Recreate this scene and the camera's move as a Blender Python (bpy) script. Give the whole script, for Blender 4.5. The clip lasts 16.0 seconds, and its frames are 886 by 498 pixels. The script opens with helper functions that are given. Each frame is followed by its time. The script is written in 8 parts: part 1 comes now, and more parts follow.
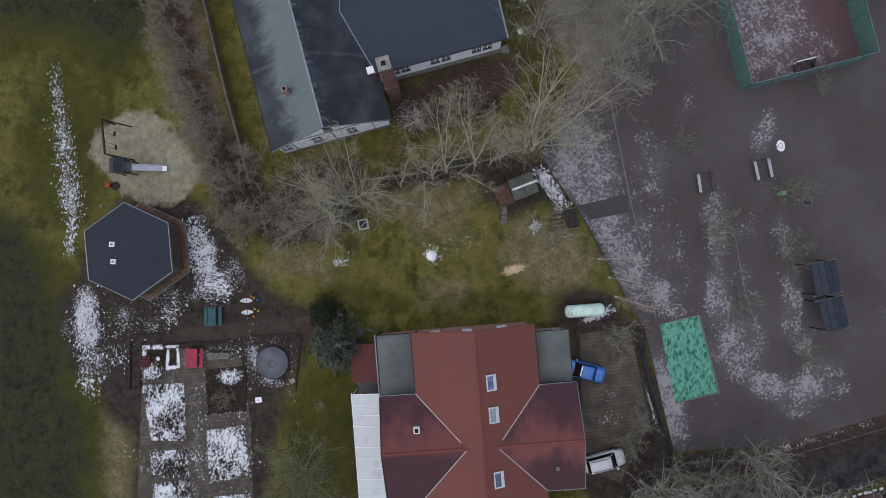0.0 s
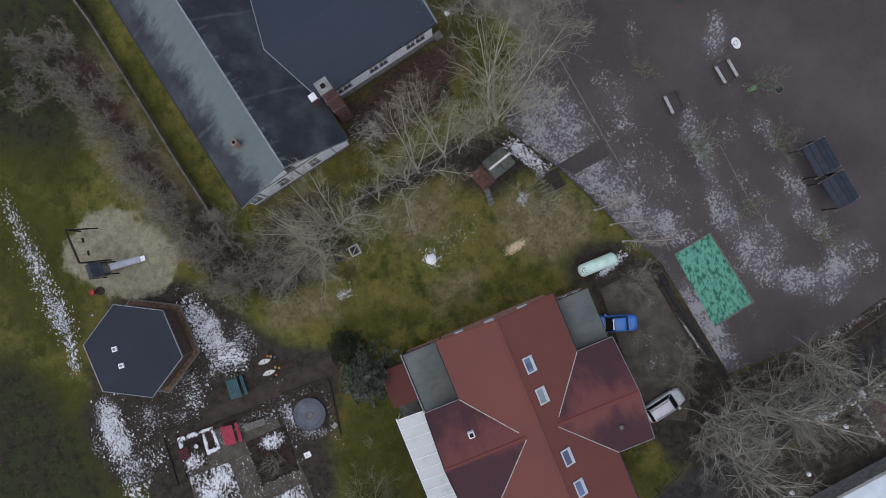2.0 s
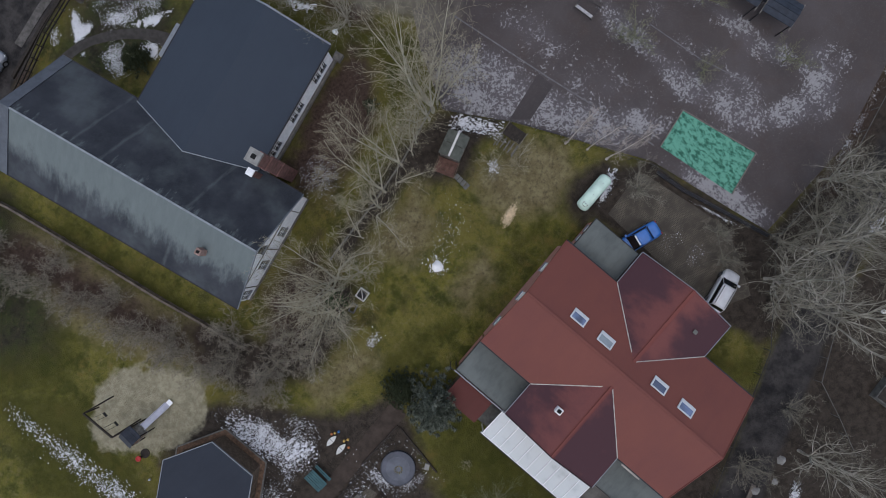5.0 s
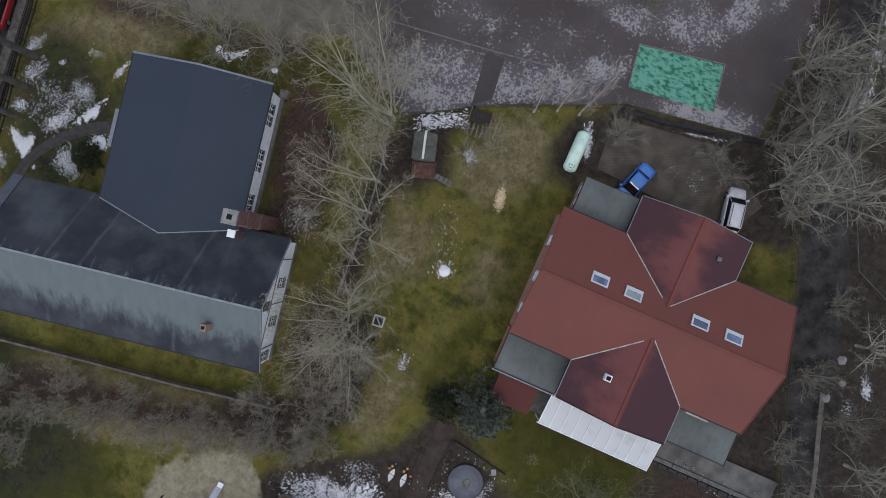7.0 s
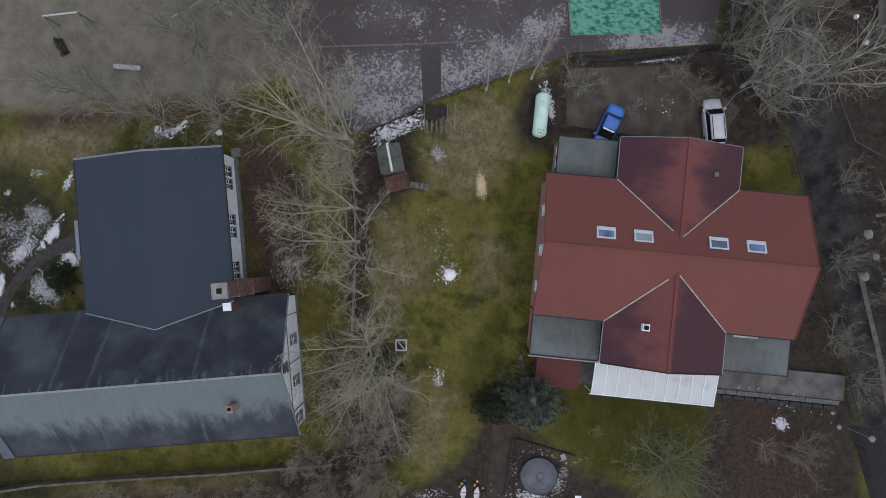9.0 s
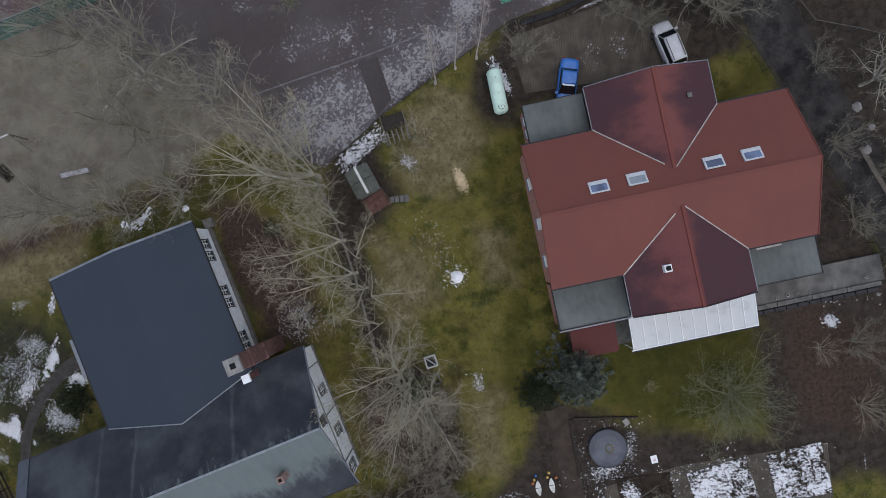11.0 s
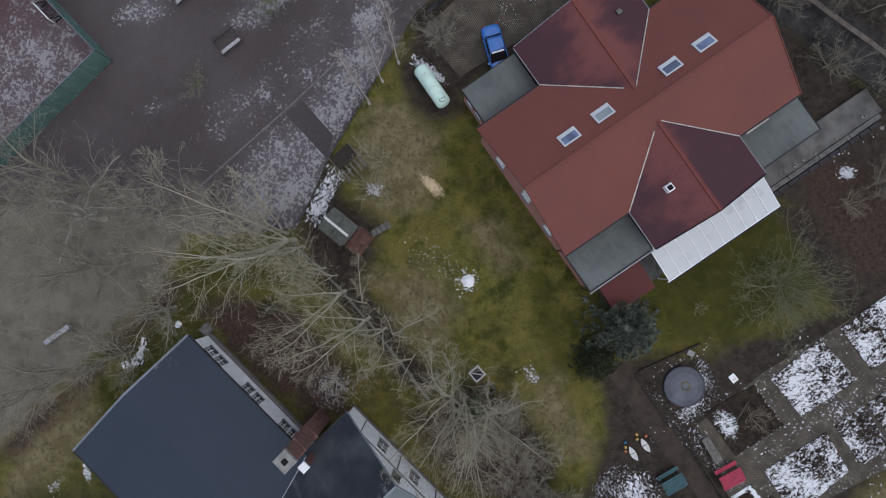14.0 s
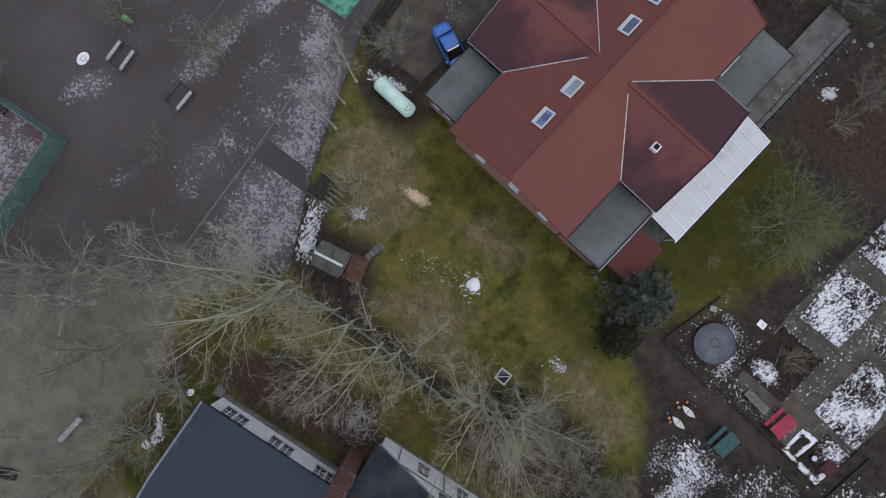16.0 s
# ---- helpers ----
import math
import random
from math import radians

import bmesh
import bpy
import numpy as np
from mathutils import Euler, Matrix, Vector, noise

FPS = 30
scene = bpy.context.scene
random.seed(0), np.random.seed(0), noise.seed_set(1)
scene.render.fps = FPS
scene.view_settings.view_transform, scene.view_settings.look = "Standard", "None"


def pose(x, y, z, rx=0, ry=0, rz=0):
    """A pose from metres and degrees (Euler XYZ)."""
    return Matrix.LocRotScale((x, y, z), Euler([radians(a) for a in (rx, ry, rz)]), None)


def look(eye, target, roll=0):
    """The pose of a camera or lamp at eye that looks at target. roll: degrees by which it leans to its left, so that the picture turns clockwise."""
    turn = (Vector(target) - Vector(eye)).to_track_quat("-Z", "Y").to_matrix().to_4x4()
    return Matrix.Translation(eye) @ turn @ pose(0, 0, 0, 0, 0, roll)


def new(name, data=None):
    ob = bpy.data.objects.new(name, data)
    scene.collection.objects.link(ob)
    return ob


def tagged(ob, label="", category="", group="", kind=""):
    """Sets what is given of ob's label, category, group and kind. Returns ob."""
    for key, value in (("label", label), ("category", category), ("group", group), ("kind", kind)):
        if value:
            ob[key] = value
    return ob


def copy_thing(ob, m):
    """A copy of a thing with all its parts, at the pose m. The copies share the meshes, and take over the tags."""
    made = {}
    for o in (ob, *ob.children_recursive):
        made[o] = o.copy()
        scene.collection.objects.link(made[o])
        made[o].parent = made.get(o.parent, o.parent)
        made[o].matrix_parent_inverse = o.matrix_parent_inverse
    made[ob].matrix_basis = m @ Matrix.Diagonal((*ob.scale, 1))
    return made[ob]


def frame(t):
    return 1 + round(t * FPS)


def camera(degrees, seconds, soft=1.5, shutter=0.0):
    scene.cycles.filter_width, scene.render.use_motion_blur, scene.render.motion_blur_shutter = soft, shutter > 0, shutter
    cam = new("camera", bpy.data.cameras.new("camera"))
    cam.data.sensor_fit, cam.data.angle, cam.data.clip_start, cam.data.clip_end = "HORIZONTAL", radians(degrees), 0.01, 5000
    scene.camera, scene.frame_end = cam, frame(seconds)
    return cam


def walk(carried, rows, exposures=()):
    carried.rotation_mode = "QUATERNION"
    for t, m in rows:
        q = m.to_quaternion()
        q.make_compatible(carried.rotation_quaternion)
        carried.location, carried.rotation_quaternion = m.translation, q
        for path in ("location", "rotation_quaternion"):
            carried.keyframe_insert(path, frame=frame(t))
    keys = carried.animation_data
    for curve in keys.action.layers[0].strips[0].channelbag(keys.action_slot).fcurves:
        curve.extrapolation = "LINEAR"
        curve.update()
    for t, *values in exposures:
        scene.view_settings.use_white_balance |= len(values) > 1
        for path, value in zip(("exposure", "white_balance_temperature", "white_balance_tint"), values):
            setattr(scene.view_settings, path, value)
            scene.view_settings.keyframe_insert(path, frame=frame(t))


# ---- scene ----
cam = camera(80.28, 16.0, soft=0.8)
PATH = [
    (0, 0.0, 0.0, 53.0, 0.686, 1.208, 2.238),
    (0.25, 0.0, -0.017, 52.851, 0.656, 1.194, 0.827),
    (0.5, -0.0, -0.034, 52.702, 0.626, 1.181, -0.583),
    (0.75, -0.001, -0.051, 52.552, 0.597, 1.167, -2.943),
    (1, -0.003, -0.068, 52.4, 0.569, 1.153, -5.304),
    (1.5, -0.011, -0.102, 52.09, 0.517, 1.126, -10.426),
    (2, -0.025, -0.135, 51.758, 0.471, 1.099, -15.649),
    (2.5, -0.046, -0.164, 51.417, 0.432, 1.078, -20.672),
    (3, -0.07, -0.188, 51.083, 0.399, 1.07, -25.392),
    (3.5, -0.095, -0.203, 50.761, 0.373, 1.08, -30.108),
    (4, -0.12, -0.207, 50.444, 0.353, 1.112, -34.418),
    (4.5, -0.144, -0.202, 50.08, 0.338, 1.161, -38.604),
    (5, -0.165, -0.19, 49.722, 0.328, 1.22, -42.786),
    (5.5, -0.184, -0.176, 49.368, 0.321, 1.281, -46.969),
    (6, -0.199, -0.16, 49.019, 0.318, 1.336, -51.152),
    (6.5, -0.209, -0.147, 48.676, 0.317, 1.378, -55.338),
    (7, -0.214, -0.139, 48.307, 0.318, 1.399, -59.549),
    (7.5, -0.212, -0.139, 47.955, 0.32, 1.395, -63.966),
    (8, -0.204, -0.144, 47.569, 0.32, 1.375, -68.583),
    (8.5, -0.191, -0.153, 47.169, 0.317, 1.349, -73.305),
    (9, -0.171, -0.164, 46.763, 0.308, 1.331, -77.706),
    (9.5, -0.146, -0.176, 46.391, 0.292, 1.328, -82.096),
    (10, -0.117, -0.188, 46.01, 0.273, 1.34, -86.475),
    (10.5, -0.083, -0.201, 45.622, 0.255, 1.363, -90.848),
    (11, -0.046, -0.216, 45.23, 0.241, 1.391, -95.221),
    (11.5, -0.007, -0.234, 44.837, 0.237, 1.422, -99.601),
    (12, 0.033, -0.254, 44.481, 0.246, 1.45, -103.288),
    (12.5, 0.074, -0.277, 44.127, 0.273, 1.473, -106.993),
    (13, 0.116, -0.304, 43.813, 0.32, 1.487, -110.72),
    (13.5, 0.157, -0.335, 43.513, 0.383, 1.492, -114.458),
    (14, 0.199, -0.371, 43.2, 0.456, 1.49, -117.898),
    (14.5, 0.243, -0.411, 42.883, 0.535, 1.483, -121.125),
    (15, 0.287, -0.457, 42.571, 0.614, 1.473, -124.331),
    (15.5, 0.332, -0.506, 42.256, 0.693, 1.461, -127.612),
    (16, 0.377, -0.556, 41.984, 0.772, 1.447, -130.194),
]
walk(cam, [(r[0], pose(*r[1:])) for r in PATH], exposures=[(0, 0.04), (16, 0.04)])


# ---- world and light ----
world = bpy.data.worlds.new("overcast_sky")
scene.world = world
world.use_nodes = True
wn, wl = world.node_tree.nodes, world.node_tree.links
sky = wn.new("ShaderNodeTexSky")
sky.sky_type, sky.sun_disc = "NISHITA", False
sky.sun_elevation, sky.sun_rotation = radians(68), radians(238)
sky.air_density, sky.dust_density, sky.ozone_density = 1.0, 1.5, 1.0
wl.new(sky.outputs[0], wn["Background"].inputs[0])
wn["Background"].inputs[1].default_value = 0.150
sun = new("sun", bpy.data.lights.new("sun", "SUN"))
sun.data.energy, sun.data.angle, sun.data.color = 1.50, radians(140), (1.0, 0.93, 0.82)
sun.matrix_world = look((0, 0, 80), (27.4, 17.1, 0))

# ---- materials ----


def mat(name, rough=0.8, metal=0.0, spec=0.3):
    m = bpy.data.materials.new(name)
    m.use_nodes = True
    b = m.node_tree.nodes["Principled BSDF"]
    b.inputs["Roughness"].default_value, b.inputs["Metallic"].default_value = rough, metal
    b.inputs["Specular IOR Level"].default_value = spec
    return m, m.node_tree.nodes, m.node_tree.links, b


class Nodes:
    """Short hand for building a node tree."""

    def __init__(self, name, rough=0.8, metal=0.0, spec=0.3, generated=False):
        self.m, self.n, self.l, self.b = mat(name, rough, metal, spec)
        self.co = self.n.new("ShaderNodeTexCoord").outputs["Object"]

    def noise(self, scale, detail=3.0, rough=0.55, stretch=None, out=0, seed=0.0):
        t = self.n.new("ShaderNodeTexNoise")
        t.noise_dimensions = "4D"
        t.inputs["W"].default_value = seed
        t.inputs["Scale"].default_value, t.inputs["Detail"].default_value, t.inputs["Roughness"].default_value = scale, detail, rough
        src = self.co
        if stretch:
            mp = self.n.new("ShaderNodeMapping")
            mp.inputs["Scale"].default_value = stretch
            self.l.new(src, mp.inputs[0])
            src = mp.outputs[0]
        self.l.new(src, t.inputs["Vector"])
        return t.outputs[out]

    def voronoi(self, scale, feature="F1", out="Distance"):
        t = self.n.new("ShaderNodeTexVoronoi")
        t.feature = feature
        t.inputs["Scale"].default_value = scale
        self.l.new(self.co, t.inputs["Vector"])
        return t.outputs[out]

    def attr(self, name):
        a = self.n.new("ShaderNodeAttribute")
        a.attribute_name = name
        return a.outputs["Fac"]

    def put(self, sock, v):
        if hasattr(v, "is_output"):
            self.l.new(v, sock)
        else:
            sock.default_value = v

    def math(self, op, a, b=0.0, clamp=False):
        t = self.n.new("ShaderNodeMath")
        t.operation, t.use_clamp = op, clamp
        self.put(t.inputs[0], a), self.put(t.inputs[1], b)
        return t.outputs[0]

    def ramp(self, v, lo, hi):
        t = self.n.new("ShaderNodeMapRange")
        t.interpolation_type = "SMOOTHSTEP"
        self.put(t.inputs["Value"], v)
        t.inputs["From Min"].default_value, t.inputs["From Max"].default_value = lo, hi
        return t.outputs[0]

    def mix(self, f, a, b, kind="MIX"):
        t = self.n.new("ShaderNodeMix")
        t.data_type, t.blend_type = "RGBA", kind
        self.put(t.inputs[0], f)
        for s, v in ((t.inputs[6], a), (t.inputs[7], b)):
            if hasattr(v, "is_output"):
                self.l.new(v, s)
            else:
                s.default_value = (*v, 1.0)
        return t.outputs[2]

    def axis(self, k):
        t = self.n.new("ShaderNodeSeparateXYZ")
        self.l.new(self.co, t.inputs[0])
        return t.outputs[k]

    def rand(self):
        return self.n.new("ShaderNodeObjectInfo").outputs["Random"]

    def island(self):
        return self.n.new("ShaderNodeNewGeometry").outputs["Random Per Island"]

    def done(self, colour, bump=None, strength=0.3, dist=0.05, rough=None):
        if isinstance(colour, tuple):
            self.b.inputs["Base Color"].default_value = (*colour, 1.0)
        else:
            self.l.new(colour, self.b.inputs["Base Color"])
        if rough is not None:
            self.put(self.b.inputs["Roughness"], rough)
        if bump is not None:
            t = self.n.new("ShaderNodeBump")
            t.inputs["Strength"].default_value, t.inputs["Distance"].default_value = strength, dist
            self.l.new(bump, t.inputs["Height"])
            self.l.new(t.outputs[0], self.b.inputs["Normal"])
        return self.m


def plain(name, c, rough=0.7, metal=0.0, vary=0.25, scale=2.0, spec=0.3, fine=14.0):
    """A paint or stone with stains at two scales."""
    k = Nodes(name, rough, metal, spec)
    a = k.noise(scale, 4, 0.6)
    f = k.noise(fine, 3, 0.6, seed=3.0)
    dark = tuple(v * (1 - vary) for v in c)
    light = tuple(min(1.0, v * (1 + vary * 0.7)) for v in c)
    col = k.mix(k.ramp(a, 0.3, 0.7), dark, light)
    col = k.mix(k.math("MULTIPLY", k.ramp(f, 0.45, 0.75), vary), col, tuple(v * 0.6 for v in c))
    return k.done(col, f, 0.15, 0.02)


def snow_over(k, col, sharp=0.16, rows=None):
    """Lays thin, broken snow over a colour: the snow attribute says what share of the ground it covers."""
    n1, n2, n3 = k.noise(5.0, 4, 0.70, seed=7.0, stretch=rows), k.noise(13.0, 3, 0.65, seed=2.0), k.noise(0.6, 3, 0.55, seed=9.0)
    s = k.math("ADD", k.math("MULTIPLY", n1, 0.46), k.math("ADD", k.math("MULTIPLY", n2, 0.30), k.math("MULTIPLY", n3, 0.24)))
    s = k.math("MULTIPLY", k.math("SUBTRACT", s, 0.40), 5.0)
    f = k.ramp(k.math("SUBTRACT", k.attr("snow"), s), -sharp * 0.5, sharp)
    f = k.math("MULTIPLY", f, k.ramp(k.attr("snow"), 0.02, 0.12))
    tone = k.mix(k.noise(16.0, 2, 0.5, seed=5.0), (0.60, 0.61, 0.64), (0.88, 0.90, 0.93))
    return k.mix(k.math("MULTIPLY", f, 0.95), col, tone), f


def frost_over(k, col):
    """Old thin grey snow and frost, trodden into asphalt."""
    n1, n2, n3 = k.noise(3.8, 5, 0.72, seed=4.0), k.noise(10.0, 3, 0.6, seed=8.0), k.noise(0.5, 3, 0.55, seed=6.0)
    s = k.math("ADD", k.math("MULTIPLY", n1, 0.48), k.math("ADD", k.math("MULTIPLY", n2, 0.26), k.math("MULTIPLY", n3, 0.26)))
    s = k.math("MULTIPLY", k.math("SUBTRACT", s, 0.40), 5.0)
    f = k.ramp(k.math("SUBTRACT", k.attr("snow"), s), -0.02, 0.08)
    f = k.math("MULTIPLY", k.math("MULTIPLY", f, k.ramp(k.attr("snow"), 0.02, 0.12)), 0.74)
    film = k.math("MULTIPLY", k.ramp(k.attr("snow"), 0.10, 0.7), 0.42)
    col = k.mix(film, col, (0.150, 0.142, 0.158))
    return k.mix(f, col, k.mix(n2, (0.215, 0.211, 0.216), (0.405, 0.398, 0.405))), f


def ground_material():
    k = Nodes("winter_ground", 0.95, spec=0.1)
    big, mid, fine = k.noise(0.13, 4, 0.6), k.noise(0.9, 5, 0.65, seed=1.0), k.noise(9.0, 4, 0.7, seed=2.0)
    grass = k.mix(k.ramp(mid, 0.3, 0.7), (0.050, 0.055, 0.011), (0.150, 0.137, 0.030))
    grass = k.mix(k.math("MULTIPLY", k.ramp(big, 0.40, 0.68), 0.8), grass, (0.140, 0.120, 0.034))
    grass = k.mix(k.math("MULTIPLY", k.ramp(k.noise(0.35, 5, 0.65, seed=6.0), 0.52, 0.68), 0.85), grass, (0.036, 0.041, 0.014))
    grass = k.mix(k.math("MULTIPLY", k.ramp(k.noise(2.2, 5, 0.75, seed=21.0), 0.50, 0.64), 0.7), grass, (0.165, 0.140, 0.062))
    grass = k.mix(k.math("MULTIPLY", k.ramp(k.noise(8.0, 3, 0.8, seed=33.0), 0.50, 0.62), 0.35), grass, (0.21, 0.19, 0.085))
    grass = k.mix(k.math("MULTIPLY", k.ramp(k.noise(4.0, 4, 0.75, seed=22.0), 0.52, 0.66), 0.4), grass, (0.024, 0.029, 0.008))
    grass = k.mix(k.math("MULTIPLY", k.ramp(k.noise(0.22, 4, 0.6, seed=25.0), 0.55, 0.7), 0.6), grass, (0.060, 0.046, 0.022))
    grass = k.mix(k.math("MULTIPLY", k.ramp(k.noise(13.0, 2, 0.8, seed=35.0), 0.57, 0.64), 0.4), grass, (0.235, 0.205, 0.105))
    grass = k.mix(k.math("MULTIPLY", k.ramp(k.noise(9.0, 2, 0.8, seed=36.0), 0.55, 0.63), 0.3), grass, (0.020, 0.024, 0.007))
    grass = k.mix(k.math("MULTIPLY", k.ramp(k.noise(0.55, 5, 0.62, seed=41.0), 0.50, 0.66), 0.75), grass, (0.034, 0.042, 0.010))
    grass = k.mix(k.math("MULTIPLY", k.ramp(k.noise(0.75, 5, 0.65, seed=42.0), 0.54, 0.68), 0.65), grass, (0.155, 0.115, 0.036))
    green = k.math("ADD", k.attr("green"), k.math("MULTIPLY", k.math("SUBTRACT", k.noise(0.6, 4, 0.6, seed=37.0), 0.5), 4.0))
    grass = k.mix(k.math("MULTIPLY", k.ramp(green, -1.2, 1.8), 0.7), grass, (0.042, 0.043, 0.010))
    grass = k.mix(1.0, grass, (0.935, 0.945, 0.87), "MULTIPLY")
    dry = k.mix(k.ramp(mid, 0.3, 0.7), (0.115, 0.094, 0.046), (0.20, 0.172, 0.095))
    dry = k.mix(k.math("MULTIPLY", k.ramp(k.noise(3.5, 4, 0.75, seed=31.0), 0.48, 0.64), 0.75), dry, (0.060, 0.050, 0.028))
    dry = k.mix(k.math("MULTIPLY", k.ramp(k.noise(11.0, 3, 0.7, seed=32.0), 0.55, 0.68), 0.6), dry, (0.27, 0.235, 0.155))
    edge = k.math("MULTIPLY", k.math("SUBTRACT", mid, 0.5), 2.6)
    edge2 = k.math("MULTIPLY", k.math("SUBTRACT", k.noise(0.4, 4, 0.6, seed=11.0), 0.5), 5.0)
    rough_edge = k.math("ADD", edge, edge2)

    def zone(name, base, colour, soft, wob):
        d = k.math("ADD", k.attr(name), k.math("MULTIPLY", rough_edge, wob))
        return k.mix(k.ramp(d, -soft, soft), base, colour)

    col = zone("dry", grass, dry, 1.4, 0.6)
    soil = k.mix(k.ramp(k.noise(1.6, 5, 0.7, seed=12.0), 0.3, 0.7), (0.022, 0.018, 0.015), (0.059, 0.048, 0.039))
    soil = k.mix(k.math("MULTIPLY", k.ramp(fine, 0.5, 0.72), 0.5), soil, (0.105, 0.083, 0.062))
    col = zone("dirt", col, soil, 0.9, 0.55)
    # dark brown-green mottling that lowers the tone of outlying grass
    mottle = k.mix(k.ramp(k.noise(0.45, 5, 0.65, seed=51.0), 0.36, 0.64), (0.034, 0.030, 0.021), (0.038, 0.046, 0.017))
    mottle = k.mix(k.math("MULTIPLY", k.ramp(k.noise(1.1, 5, 0.7, seed=52.0), 0.46, 0.66), 0.8), mottle, (0.016, 0.015, 0.012))
    mottle = k.mix(k.math("MULTIPLY", k.ramp(k.noise(2.6, 5, 0.75, seed=53.0), 0.54, 0.68), 0.7), mottle, (0.085, 0.072, 0.042))
    col = zone("mottle", col, mottle, 2.2, 0.9)
    litter = k.mix(k.ramp(k.noise(3.0, 5, 0.75, seed=15.0), 0.3, 0.7), (0.030, 0.0205, 0.0165), (0.082, 0.056, 0.044))
    col = zone("litter", col, litter, 1.2, 0.8)
    field = k.mix(k.ramp(k.noise(0.6, 5, 0.6, seed=13.0), 0.3, 0.7), (0.130, 0.116, 0.092), (0.205, 0.187, 0.150))
    col = zone("field", col, field, 1.0, 0.35)
    lane = k.mix(k.ramp(k.noise(0.8, 5, 0.65, seed=14.0), 0.3, 0.72), (0.018, 0.017, 0.018), (0.064, 0.059, 0.057))
    col = zone("lane", col, lane, 0.5, 0.22)
    sand = k.mix(k.ramp(k.noise(1.4, 5, 0.7, seed=16.0), 0.28, 0.7), (0.185, 0.167, 0.114), (0.325, 0.30, 0.212))
    sand = k.mix(k.math("MULTIPLY", k.ramp(k.noise(6.0, 3, 0.6, seed=17.0), 0.55, 0.7), 0.45), sand, (0.12, 0.10, 0.075))
    col = zone("sand", col, sand, 0.45, 0.75)
    col, f = snow_over(k, col)
    return k.done(col, k.math("ADD", fine, k.math("MULTIPLY", f, 0.6)), 0.9, 0.12)


def asphalt_material(name, a, b, tint=(0.10, 0.085, 0.085)):
    k = Nodes(name, 0.85, spec=0.25)
    col = k.mix(k.ramp(k.noise(0.12, 4, 0.6), 0.35, 0.68), a, b)
    col = k.mix(k.math("MULTIPLY", k.ramp(k.noise(0.7, 5, 0.65, seed=2.0), 0.45, 0.75), 0.5), col, tint)
    col = k.mix(k.math("MULTIPLY", k.ramp(k.noise(9, 3, 0.8, seed=3.0), 0.52, 0.66), 0.30), col, (0.14, 0.13, 0.125))
    soil = k.mix(k.ramp(k.noise(0.6, 5, 0.6, seed=13.0), 0.3, 0.7), (0.118, 0.103, 0.082), (0.175, 0.158, 0.128))
    d = k.math("ADD", k.attr("dust"), k.math("MULTIPLY", k.math("SUBTRACT", k.noise(0.45, 5, 0.65, seed=10.0), 0.5), 1.8))
    col = k.mix(k.ramp(d, 0.35, 1.0), col, soil)
    col, f = frost_over(k, col)
    return k.done(col, k.noise(40, 2, 0.6), 0.15, 0.02)


def paver_material():
    """Concrete grid stones with dark, earth-filled openings."""
    k = Nodes("grid_pavers", 0.9, spec=0.1)
    t = k.n.new("ShaderNodeTexBrick")
    t.inputs["Scale"].default_value = 1.0
    t.inputs["Brick Width"].default_value, t.inputs["Row Height"].default_value = 0.17, 0.14
    t.inputs["Mortar Size"].default_value, t.inputs["Mortar Smooth"].default_value = 0.034, 0.3
    t.inputs["Color1"].default_value, t.inputs["Color2"].default_value = (0.040, 0.035, 0.026, 1), (0.070, 0.061, 0.042, 1)
    t.inputs["Mortar"].default_value = (0.132, 0.117, 0.096, 1)
    k.l.new(k.co, t.inputs["Vector"])
    col = k.mix(k.ramp(k.noise(0.8, 5, 0.65), 0.34, 0.62), t.outputs["Color"], (0.062, 0.054, 0.045))
    col, f = snow_over(k, col)
    return k.done(col, f, 0.4, 0.05)


def mat_roof_sheet(name, c, dark, amount, along=(0.25, 1.6, 1.0)):
    """Coated roofing with dirt streaks running down the slope and blotches."""
    k = Nodes(name, 0.65, spec=0.18)
    blot = k.noise(0.22, 5, 0.62)
    streak = k.noise(1.0, 4, 0.6, stretch=along, seed=2.0)
    grain = k.noise(12.0, 3, 0.6, seed=5.0)
    f = k.math("ADD", k.math("MULTIPLY", k.ramp(blot, 0.35, 0.7), 0.7), k.math("MULTIPLY", k.ramp(streak, 0.4, 0.75), 0.4), clamp=True)
    col = k.mix(k.math("MULTIPLY", f, amount), c, dark)
    col = k.mix(k.math("MULTIPLY", k.ramp(grain, 0.4, 0.8), 0.25), col, tuple(v * 0.65 for v in c))
    return k.done(col, grain, 0.12, 0.02)


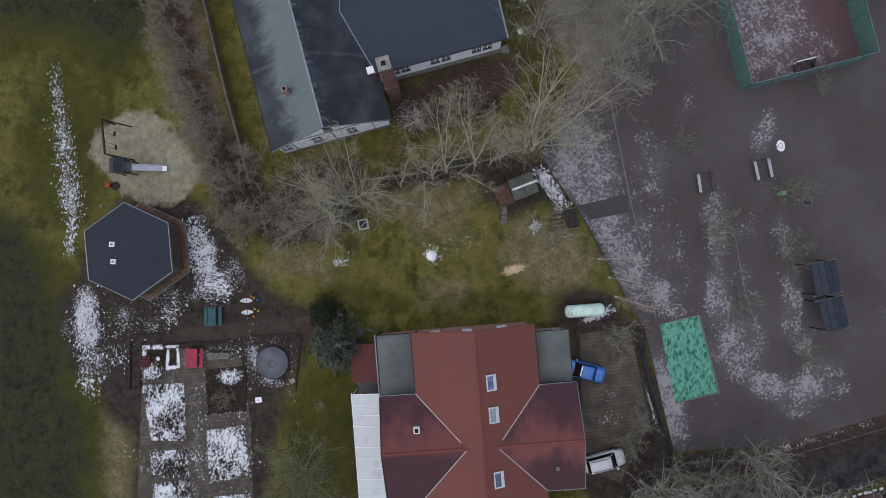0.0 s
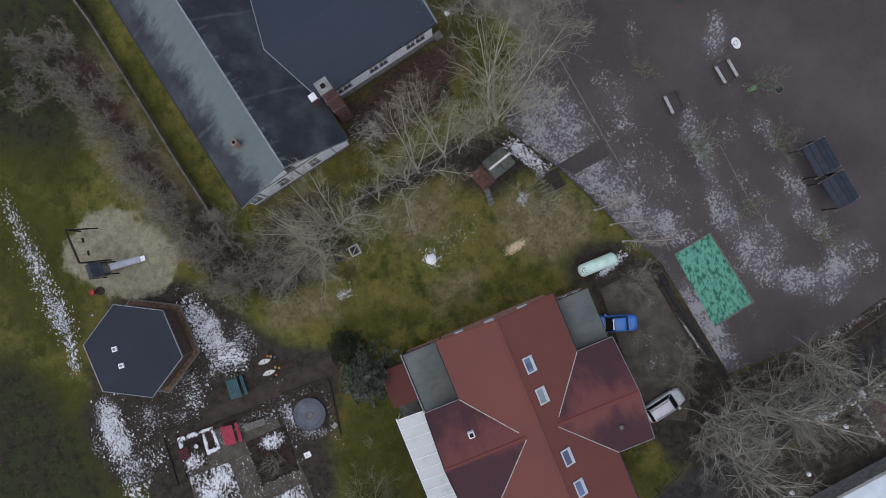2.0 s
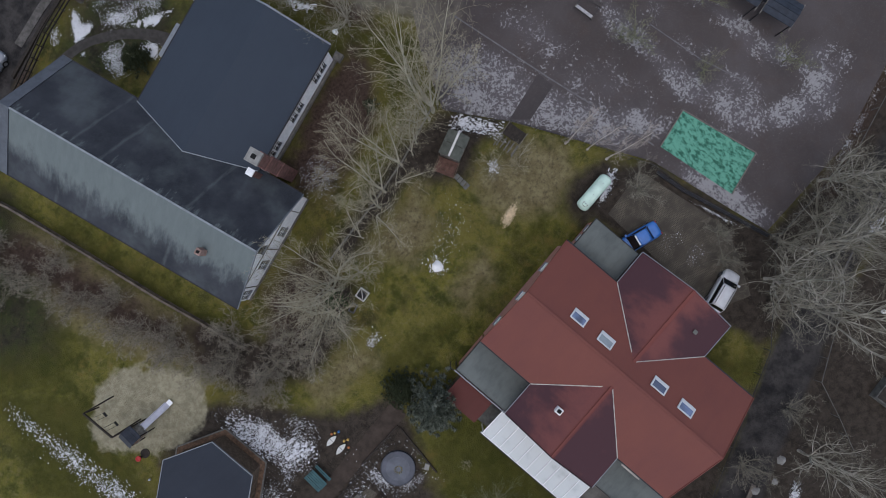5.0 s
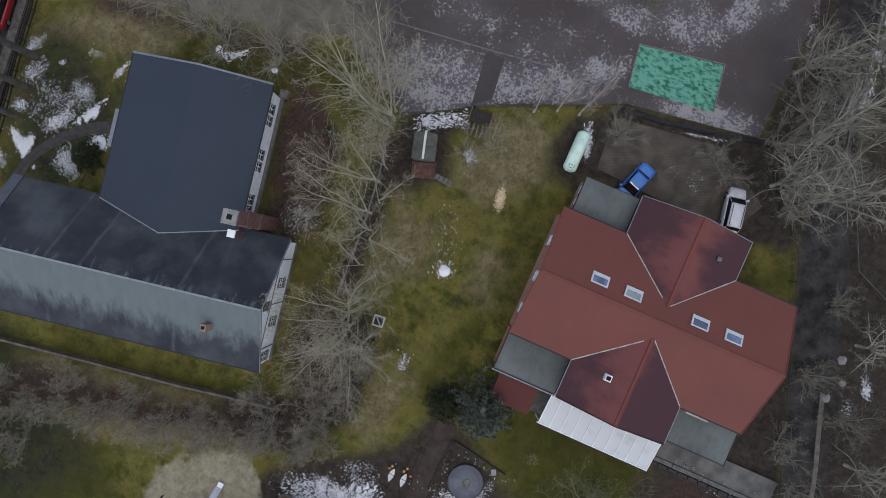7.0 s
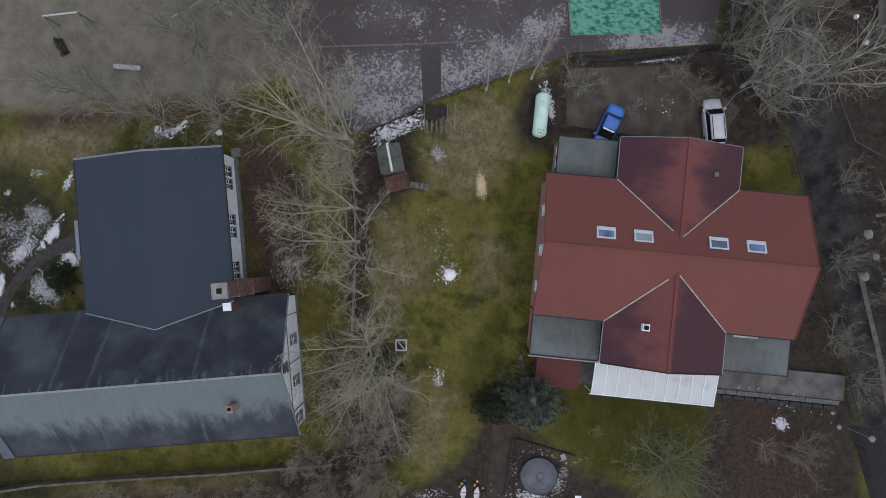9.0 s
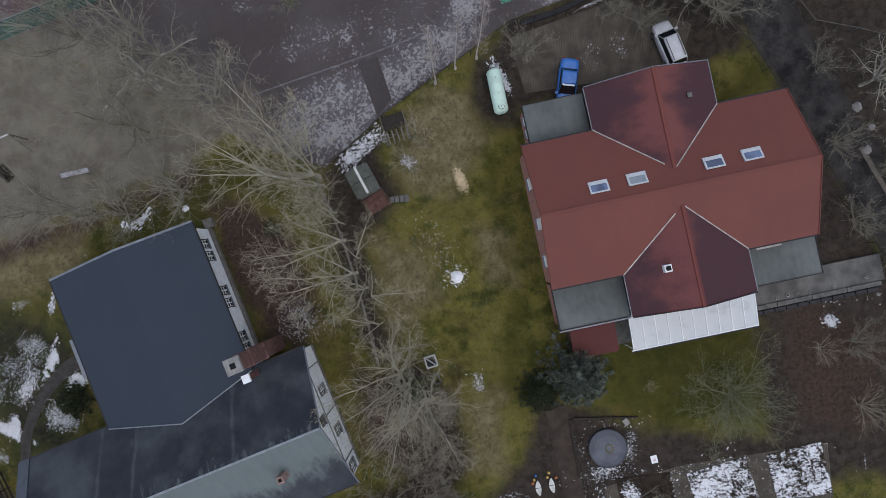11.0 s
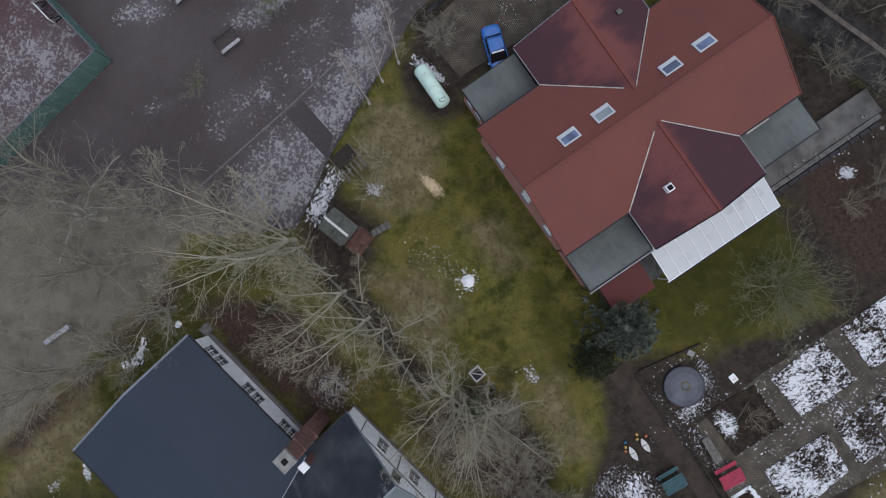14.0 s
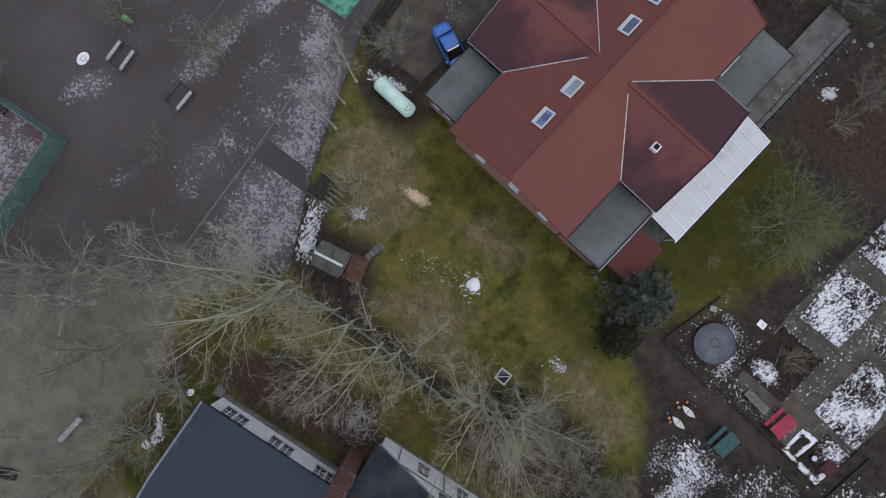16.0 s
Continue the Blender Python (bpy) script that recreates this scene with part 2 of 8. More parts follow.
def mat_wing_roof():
    """Old red coating: brighter along the ridge, darker lower down, with brighter patches left between."""
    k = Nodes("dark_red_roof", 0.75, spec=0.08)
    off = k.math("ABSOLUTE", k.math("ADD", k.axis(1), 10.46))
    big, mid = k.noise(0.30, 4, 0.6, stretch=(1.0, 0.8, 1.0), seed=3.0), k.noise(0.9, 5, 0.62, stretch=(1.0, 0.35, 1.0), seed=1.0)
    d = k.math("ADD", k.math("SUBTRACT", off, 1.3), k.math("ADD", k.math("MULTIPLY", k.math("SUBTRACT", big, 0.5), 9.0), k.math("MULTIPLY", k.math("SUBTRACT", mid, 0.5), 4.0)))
    # the west wing's south slope is set darker than its north slope
    west_south = k.math("MULTIPLY", k.ramp(k.axis(1), -10.40, -10.52), k.ramp(k.axis(0), 6.0, 5.0))
    west_north = k.math("MULTIPLY", k.ramp(k.axis(1), -10.52, -10.40), k.ramp(k.axis(0), 6.0, 5.0))
    d = k.math("ADD", d, k.math("SUBTRACT", k.math("MULTIPLY", west_south, 2.6), k.math("MULTIPLY", west_north, 0.9)))
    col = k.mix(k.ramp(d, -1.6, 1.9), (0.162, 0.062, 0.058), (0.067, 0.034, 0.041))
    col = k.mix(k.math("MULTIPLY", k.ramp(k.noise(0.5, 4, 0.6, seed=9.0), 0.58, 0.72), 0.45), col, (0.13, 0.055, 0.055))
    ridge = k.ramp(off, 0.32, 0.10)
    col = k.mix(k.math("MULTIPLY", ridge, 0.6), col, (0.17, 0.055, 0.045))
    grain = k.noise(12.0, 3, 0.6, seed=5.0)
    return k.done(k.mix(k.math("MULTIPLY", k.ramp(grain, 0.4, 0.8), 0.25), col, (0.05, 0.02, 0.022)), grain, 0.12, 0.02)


def mat_felt_pale():
    """Dark roofing felt, with a pale tone that runs down from the ridge, widest on the west slope."""
    k = Nodes("pale_streaked_felt", 0.75, spec=0.15)
    x, y = k.axis(0), k.axis(1)
    big = k.noise(0.35, 5, 0.65, stretch=(0.35, 1.0, 1.0))
    fine = k.noise(1.2, 4, 0.65, stretch=(0.25, 1.6, 1.0), seed=4.0)
    felt = k.mix(k.ramp(k.noise(0.3, 4, 0.6, seed=6.0), 0.35, 0.7), (0.024, 0.027, 0.035), (0.044, 0.049, 0.060))
    felt = k.mix(k.math("MULTIPLY", k.ramp(k.noise(9, 3, 0.6), 0.4, 0.8), 0.3), felt, (0.05, 0.055, 0.065))
    pale = k.mix(fine, (0.095, 0.118, 0.122), (0.155, 0.178, 0.182))
    wob = k.math("ADD", k.math("MULTIPLY", k.math("SUBTRACT", big, 0.5), 5.5), k.math("MULTIPLY", k.math("SUBTRACT", fine, 0.5), 2.4))
    west = k.ramp(k.math("ADD", k.math("ADD", x, 3.4), wob), -1.1, 1.1)
    onwest = k.ramp(k.math("MULTIPLY", x, -1.0), 0.05, 0.06)
    east = k.ramp(k.math("ADD", k.math("SUBTRACT", -0.35, x), k.math("MULTIPLY", k.math("SUBTRACT", fine, 0.47), 5.2)), -0.6, 0.5)
    f = k.math("ADD", k.math("MULTIPLY", west, onwest), k.math("MULTIPLY", k.math("MULTIPLY", east, 0.75), k.math("SUBTRACT", 1.0, onwest)))
    wash = k.math("MULTIPLY", k.ramp(k.noise(0.3, 4, 0.62, seed=8.0), 0.43, 0.70), 0.30)
    col = k.mix(k.math("MAXIMUM", f, wash), felt, pale)
    for y0 in (7.0, 15.2, 18.3):
        off = k.math("ABSOLUTE", k.math("ADD", k.math("ADD", k.math("SUBTRACT", y, y0), k.math("MULTIPLY", x, 0.13)), k.math("MULTIPLY", k.math("SUBTRACT", big, 0.5), 0.8)))
        col = k.mix(k.math("MULTIPLY", k.math("MULTIPLY", k.ramp(off, 0.26, 0.02), k.ramp(fine, 0.3, 0.6)), 0.32), col, (0.125, 0.145, 0.15))
    return k.done(col, k.noise(14, 3, 0.6), 0.12, 0.02)


def mat_bark(name, a, b):
    k = Nodes(name, 0.95, spec=0.1)
    col = k.mix(k.ramp(k.noise(1.3, 4, 0.6), 0.35, 0.7), a, b)
    col = k.mix(k.math("MULTIPLY", k.rand(), 0.25), col, tuple(v * 0.6 for v in a))
    return k.done(col, k.noise(12, 3, 0.6), 0.3, 0.03)


def mat_leaf(name, a, b, tip):
    k = Nodes(name, 0.8, spec=0.15)
    col = k.mix(k.island(), a, b)
    col = k.mix(k.ramp(k.noise(1.2, 3, 0.6), 0.5, 0.75), col, tip)
    return k.done(col)


def mat_glass(name, c, rough=0.08):
    k = Nodes(name, rough, spec=0.6)
    return k.done(k.mix(k.ramp(k.noise(0.9, 3, 0.5), 0.4, 0.65), c, tuple(v * 0.45 for v in c)))


M_GROUND = ground_material()
M_YARD = asphalt_material("wet_asphalt", (0.058, 0.048, 0.047), (0.080, 0.069, 0.070), (0.068, 0.050, 0.044))
M_FRESH = asphalt_material("repaired_asphalt", (0.050, 0.043, 0.044), (0.064, 0.056, 0.057), (0.056, 0.046, 0.045))
M_PITCH = asphalt_material("red_pitch", (0.074, 0.042, 0.046), (0.090, 0.053, 0.056), (0.074, 0.050, 0.05))
M_PAVER = paver_material()
M_BED = None
M_ROOF_RED = mat_roof_sheet("red_roof", (0.160, 0.056, 0.045), (0.124, 0.045, 0.042), 0.6)
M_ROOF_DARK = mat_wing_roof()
M_ROOF_SLATE = mat_roof_sheet("slate_grey_roof", (0.036, 0.047, 0.065), (0.029, 0.038, 0.054), 0.6)
M_ROOF_PAV = mat_roof_sheet("pavilion_felt", (0.026, 0.032, 0.045), (0.018, 0.022, 0.032), 0.7)
M_FELT = mat_felt_pale()
M_FLAT = mat_roof_sheet("flat_roof_bitumen", (0.135, 0.150, 0.146), (0.055, 0.062, 0.060), 0.8, (0.8, 2.0, 1.0))
M_TRIM = plain("zinc_trim", (0.20, 0.22, 0.25), 0.45, 0.4, 0.2)
M_TRIM_DARK = plain("dark_trim", (0.022, 0.022, 0.026), 0.5, 0.2, 0.2)
M_FLASH = plain("valley_flashing", (0.36, 0.34, 0.32), 0.45, 0.3, 0.3)
M_WALL_PINK = plain("salmon_render", (0.40, 0.20, 0.165), 0.9, 0, 0.18)
M_WALL_WHITE = plain("pale_render", (0.84, 0.85, 0.87), 0.9, 0, 0.10)
M_WHITE = plain("white_paint", (0.78, 0.79, 0.81), 0.5, 0, 0.08)
M_PLINTH = plain("grey_plinth", (0.15, 0.14, 0.13), 0.95, 0, 0.3)
M_BRICK = plain("dark_brick", (0.145, 0.076, 0.068), 0.9, 0, 0.35, 3.0)
M_CONC = plain("concrete", (0.24, 0.235, 0.225), 0.95, 0, 0.28)
M_CONC_DARK = plain("mossy_concrete", (0.115, 0.115, 0.108), 0.95, 0, 0.35)
M_WOOD = plain("weathered_wood", (0.12, 0.085, 0.06), 0.85, 0, 0.4, 4.0)
M_WOOD_GREY = plain("grey_wood", (0.16, 0.15, 0.135), 0.9, 0, 0.35, 4.0)
M_WOOD_RED = plain("brown_red_boards", (0.105, 0.055, 0.042), 0.85, 0, 0.35, 4.0)
M_WOOD_DARK = plain("dark_timber", (0.030, 0.024, 0.020), 0.85, 0, 0.35, 4.0)
M_BLACK = plain("flue_black", (0.008, 0.008, 0.008), 0.9, 0, 0.2)
M_TANK = plain("pale_green_paint", (0.55, 0.72, 0.63), 0.45, 0, 0.12, 1.5)
M_GREEN_MAT = None
M_GLASS_SKY = mat_glass("skylight_glass", (0.13, 0.18, 0.32))
M_GLASS = mat_glass("dark_glass", (0.014, 0.016, 0.020))
# sky reflection is put into the pane's lighter grey base colour
M_PANE = mat_glass("window_pane", (0.13, 0.14, 0.155), 0.15)
M_BLIND = plain("white_blind", (0.84, 0.82, 0.79), 0.6, 0, 0.1)
M_BLUE = plain("blue_car_paint", (0.020, 0.135, 0.46), 0.28, 0.1, 0.10, spec=0.6)
M_BLUE.node_tree.nodes["Principled BSDF"].inputs["Coat Weight"].default_value = 0.7
M_SILVER = plain("silver_car_paint", (0.56, 0.57, 0.60), 0.3, 0.15, 0.10, spec=0.6)
M_RED_CAR = plain("red_car_paint", (0.30, 0.02, 0.025), 0.3, 0.2, 0.1, spec=0.6)
M_NAVY = plain("dark_car_paint", (0.018, 0.024, 0.040), 0.3, 0.2, 0.1, spec=0.6)
M_TYRE = plain("tyre_rubber", (0.012, 0.012, 0.012), 0.9)
M_RIM = plain("alloy_rim", (0.35, 0.35, 0.37), 0.3, 0.8)
M_LAMP = plain("lamp_lens", (0.6, 0.6, 0.6), 0.15, 0, 0.05)
M_LAMP_RED = plain("rear_lamp_lens", (0.30, 0.015, 0.015), 0.2, 0, 0.05)
M_BENCH_RED = plain("crimson_paint", (0.33, 0.026, 0.060), 0.55, 0, 0.2)
M_BENCH_GREEN = plain("petrol_green_paint", (0.030, 0.085, 0.095), 0.6, 0, 0.2)
M_POOL = plain("dark_blue_water", (0.070, 0.077, 0.100), 0.5, 0, 0.3, 0.9, spec=0.3)
M_STEEL = plain("slide_steel", (0.40, 0.41, 0.48), 0.35, 0.5, 0.15)
M_TARP = plain("slate_boards", (0.032, 0.036, 0.048), 0.7, 0, 0.3)
M_NET = plain("teal_mesh_screen", (0.095, 0.215, 0.180), 0.8, 0, 0.3)
M_NET.node_tree.nodes["Principled BSDF"].inputs["Alpha"].default_value = 0.55
M_SHELTER = plain("shelter_roof", (0.026, 0.032, 0.045), 0.5, 0.2, 0.3)
M_CRUMB = plain("snow_crumbs", (0.66, 0.67, 0.70), 0.8, 0, 0.2, 3.0)
M_SNOW = plain("old_snow", (0.82, 0.83, 0.86), 0.7, 0, 0.06, 3.0)
M_CHIPS = plain("fresh_wood_chips", (0.58, 0.46, 0.30), 0.9, 0, 0.25, 4.0)
M_BARK = mat_bark("grey_bark", (0.265, 0.25, 0.195), (0.45, 0.425, 0.345))
M_TWIG = mat_bark("tan_twigs", (0.27, 0.245, 0.178), (0.42, 0.385, 0.29))
M_TWIG_DARK = mat_bark("brown_twigs", (0.18, 0.16, 0.128), (0.31, 0.278, 0.225))
M_TWIG_LANE = mat_bark("dusky_lane_twigs", (0.17, 0.158, 0.125), (0.30, 0.28, 0.228))
M_TWIG_FIELD = mat_bark("dusky_field_twigs", (0.185, 0.17, 0.135), (0.32, 0.298, 0.24))
M_BARK_DARK = mat_bark("dark_wet_bark", (0.075, 0.070, 0.062), (0.13, 0.12, 0.105))
M_BARK_PALE = mat_bark("pale_grey_bark", (0.22, 0.21, 0.175), (0.52, 0.49, 0.43))
M_TWIG_G = mat_bark("greenish_twigs", (0.15, 0.152, 0.095), (0.25, 0.25, 0.165))
M_BIRCH_TWIG = mat_bark("birch_twigs", (0.27, 0.235, 0.21), (0.44, 0.39, 0.355))
M_BIRCH = mat_bark("birch_bark", (0.42, 0.37, 0.34), (0.56, 0.51, 0.47))
M_SPRUCE = mat_leaf("blue_spruce_needles", (0.040, 0.050, 0.036), (0.135, 0.150, 0.122), (0.27, 0.29, 0.25))
M_YEW = mat_leaf("dark_yew_needles", (0.026, 0.034, 0.018), (0.048, 0.058, 0.030), (0.055, 0.062, 0.034))
M_IVY = mat_leaf("ivy_leaves", (0.018, 0.040, 0.012), (0.040, 0.075, 0.025), (0.05, 0.07, 0.03))
M_CANOPY = None


def canopy_material():
    k = Nodes("milky_polycarbonate", 0.35, spec=0.4)
    st = k.noise(0.8, 5, 0.65, stretch=(1.0, 0.6, 1.0))
    col = k.mix(k.ramp(st, 0.50, 0.78), (0.50, 0.53, 0.54), (0.34, 0.37, 0.38))
    return k.done(col)


def mat_sport():
    """Green safety flooring with trodden snow and dark wet patches."""
    k = Nodes("green_court", 0.8, spec=0.2)
    n = k.noise(3.2, 5, 0.75, stretch=(1.0, 0.55, 1.0))
    col = k.mix(k.ramp(n, 0.40, 0.55), (0.024, 0.105, 0.072), (0.115, 0.32, 0.235))
    col = k.mix(k.math("MULTIPLY", k.ramp(k.noise(4, 4, 0.7, seed=3.0), 0.55, 0.7), 0.6), col, (0.03, 0.085, 0.065))
    return k.done(col)


def bed_material():
    k = Nodes("garden_soil", 0.95, spec=0.1)
    col = k.mix(k.ramp(k.noise(2.0, 5, 0.7), 0.3, 0.7), (0.014, 0.011, 0.010), (0.045, 0.034, 0.025))
    col, f = snow_over(k, col, 0.12, (1.15, 0.75, 1.0))
    return k.done(col, f, 0.5, 0.06)


M_CANOPY, M_GREEN_MAT, M_BED = canopy_material(), mat_sport(), bed_material()

# ---- building blocks ----


def mesh_of(name, verts, faces, material, smooth=False):
    me = bpy.data.meshes.new(name)
    me.from_pydata([tuple(v) for v in verts], [], faces)
    me.materials.append(material)
    if smooth:
        me.polygons.foreach_set("use_smooth", [True] * len(me.polygons))
    me.update()
    return me


def part(name, geo, material, parent=None, label="", smooth=False):
    """Links geo, a (verts, faces) pair or a bmesh, as one mesh object under parent."""
    if isinstance(geo, tuple):
        me = mesh_of(name, geo[0], geo[1], material, smooth)
    else:
        me = bpy.data.meshes.new(name)
        geo.to_mesh(me)
        geo.free()
        me.materials.append(material)
        if smooth:
            me.polygons.foreach_set("use_smooth", [True] * len(me.polygons))
    ob = new(name, me)
    if parent is not None:
        ob.parent = parent
    if label:
        tagged(ob, label)
    return ob


def thing(name, m, label, category, group="", kind=""):
    ob = new(name)
    ob.matrix_basis = m
    return tagged(ob, label, category, group, kind)


def join(*geos):
    vs, fs = [], []
    for v, f in geos:
        o = len(vs)
        vs += list(v)
        fs += [tuple(i + o for i in q) for q in f]
    return vs, fs


def prism(poly, z0, z1):
    """An upright solid over a plan outline, counter-clockwise."""
    n = len(poly)
    vs = [(x, y, z0) for x, y in poly] + [(x, y, z1) for x, y in poly]
    fs = [tuple(range(n - 1, -1, -1)), tuple(range(n, 2 * n))]
    fs += [(i, (i + 1) % n, n + (i + 1) % n, n + i) for i in range(n)]
    return vs, fs


def box(x0, x1, y0, y1, z0, z1):
    return prism([(x0, y0), (x1, y0), (x1, y1), (x0, y1)], z0, z1)


def sheet(pts, th):
    """A flat slab: the outline pts on top, th metres thick downwards."""
    n = len(pts)
    vs = [tuple(p) for p in pts] + [(p[0], p[1], p[2] - th) for p in pts]
    fs = [tuple(range(n)), tuple(range(2 * n - 1, n - 1, -1))]
    fs += [((i + 1) % n, i, n + i, n + (i + 1) % n) for i in range(n)]
    return vs, fs


def bar(p, q, w, h=None):
    """A straight square bar from p to q."""
    p, q = Vector(p), Vector(q)
    d = (q - p).normalized()
    side = d.cross(Vector((0, 0, 1)))
    side = side.normalized() if side.length > 0.01 else Vector((1, 0, 0))
    up = side.cross(d)
    a, b = side * (w / 2), up * ((h or w) / 2)
    vs = [tuple(c + s) for c in (p, q) for s in (-a - b, a - b, a + b, -a + b)]
    return vs, [(3, 2, 1, 0), (4, 5, 6, 7), (0, 1, 5, 4), (1, 2, 6, 5), (2, 3, 7, 6), (3, 0, 4, 7)]


def tube(p, q, r0, r1, n=6, caps=True):
    p, q = Vector(p), Vector(q)
    d = (q - p).normalized()
    a = d.orthogonal().normalized()
    b = d.cross(a)
    vs = [tuple(c + (a * math.cos(t) + b * math.sin(t)) * r) for c, r in ((p, r0), (q, r1)) for t in [2 * math.pi * i / n for i in range(n)]]
    fs = [(i, (i + 1) % n, n + (i + 1) % n, n + i) for i in range(n)]
    if caps:
        fs += [tuple(range(n - 1, -1, -1)), tuple(range(n, 2 * n))]
    return vs, fs


def ring(r, n=32, cx=0.0, cy=0.0):
    return [(cx + r * math.cos(2 * math.pi * i / n), cy + r * math.sin(2 * math.pi * i / n)) for i in range(n)]


def ball(c, r, nu=10, nv=6, sz=1.0):
    vs = [(c[0], c[1], c[2] - r * sz)]
    for j in range(1, nv):
        a = math.pi * j / nv - math.pi / 2
        vs += [(c[0] + r * math.cos(a) * math.cos(t), c[1] + r * math.cos(a) * math.sin(t), c[2] + r * sz * math.sin(a)) for t in [2 * math.pi * i / nu for i in range(nu)]]
    vs.append((c[0], c[1], c[2] + r * sz))
    fs = [(0, 1 + (i + 1) % nu, 1 + i) for i in range(nu)]
    for j in range(nv - 2):
        o = 1 + j * nu
        fs += [(o + i, o + (i + 1) % nu, o + nu + (i + 1) % nu, o + nu + i) for i in range(nu)]
    o, t = 1 + (nv - 2) * nu, len(vs) - 1
    return vs, fs + [(o + i, o + (i + 1) % nu, t) for i in range(nu)]


# ---- ground zones ----


def inside(poly, x, y):
    """Distance to a plan outline in metres, positive inside."""
    d = np.full(x.shape, 1e9)
    odd = np.zeros(x.shape, bool)
    for (ax, ay), (bx, by) in zip(poly, poly[1:] + poly[:1]):
        ex, ey = bx - ax, by - ay
        t = np.clip(((x - ax) * ex + (y - ay) * ey) / (ex * ex + ey * ey), 0, 1)
        d = np.minimum(d, np.hypot(x - ax - t * ex, y - ay - t * ey))
        hit = ((ay > y) != (by > y)) & (x < ex * (y - ay) / (ey if abs(ey) > 1e-9 else 1e-9) + ax)
        odd ^= hit
    return np.where(odd, d, -d)


def oval(cx, cy, rx, ry, turn, x, y):
    """Signed nearness to an oval: 1 at its middle, 0 at its rim."""
    c, s = math.cos(radians(turn)), math.sin(radians(turn))
    u, v = (x - cx) * c + (y - cy) * s, -(x - cx) * s + (y - cy) * c
    return 1 - np.hypot(u / rx, v / ry)


def local(m, pts):
    """Plan points of a thing's own frame, in the world."""
    return [tuple((m @ Vector((x, y, 0)))[:2]) for x, y in pts]


HOUSE = pose(-3.70, -7.38, 0, 0, 0, 6.8)
HALL = pose(-12.10, 10.90, 0, 0, 0, 17.2)

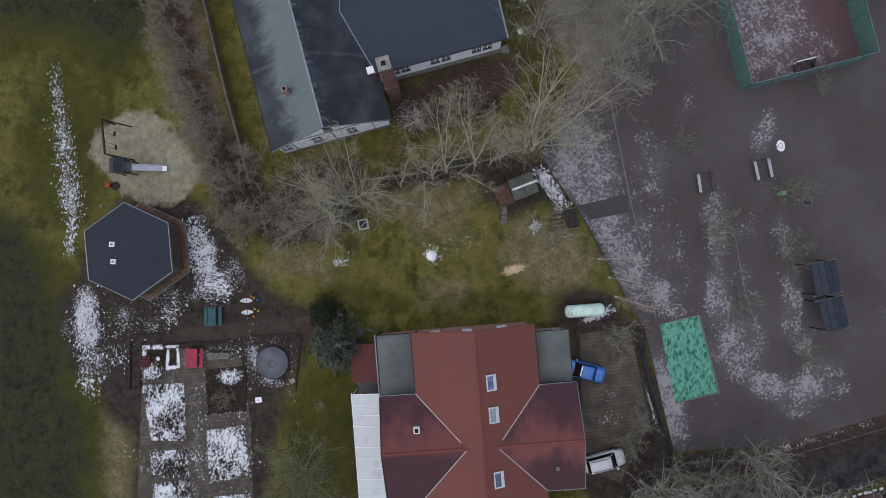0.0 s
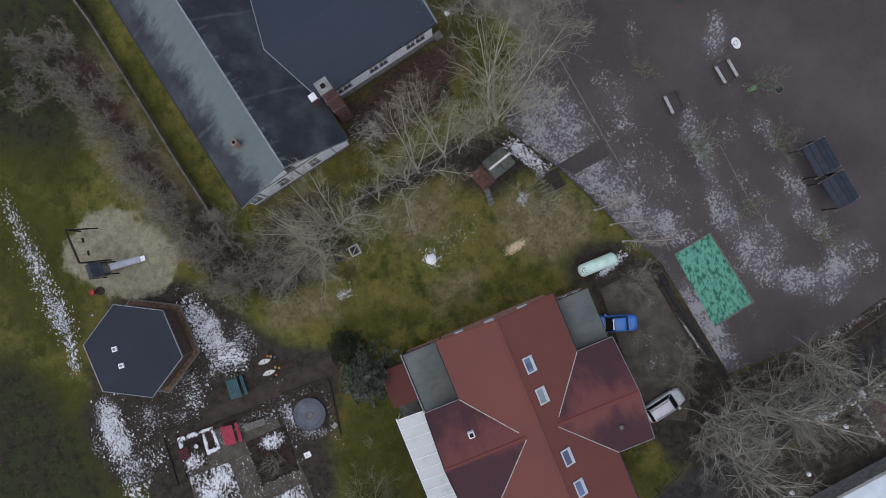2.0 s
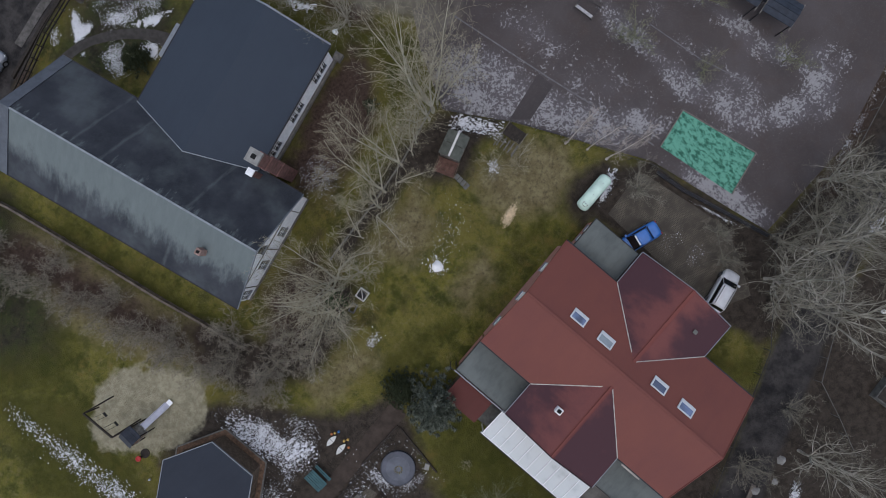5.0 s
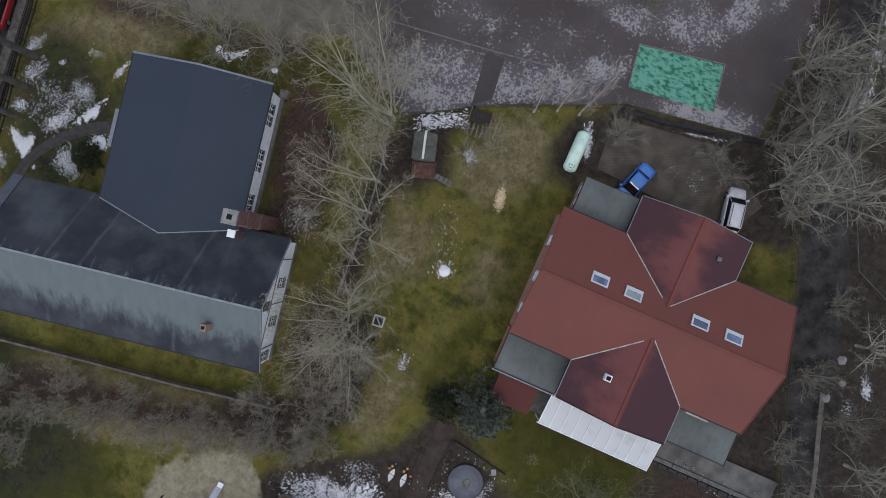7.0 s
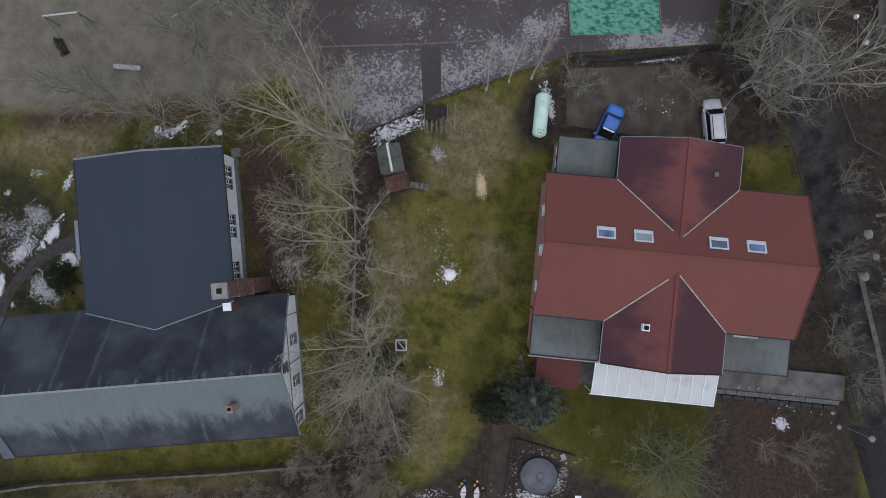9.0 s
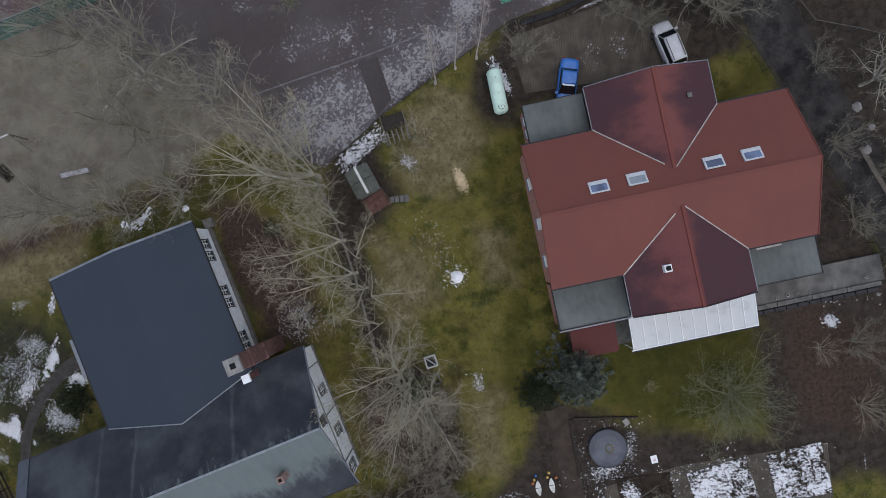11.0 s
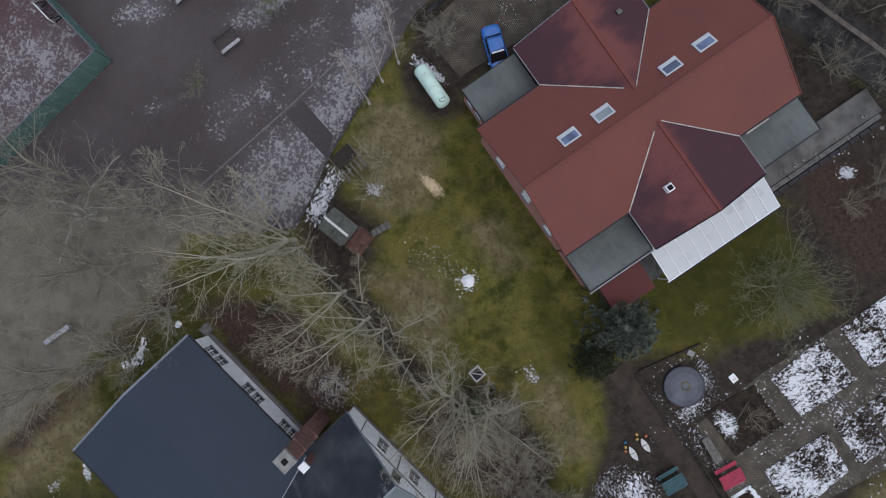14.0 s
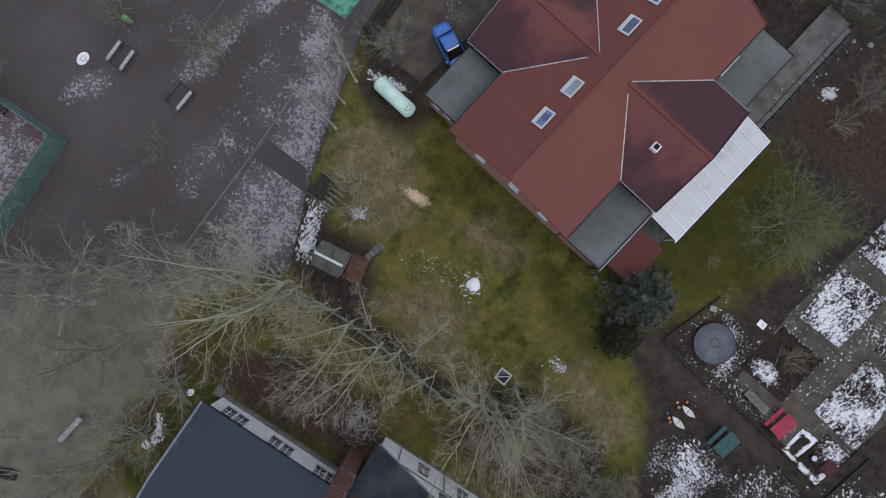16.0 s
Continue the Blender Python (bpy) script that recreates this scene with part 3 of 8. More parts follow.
ZONES = {
    "dirt": [
        ([(10.5, -4.6), (15, -3.2), (19.3, -6.4), (22.6, -18.6), (30, -18), (46, -13), (60, -9), (60, -16), (44, -20), (26, -27), (15.0, -26), (13.4, -22.4), (11.6, -8.0), (11.2, -6)], 0),
        ([(-38.5, -4), (-36.5, 2), (-33, 5.5), (-27, 5), (-24, 2.5), (-19, -4), (-14, -6), (-14, -9.3), (-16.3, -14), (-17.2, -18), (-18.5, -27), (-31.5, -30), (-31.8, -20), (-35.0, -17.5), (-35.4, -14), (-39, -13), (-40.5, -7)], 0),
        ([(-9, -25), (-9, -27), (-4, -30), (-5, -38), (-20, -34), (-24, -27), (-18, -25)], 0),
        ([(-24.0, 12), (-22.4, 11.0), (-19, 6.5), (-12, 6.5), (-9, 4), (-12, 1.4), (-17, 0), (-24, 3), (-25.6, 8)], 0.2),
        ([(4.0, 4.4), (5.5, 4.2), (8.4, 5.6), (12, 5.2), (12, 6), (8, 10.5), (2, 10.6), (-9, 7.8), (-9, 5.8), (2, 7.6)], 0),
        ([(10.4, -3.6), (12.4, -3.0), (16.5, -3.4), (16.5, -6.6), (10.6, -6.6)], -0.2),
        ([(17, -30), (28.4, -26), (46, -20), (60, -15), (60, -60), (-30, -60), (-12, -41), (4, -35.4)], 0),
        ([(10.4, -26.6), (11.8, -29.2), (2, -33.6), (-9, -38.4), (-24, -42), (-22, -32), (-16, -28.7), (-8.3, -25.6), (-4, -22)], 0),
        ([(-60, 40), (-60, 22), (-46, 24), (-36, 30), (-30, 45)], 0),
    ],
    "green": [
        ([(-7.5, -12.5), (-8.0, -25.5), (-16.5, -28), (-17.0, -17), (-14.5, -11.0)], 0),
        ([(-64, 44), (-30, 44), (-27, 30), (-30, 20), (-36, 15), (-42, 19), (-60, 14)], 0),
        ([(-60, 40), (-47, 4), (-38, -3), (-34, -10), (-31.5, -15), (-31.5, -32), (-60, -30), (-64, 10)], 0), ([(-42, 22), (-37, 16), (-34.5, 13), (-36, 8), (-37, 1), (-42, 0), (-46, 10)], 0),
        ([(-6.0, -6.2), (10.0, -4.6), (9.6, -2.4), (2.0, -3.4), (-6.0, -3.6), (-13.5, -1.5), (-14.5, -6.0)], 0.3),
        ([(4, 12), (12, 16), (8, 24), (2, 34), (-2, 34), (6, 18)], 0),
        ([(10.6, -23.0), (15.0, -26.8), (12.0, -29.0), (9.6, -25.0)], 0), ([(-22, 3), (-25.5, 14), (-29, 28), (-25, 28), (-20, 8)], 0),
    ],
    "dry": [
        ([(9.5, -3.6), (13.4, -2.6), (13.6, 0.8), (11.4, 4.0), (6.0, 3.4), (5.0, 0.2), (7.0, -2.0)], 0),
        ([(-4, 1.5), (0, 2.5), (2, 7), (-7, 6)], 0), ([(-20, -3), (-12, -3), (-13, 0.5), (-19, 0)], 0.3), ([(-3.5, -5.5), (1.5, -4.5), (2.5, -1.5), (-3, -2.5)], 0.4),
        ([(1, 33), (5, 32), (6, 38), (-2, 44)], 0), ([(-3.6, 36.4), (-8.6, 38.4), (-12.4, 41.4), (-9.0, 43.6), (-5.0, 43.6), (-2.6, 40.0)], 0.5), ([(-35.6, -17.2), (-31.4, -15.8), (-31.2, -31), (-33.8, -31), (-35.0, -24)], 0.5),
        ([(-28.8, 31), (-26.2, 23), (-24.3, 15.7), (-22.6, 11.0), (-23.6, 5), (-27.5, 9), (-30.5, 15), (-33, 22), (-37, 33)], 0.3),
    ],
    "mottle": [
        ([(-60, 4), (-44.5, 2), (-41.5, -4), (-40, -9), (-38.5, -15), (-36.5, -18), (-36, -40), (-60, -40)], 0.3),
        ([(-64, 50), (-28, 50), (-27, 33), (-31, 22), (-35, 18), (-40, 21), (-50, 22), (-64, 26)], 1.0),
        ([(-2.6, 32.6), (-10.0, 31.0), (-15.5, 34), (-18, 40.5), (-9, 44.6), (-1.0, 45), (0.2, 40), (-1.0, 37)], 1.4),
    ],
    "litter": [
        ([(-29.5, 36.6), (-26.4, 35.0), (-21.0, 38.0), (-17.0, 40.4), (-17.5, 42.4), (-22.5, 41.4), (-26.5, 39.4)], 0.3),
        ([(-28.8, 31), (-26.2, 23), (-24.3, 15.7), (-22.6, 11.0), (-23.6, 5), (-26.8, 9), (-29.6, 15), (-32, 22), (-36, 33)], 1.3),
        ([(9.4, 22.6), (7.0, 29.4), (5.4, 36.0), (3.4, 43), (1.8, 42.6), (4.4, 33), (6.2, 26), (8.2, 20)], 0.2),
        ([(-6.4, 17.4), (6.4, 21.4), (6.2, 17.4), (2.0, 13.6), (-5.0, 12.2), (-7.2, 13.6)], 0),
        ([(-17, 9), (-9, 9.6), (-10.5, 5), (-16, 3), (-19, 5)], 0),
        ([(-10, -27), (-7, -29), (-10, -36), (-18, -34), (-17, -28)], 0),
        ([(29, -18.4), (46, -12.6), (46, -14), (29.5, -20)], 0),
    ],
    "field": [([(3.0, 45.0), (4.8, 39.0), (7.5, 29.3), (9.0, 23.6), (12.4, 18.0), (19, 30), (32, 62), (4, 75), (-4, 62)], 0)],
    "lane": [
        ([(60, -12.5), (43.5, -17.0), (27, -22.4), (15.2, -27.0), (2.0, -33.4), (-9, -38.6), (-40, -55), (-42, -52), (-60, -80), (-10, -42.6), (6, -36.2), (17, -31.2), (28, -26.0), (44, -20.2), (60, -15.5)], 0),
        ([(5, 49.5), (-0.6, 46.4), (-5.4, 45.2), (-9.7, 43.8), (-16, 42), (-23, 39.3), (-27.5, 37.2), (-30, 38), (-28, 46), (-20, 53), (5, 57)], 0),
    ],
    "sand": [([(-37.7, 9.9), (-36.7, 11.4), (-35.2, 12.6), (-32.2, 13.8), (-30.0, 12.9), (-29.0, 11.2), (-27.0, 9.6), (-25.9, 8.0), (-26.6, 5.9), (-29.0, 4.2), (-32.4, 3.6), (-34.3, 5.2), (-35.7, 6.6), (-37.2, 8.3)], 0)],
}
# middle x, y, half length, half width, turn, amount
SNOW = [
    (-40.2, 6.0, 5.0, 0.8, -80, 0.20),
    (-37.2, -8.4, 4.0, 1.6, -84, 0.52), (-36.2, -11.6, 2.6, 1.3, -70, 0.40), (-38.5, -9.6, 2.4, 1.2, -70, 0.30),
    (-25.7, -0.3, 4.2, 1.6, -72, 0.56), (-24.0, -3.6, 3.0, 2.2, 30, 0.50), (-28.6, -5.9, 3.2, 1.6, 20, 0.32), (-22.5, -2.4, 1.6, 1.6, 0, 0.34),
    (-29.6, -8.2, 2.6, 1.4, 0, 0.30), (-33, -7.8, 2.2, 1.4, 10, 0.30),
    (9.0, 7.6, 2.0, 0.8, -50, 0.46), (10.3, 5.4, 1.4, 0.66, -75, 0.44), (8.0, 3.1, 0.8, 0.5, 30, 0.6), (4.4, 6.0, 0.5, 0.4, 0, 0.4),
    (15.5, -5.0, 0.7, 0.5, -30, 0.66), (14.3, -5.75, 1.6, 0.32, 16, 0.6), (15.7, -13.2, 1.8, 1.0, 0, 0.20), (16.4, -15.8, 1.4, 0.8, 0, 0.22),
    (-1.5, 0.9, 2.2, 1.6, 20, 0.14), (-2.4, -0.1, 1.0, 0.7, 0, 0.42), (-11.4, -1.1, 1.0, 0.5, 20, 0.40), (-10.4, 0.6, 0.7, 0.4, 20, 0.3),
    (-7.0, 36.15, 1.1, 0.26, -28, 1.2), (-6.1, 35.65, 0.7, 0.38, -20, 1.2), (-5.1, 35.3, 0.6, 0.14, -16, 0.7), (-11.85, 40.75, 1.1, 0.4, 62, 1.2), (-12.3, 40.0, 0.8, 0.5, 60, 1.3), (-11.6, 39.55, 0.6, 0.45, 0, 1.2), (-12.9, 39.55, 0.5, 0.2, 20, 0.8),
    (-8.2, 33.7, 0.9, 0.6, 60, 1.1), (-13.2, 38.15, 0.7, 0.2, 20, 0.8), (-8.5, 37.75, 1.6, 0.9, -25, 0.26), (-5.0, 37.4, 1.5, 0.9, 70, 0.22), (-5.2, 42.6, 1.2, 0.6, 0, 0.32), (-9.0, 42.2, 0.8, 0.6, 0, 0.36), (-11.3, 35.6, 1.8, 0.9, 50, 0.30),
    (-3.6, 44.0, 0.9, 0.4, 20, 0.5), (-0.5, 35.15, 0.45, 0.2, 0, 0.8), (-1.8, 35.55, 0.6, 0.15, 0, 0.7), (-1.9, 34.4, 0.3, 0.15, 0, 0.6), (-3.5, 40.6, 0.4, 0.15, 20, 0.6), (-14.2, 41.3, 0.7, 0.4, 40, 0.4),
    (0.2, 34.2, 1.5, 0.25, 70, 0.50), (2.4, 31.8, 1.0, 0.2, 60, 0.4), (5.1, 27.0, 1.0, 0.28, -56, 0.9), (4.75, 28.3, 0.4, 0.35, 0, 0.9), (5.9, 25.9, 0.5, 0.2, -40, 0.7),
    (-8.8, -31.2, 0.75, 0.5, 0, 0.85), (8.0, -38.2, 1.2, 0.6, 30, 0.55), (5.6, -37.6, 1.0, 0.6, 30, 0.5),
    (36, -16.9, 8.0, 0.5, 20, 0.36), (38, -22.4, 8.0, 0.5, 19, 0.36), (30, -25.2, 0.9, 0.6, 0, 0.7), (34.5, -23.8, 0.6, 0.5, 0, 0.8),
    (-18.9, -8.9, 2.8, 1.6, 0, 0.26), (-18.2, -13.5, 2.4, 0.7, 0, 0.34), (-20.1, -11.6, 0.5, 1.6, 0, 0.42), (-24, -10.6, 2.5, 0.7, 3, 0.24),
]
FROST = [
    (28.2, -7.4, 3.6, 2.0, -75, 0.42), (36.6, -10.0, 2.6, 1.6, 10, 0.40), (33.8, -5.0, 2.4, 1.4, -75, 0.42), (30.4, -7.0, 2.4, 1.2, -70, 0.40), (38.2, -11.6, 1.6, 1.0, 0, 0.38), (20.6, 1.5, 9.0, 3.2, -72, 0.24), (23.5, -9.0, 6.0, 5.0, -70, 0.22), (12.4, 9.2, 6.0, 3.9, -72, 0.54), (15.4, 4.0, 3.4, 2.2, -62, 0.56), (17.3, 0.0, 5.0, 2.0, -64, 0.55), (19.4, 9.5, 1.9, 5.0, 12, 0.34), (18.9, 3.5, 1.0, 4.0, 14, 0.30),
    (22.0, -13.6, 5.4, 1.6, -76, 0.66), (20.8, -3.0, 3.8, 1.4, -62, 0.48), (26.2, 3.0, 4.0, 1.1, -88, 0.48), (26.5, -3.4, 3.2, 1.6, -80, 0.52), (28.4, -8.8, 3.4, 1.8, -62, 0.52),
    (31.8, -11.9, 3.0, 1.6, -20, 0.56), (35.4, -12.0, 2.6, 1.6, 15, 0.56), (34.4, -13.8, 2.0, 1.0, 10, 0.42), (32.6, 3.2, 2.8, 1.0, -82, 0.46), (33.7, -2.2, 3.2, 1.1, -80, 0.48), (34.6, -6.8, 2.4, 1.3, -70, 0.48), (29.6, -2.0, 3.0, 1.2, -75, 0.24), (30.4, 13.4, 2.6, 1.3, 70, 0.46),
    (25.6, 5.6, 2.6, 1.3, 70, 0.42), (22.6, 15.6, 2.4, 0.8, 80, 0.30), (43, -4, 2, 1, 0, 0.2), (30.9, 7.6, 1.8, 1.0, 70, 0.28), (29.0, 4.0, 2.5, 1.5, 0, 0.26),
    (29.6, 26.0, 11.0, 4.6, -74, 0.48), (34.4, 21.4, 5.0, 1.6, 16, 0.30), (28.0, 40.0, 10, 5, -74, 0.48), (34.5, 24, 6, 1.6, -74, 0.32),
]


def spread(spots, x, y, base):
    v = np.full(x.shape, base)
    for cx, cy, a, b, turn, amount in spots:
        o = oval(cx, cy, a * 1.25, b * 1.25, turn, x, y)
        v = np.maximum(v, base + (amount - base) * np.clip(o * 1.7, 0, 1) ** 0.8)
    return v


def give(me, name, values):
    me.attributes.new(name, "FLOAT", "POINT").data.foreach_set("value", np.asarray(values, np.float32))


def lay(name, poly, z, material, label, category, spots=FROST, base=0.0, step=0.5, thick=0.06, kind="structure"):
    """A thin paved slab over a convex plan outline, finely divided to carry its snow."""
    xs, ys = [p[0] for p in poly], [p[1] for p in poly]
    gx, gy = np.arange(min(xs), max(xs) + step, step), np.arange(min(ys), max(ys) + step, step)
    X, Y = np.meshgrid(gx, gy)
    w = len(gx)
    idx = np.arange(X.size).reshape(X.shape)
    q = np.stack([idx[:-1, :-1], idx[:-1, 1:], idx[1:, 1:], idx[1:, :-1]], -1).reshape(-1, 4)
    near = inside(poly, X.ravel(), Y.ravel())
    q = q[(near[q] > -step * 1.5).any(1)]
    bm = bmesh.new()
    vs = [bm.verts.new((a, b, z)) for a, b in zip(X.ravel(), Y.ravel())]
    for f in q:
        bm.faces.new([vs[i] for i in f])
    bmesh.ops.delete(bm, geom=[v for v in bm.verts if not v.link_faces], context="VERTS")
    for (ax, ay), (bx, by) in zip(poly, poly[1:] + poly[:1]):
        bmesh.ops.bisect_plane(bm, geom=bm.verts[:] + bm.edges[:] + bm.faces[:], plane_co=(ax, ay, z), plane_no=(by - ay, ax - bx, 0), clear_outer=True)
    rim = [e for e in bm.edges if e.is_boundary]
    low = bmesh.ops.extrude_edge_only(bm, edges=rim)
    for v in low["geom"]:
        if isinstance(v, bmesh.types.BMVert):
            v.co.z -= thick
    me = bpy.data.meshes.new(name)
    bm.to_mesh(me)
    bm.free()
    me.materials.append(material)
    co = np.empty(len(me.vertices) * 3, np.float32)
    me.vertices.foreach_get("co", co)
    co = co.reshape(-1, 3)
    give(me, "snow", spread(spots, co[:, 0], co[:, 1], base))
    give(me, "dust", np.clip(1 + inside(ZONES["field"][0][0], co[:, 0].astype(float), co[:, 1].astype(float)) / 7.0, 0, 1))
    return tagged(new(name, me), label, category, kind=kind)


def build_ground():
    def axis(lo, hi):
        return np.concatenate([[-2500, -900, -350, -160, -95, lo - 12], np.arange(lo, hi, 0.5), [hi + 12, 95, 160, 350, 900, 2500]])

    gx, gy = axis(-64, 64), axis(-60, 64)
    X, Y = np.meshgrid(gx, gy)
    x, y = X.ravel(), Y.ravel()
    idx = np.arange(x.size).reshape(X.shape)
    q = np.stack([idx[:-1, :-1], idx[:-1, 1:], idx[1:, 1:], idx[1:, :-1]], -1).reshape(-1, 4)
    me = bpy.data.meshes.new("ground")
    me.from_pydata(np.stack([x, y, 0.0 * x], 1).tolist(), [], q.tolist())
    me.materials.append(M_GROUND)
    for name, shapes in ZONES.items():
        v = np.full(x.shape, -9.0)
        for poly, less in shapes:
            v = np.maximum(v, inside(poly, x, y) - less)
        give(me, name, np.clip(v, -9, 9))
    give(me, "snow", spread(SNOW, x, y, 0.0))
    tagged(new("ground", me), "mossy winter lawn with bare soil and thin snow patches", "ground", kind="structure")


build_ground()
lay("lane_pavement", [(-7.6, -37.0), (-36, -52), (-38, -60), (-7.4, -44)], 0.03, asphalt_material("new_lane_asphalt", (0.014, 0.013, 0.014), (0.020, 0.019, 0.020), (0.018, 0.017, 0.018)), "very dark new asphalt on the lower lane", "asphalt lane", spots=[], step=1.0)
lay("yard_pavement", [(12.1, 5.3), (19.3, -6.6), (95, -6.6), (95, 70), (30, 60), (19, 30)], 0.05, M_YARD, "dark damp asphalt schoolyard with patches of thin frost", "asphalt yard", spots=FROST[:-4], step=0.7)
lay("yard_pavement_south", [(19.3, -6.6), (22.6, -18.6), (33, -17.6), (46, -13.0), (62, -6.6)], 0.05, M_YARD, "dark asphalt yard edge with thin broken snow", "asphalt yard", step=0.6)
lay("forecourt_pavement", [(8.2, 10.4), (12.1, 5.3), (19, 30), (10.5, 16)], 0.046, M_YARD, "frosted asphalt apron beside the garden fence", "asphalt yard", step=0.5)
lay("path_pavement", [(12.15, 5.45), (13.6, 4.1), (17.35, 5.0), (17.1, 6.8)], 0.066, M_FRESH, "dark repaired strip of asphalt", "asphalt strip", spots=[], step=0.6)
lay("parking_pavement", [(12.9, -7.4), (13.7, -20.6), (17.4, -22.0), (20.2, -16.0), (17.8, -6.4)], 0.02, M_PAVER, "worn grid pavers at the edge of the parking place", "pavers", spots=SNOW, base=0.0, step=0.5, thick=0.03)
lay("garden_pavement", [(-31.2, -10.3), (-31.2, -30), (-19.0, -30), (-19.9, -17.8), (-21.2, -11.0)], 0.03, M_PAVER, "concrete grid pavers between planting beds, dusted with snow", "pavers", spots=SNOW, base=0.10, step=0.4)


# ---- the red-roofed house ----


def window(parent, o, along, w, z0, z1, out, cols=2, rows=2, frame_mat=None, pane_mat=None, bar_mat=None, name="window", slim=0.03):
    """A window on an upright wall: o is its lower corner on the wall, along its direction, out the wall's normal."""
    o, a, n = Vector(o), Vector(along), Vector(out)
    fm = frame_mat or M_WHITE

    def bx(u0, u1, v0, v1, d0, d1):
        vs = [tuple(o + a * u + n * d + Vector((0, 0, v))) for d in (d0, d1) for u, v in ((u0, v0), (u1, v0), (u1, v1), (u0, v1))]
        fs = [(3, 2, 1, 0), (4, 5, 6, 7), (0, 1, 5, 4), (1, 2, 6, 5), (2, 3, 7, 6), (3, 0, 4, 7)]
        return vs, fs

    h = z1 - z0
    fr = part(name, join(bx(0, w, z0, z0 + 0.07, -0.02, 0.05), bx(0, w, z1 - 0.07, z1, -0.02, 0.05), bx(0, 0.07, z0 + 0.07, z1 - 0.07, -0.02, 0.05), bx(w - 0.07, w, z0 + 0.07, z1 - 0.07, -0.02, 0.05)), fm, parent)
    part("sill", bx(-0.06, w + 0.06, z0 - 0.06, z0 - 0.004, -0.01, 0.16), M_TRIM, fr)
    cw, ch = (w - 0.14) / cols, (h - 0.14) / rows
    for i in range(cols):
        for j in range(rows):
            part("pane", bx(0.07 + i * cw + slim, 0.07 + (i + 1) * cw - slim, z0 + 0.07 + j * ch + slim, z0 + 0.07 + (j + 1) * ch - slim, 0.005, 0.02), pane_mat or M_PANE, fr)
    for i in range(1, cols):
        part("mullion", bx(0.07 + i * cw - slim, 0.07 + i * cw + slim, z0 + 0.07, z1 - 0.07, -0.02, 0.045), bar_mat or fm, fr)
    for j in range(1, rows):
        part("glazing_bar", bx(0.07, w - 0.07, z0 + 0.07 + j * ch - slim, z0 + 0.07 + j * ch + slim, -0.02, 0.04), bar_mat or fm, fr)
    return fr


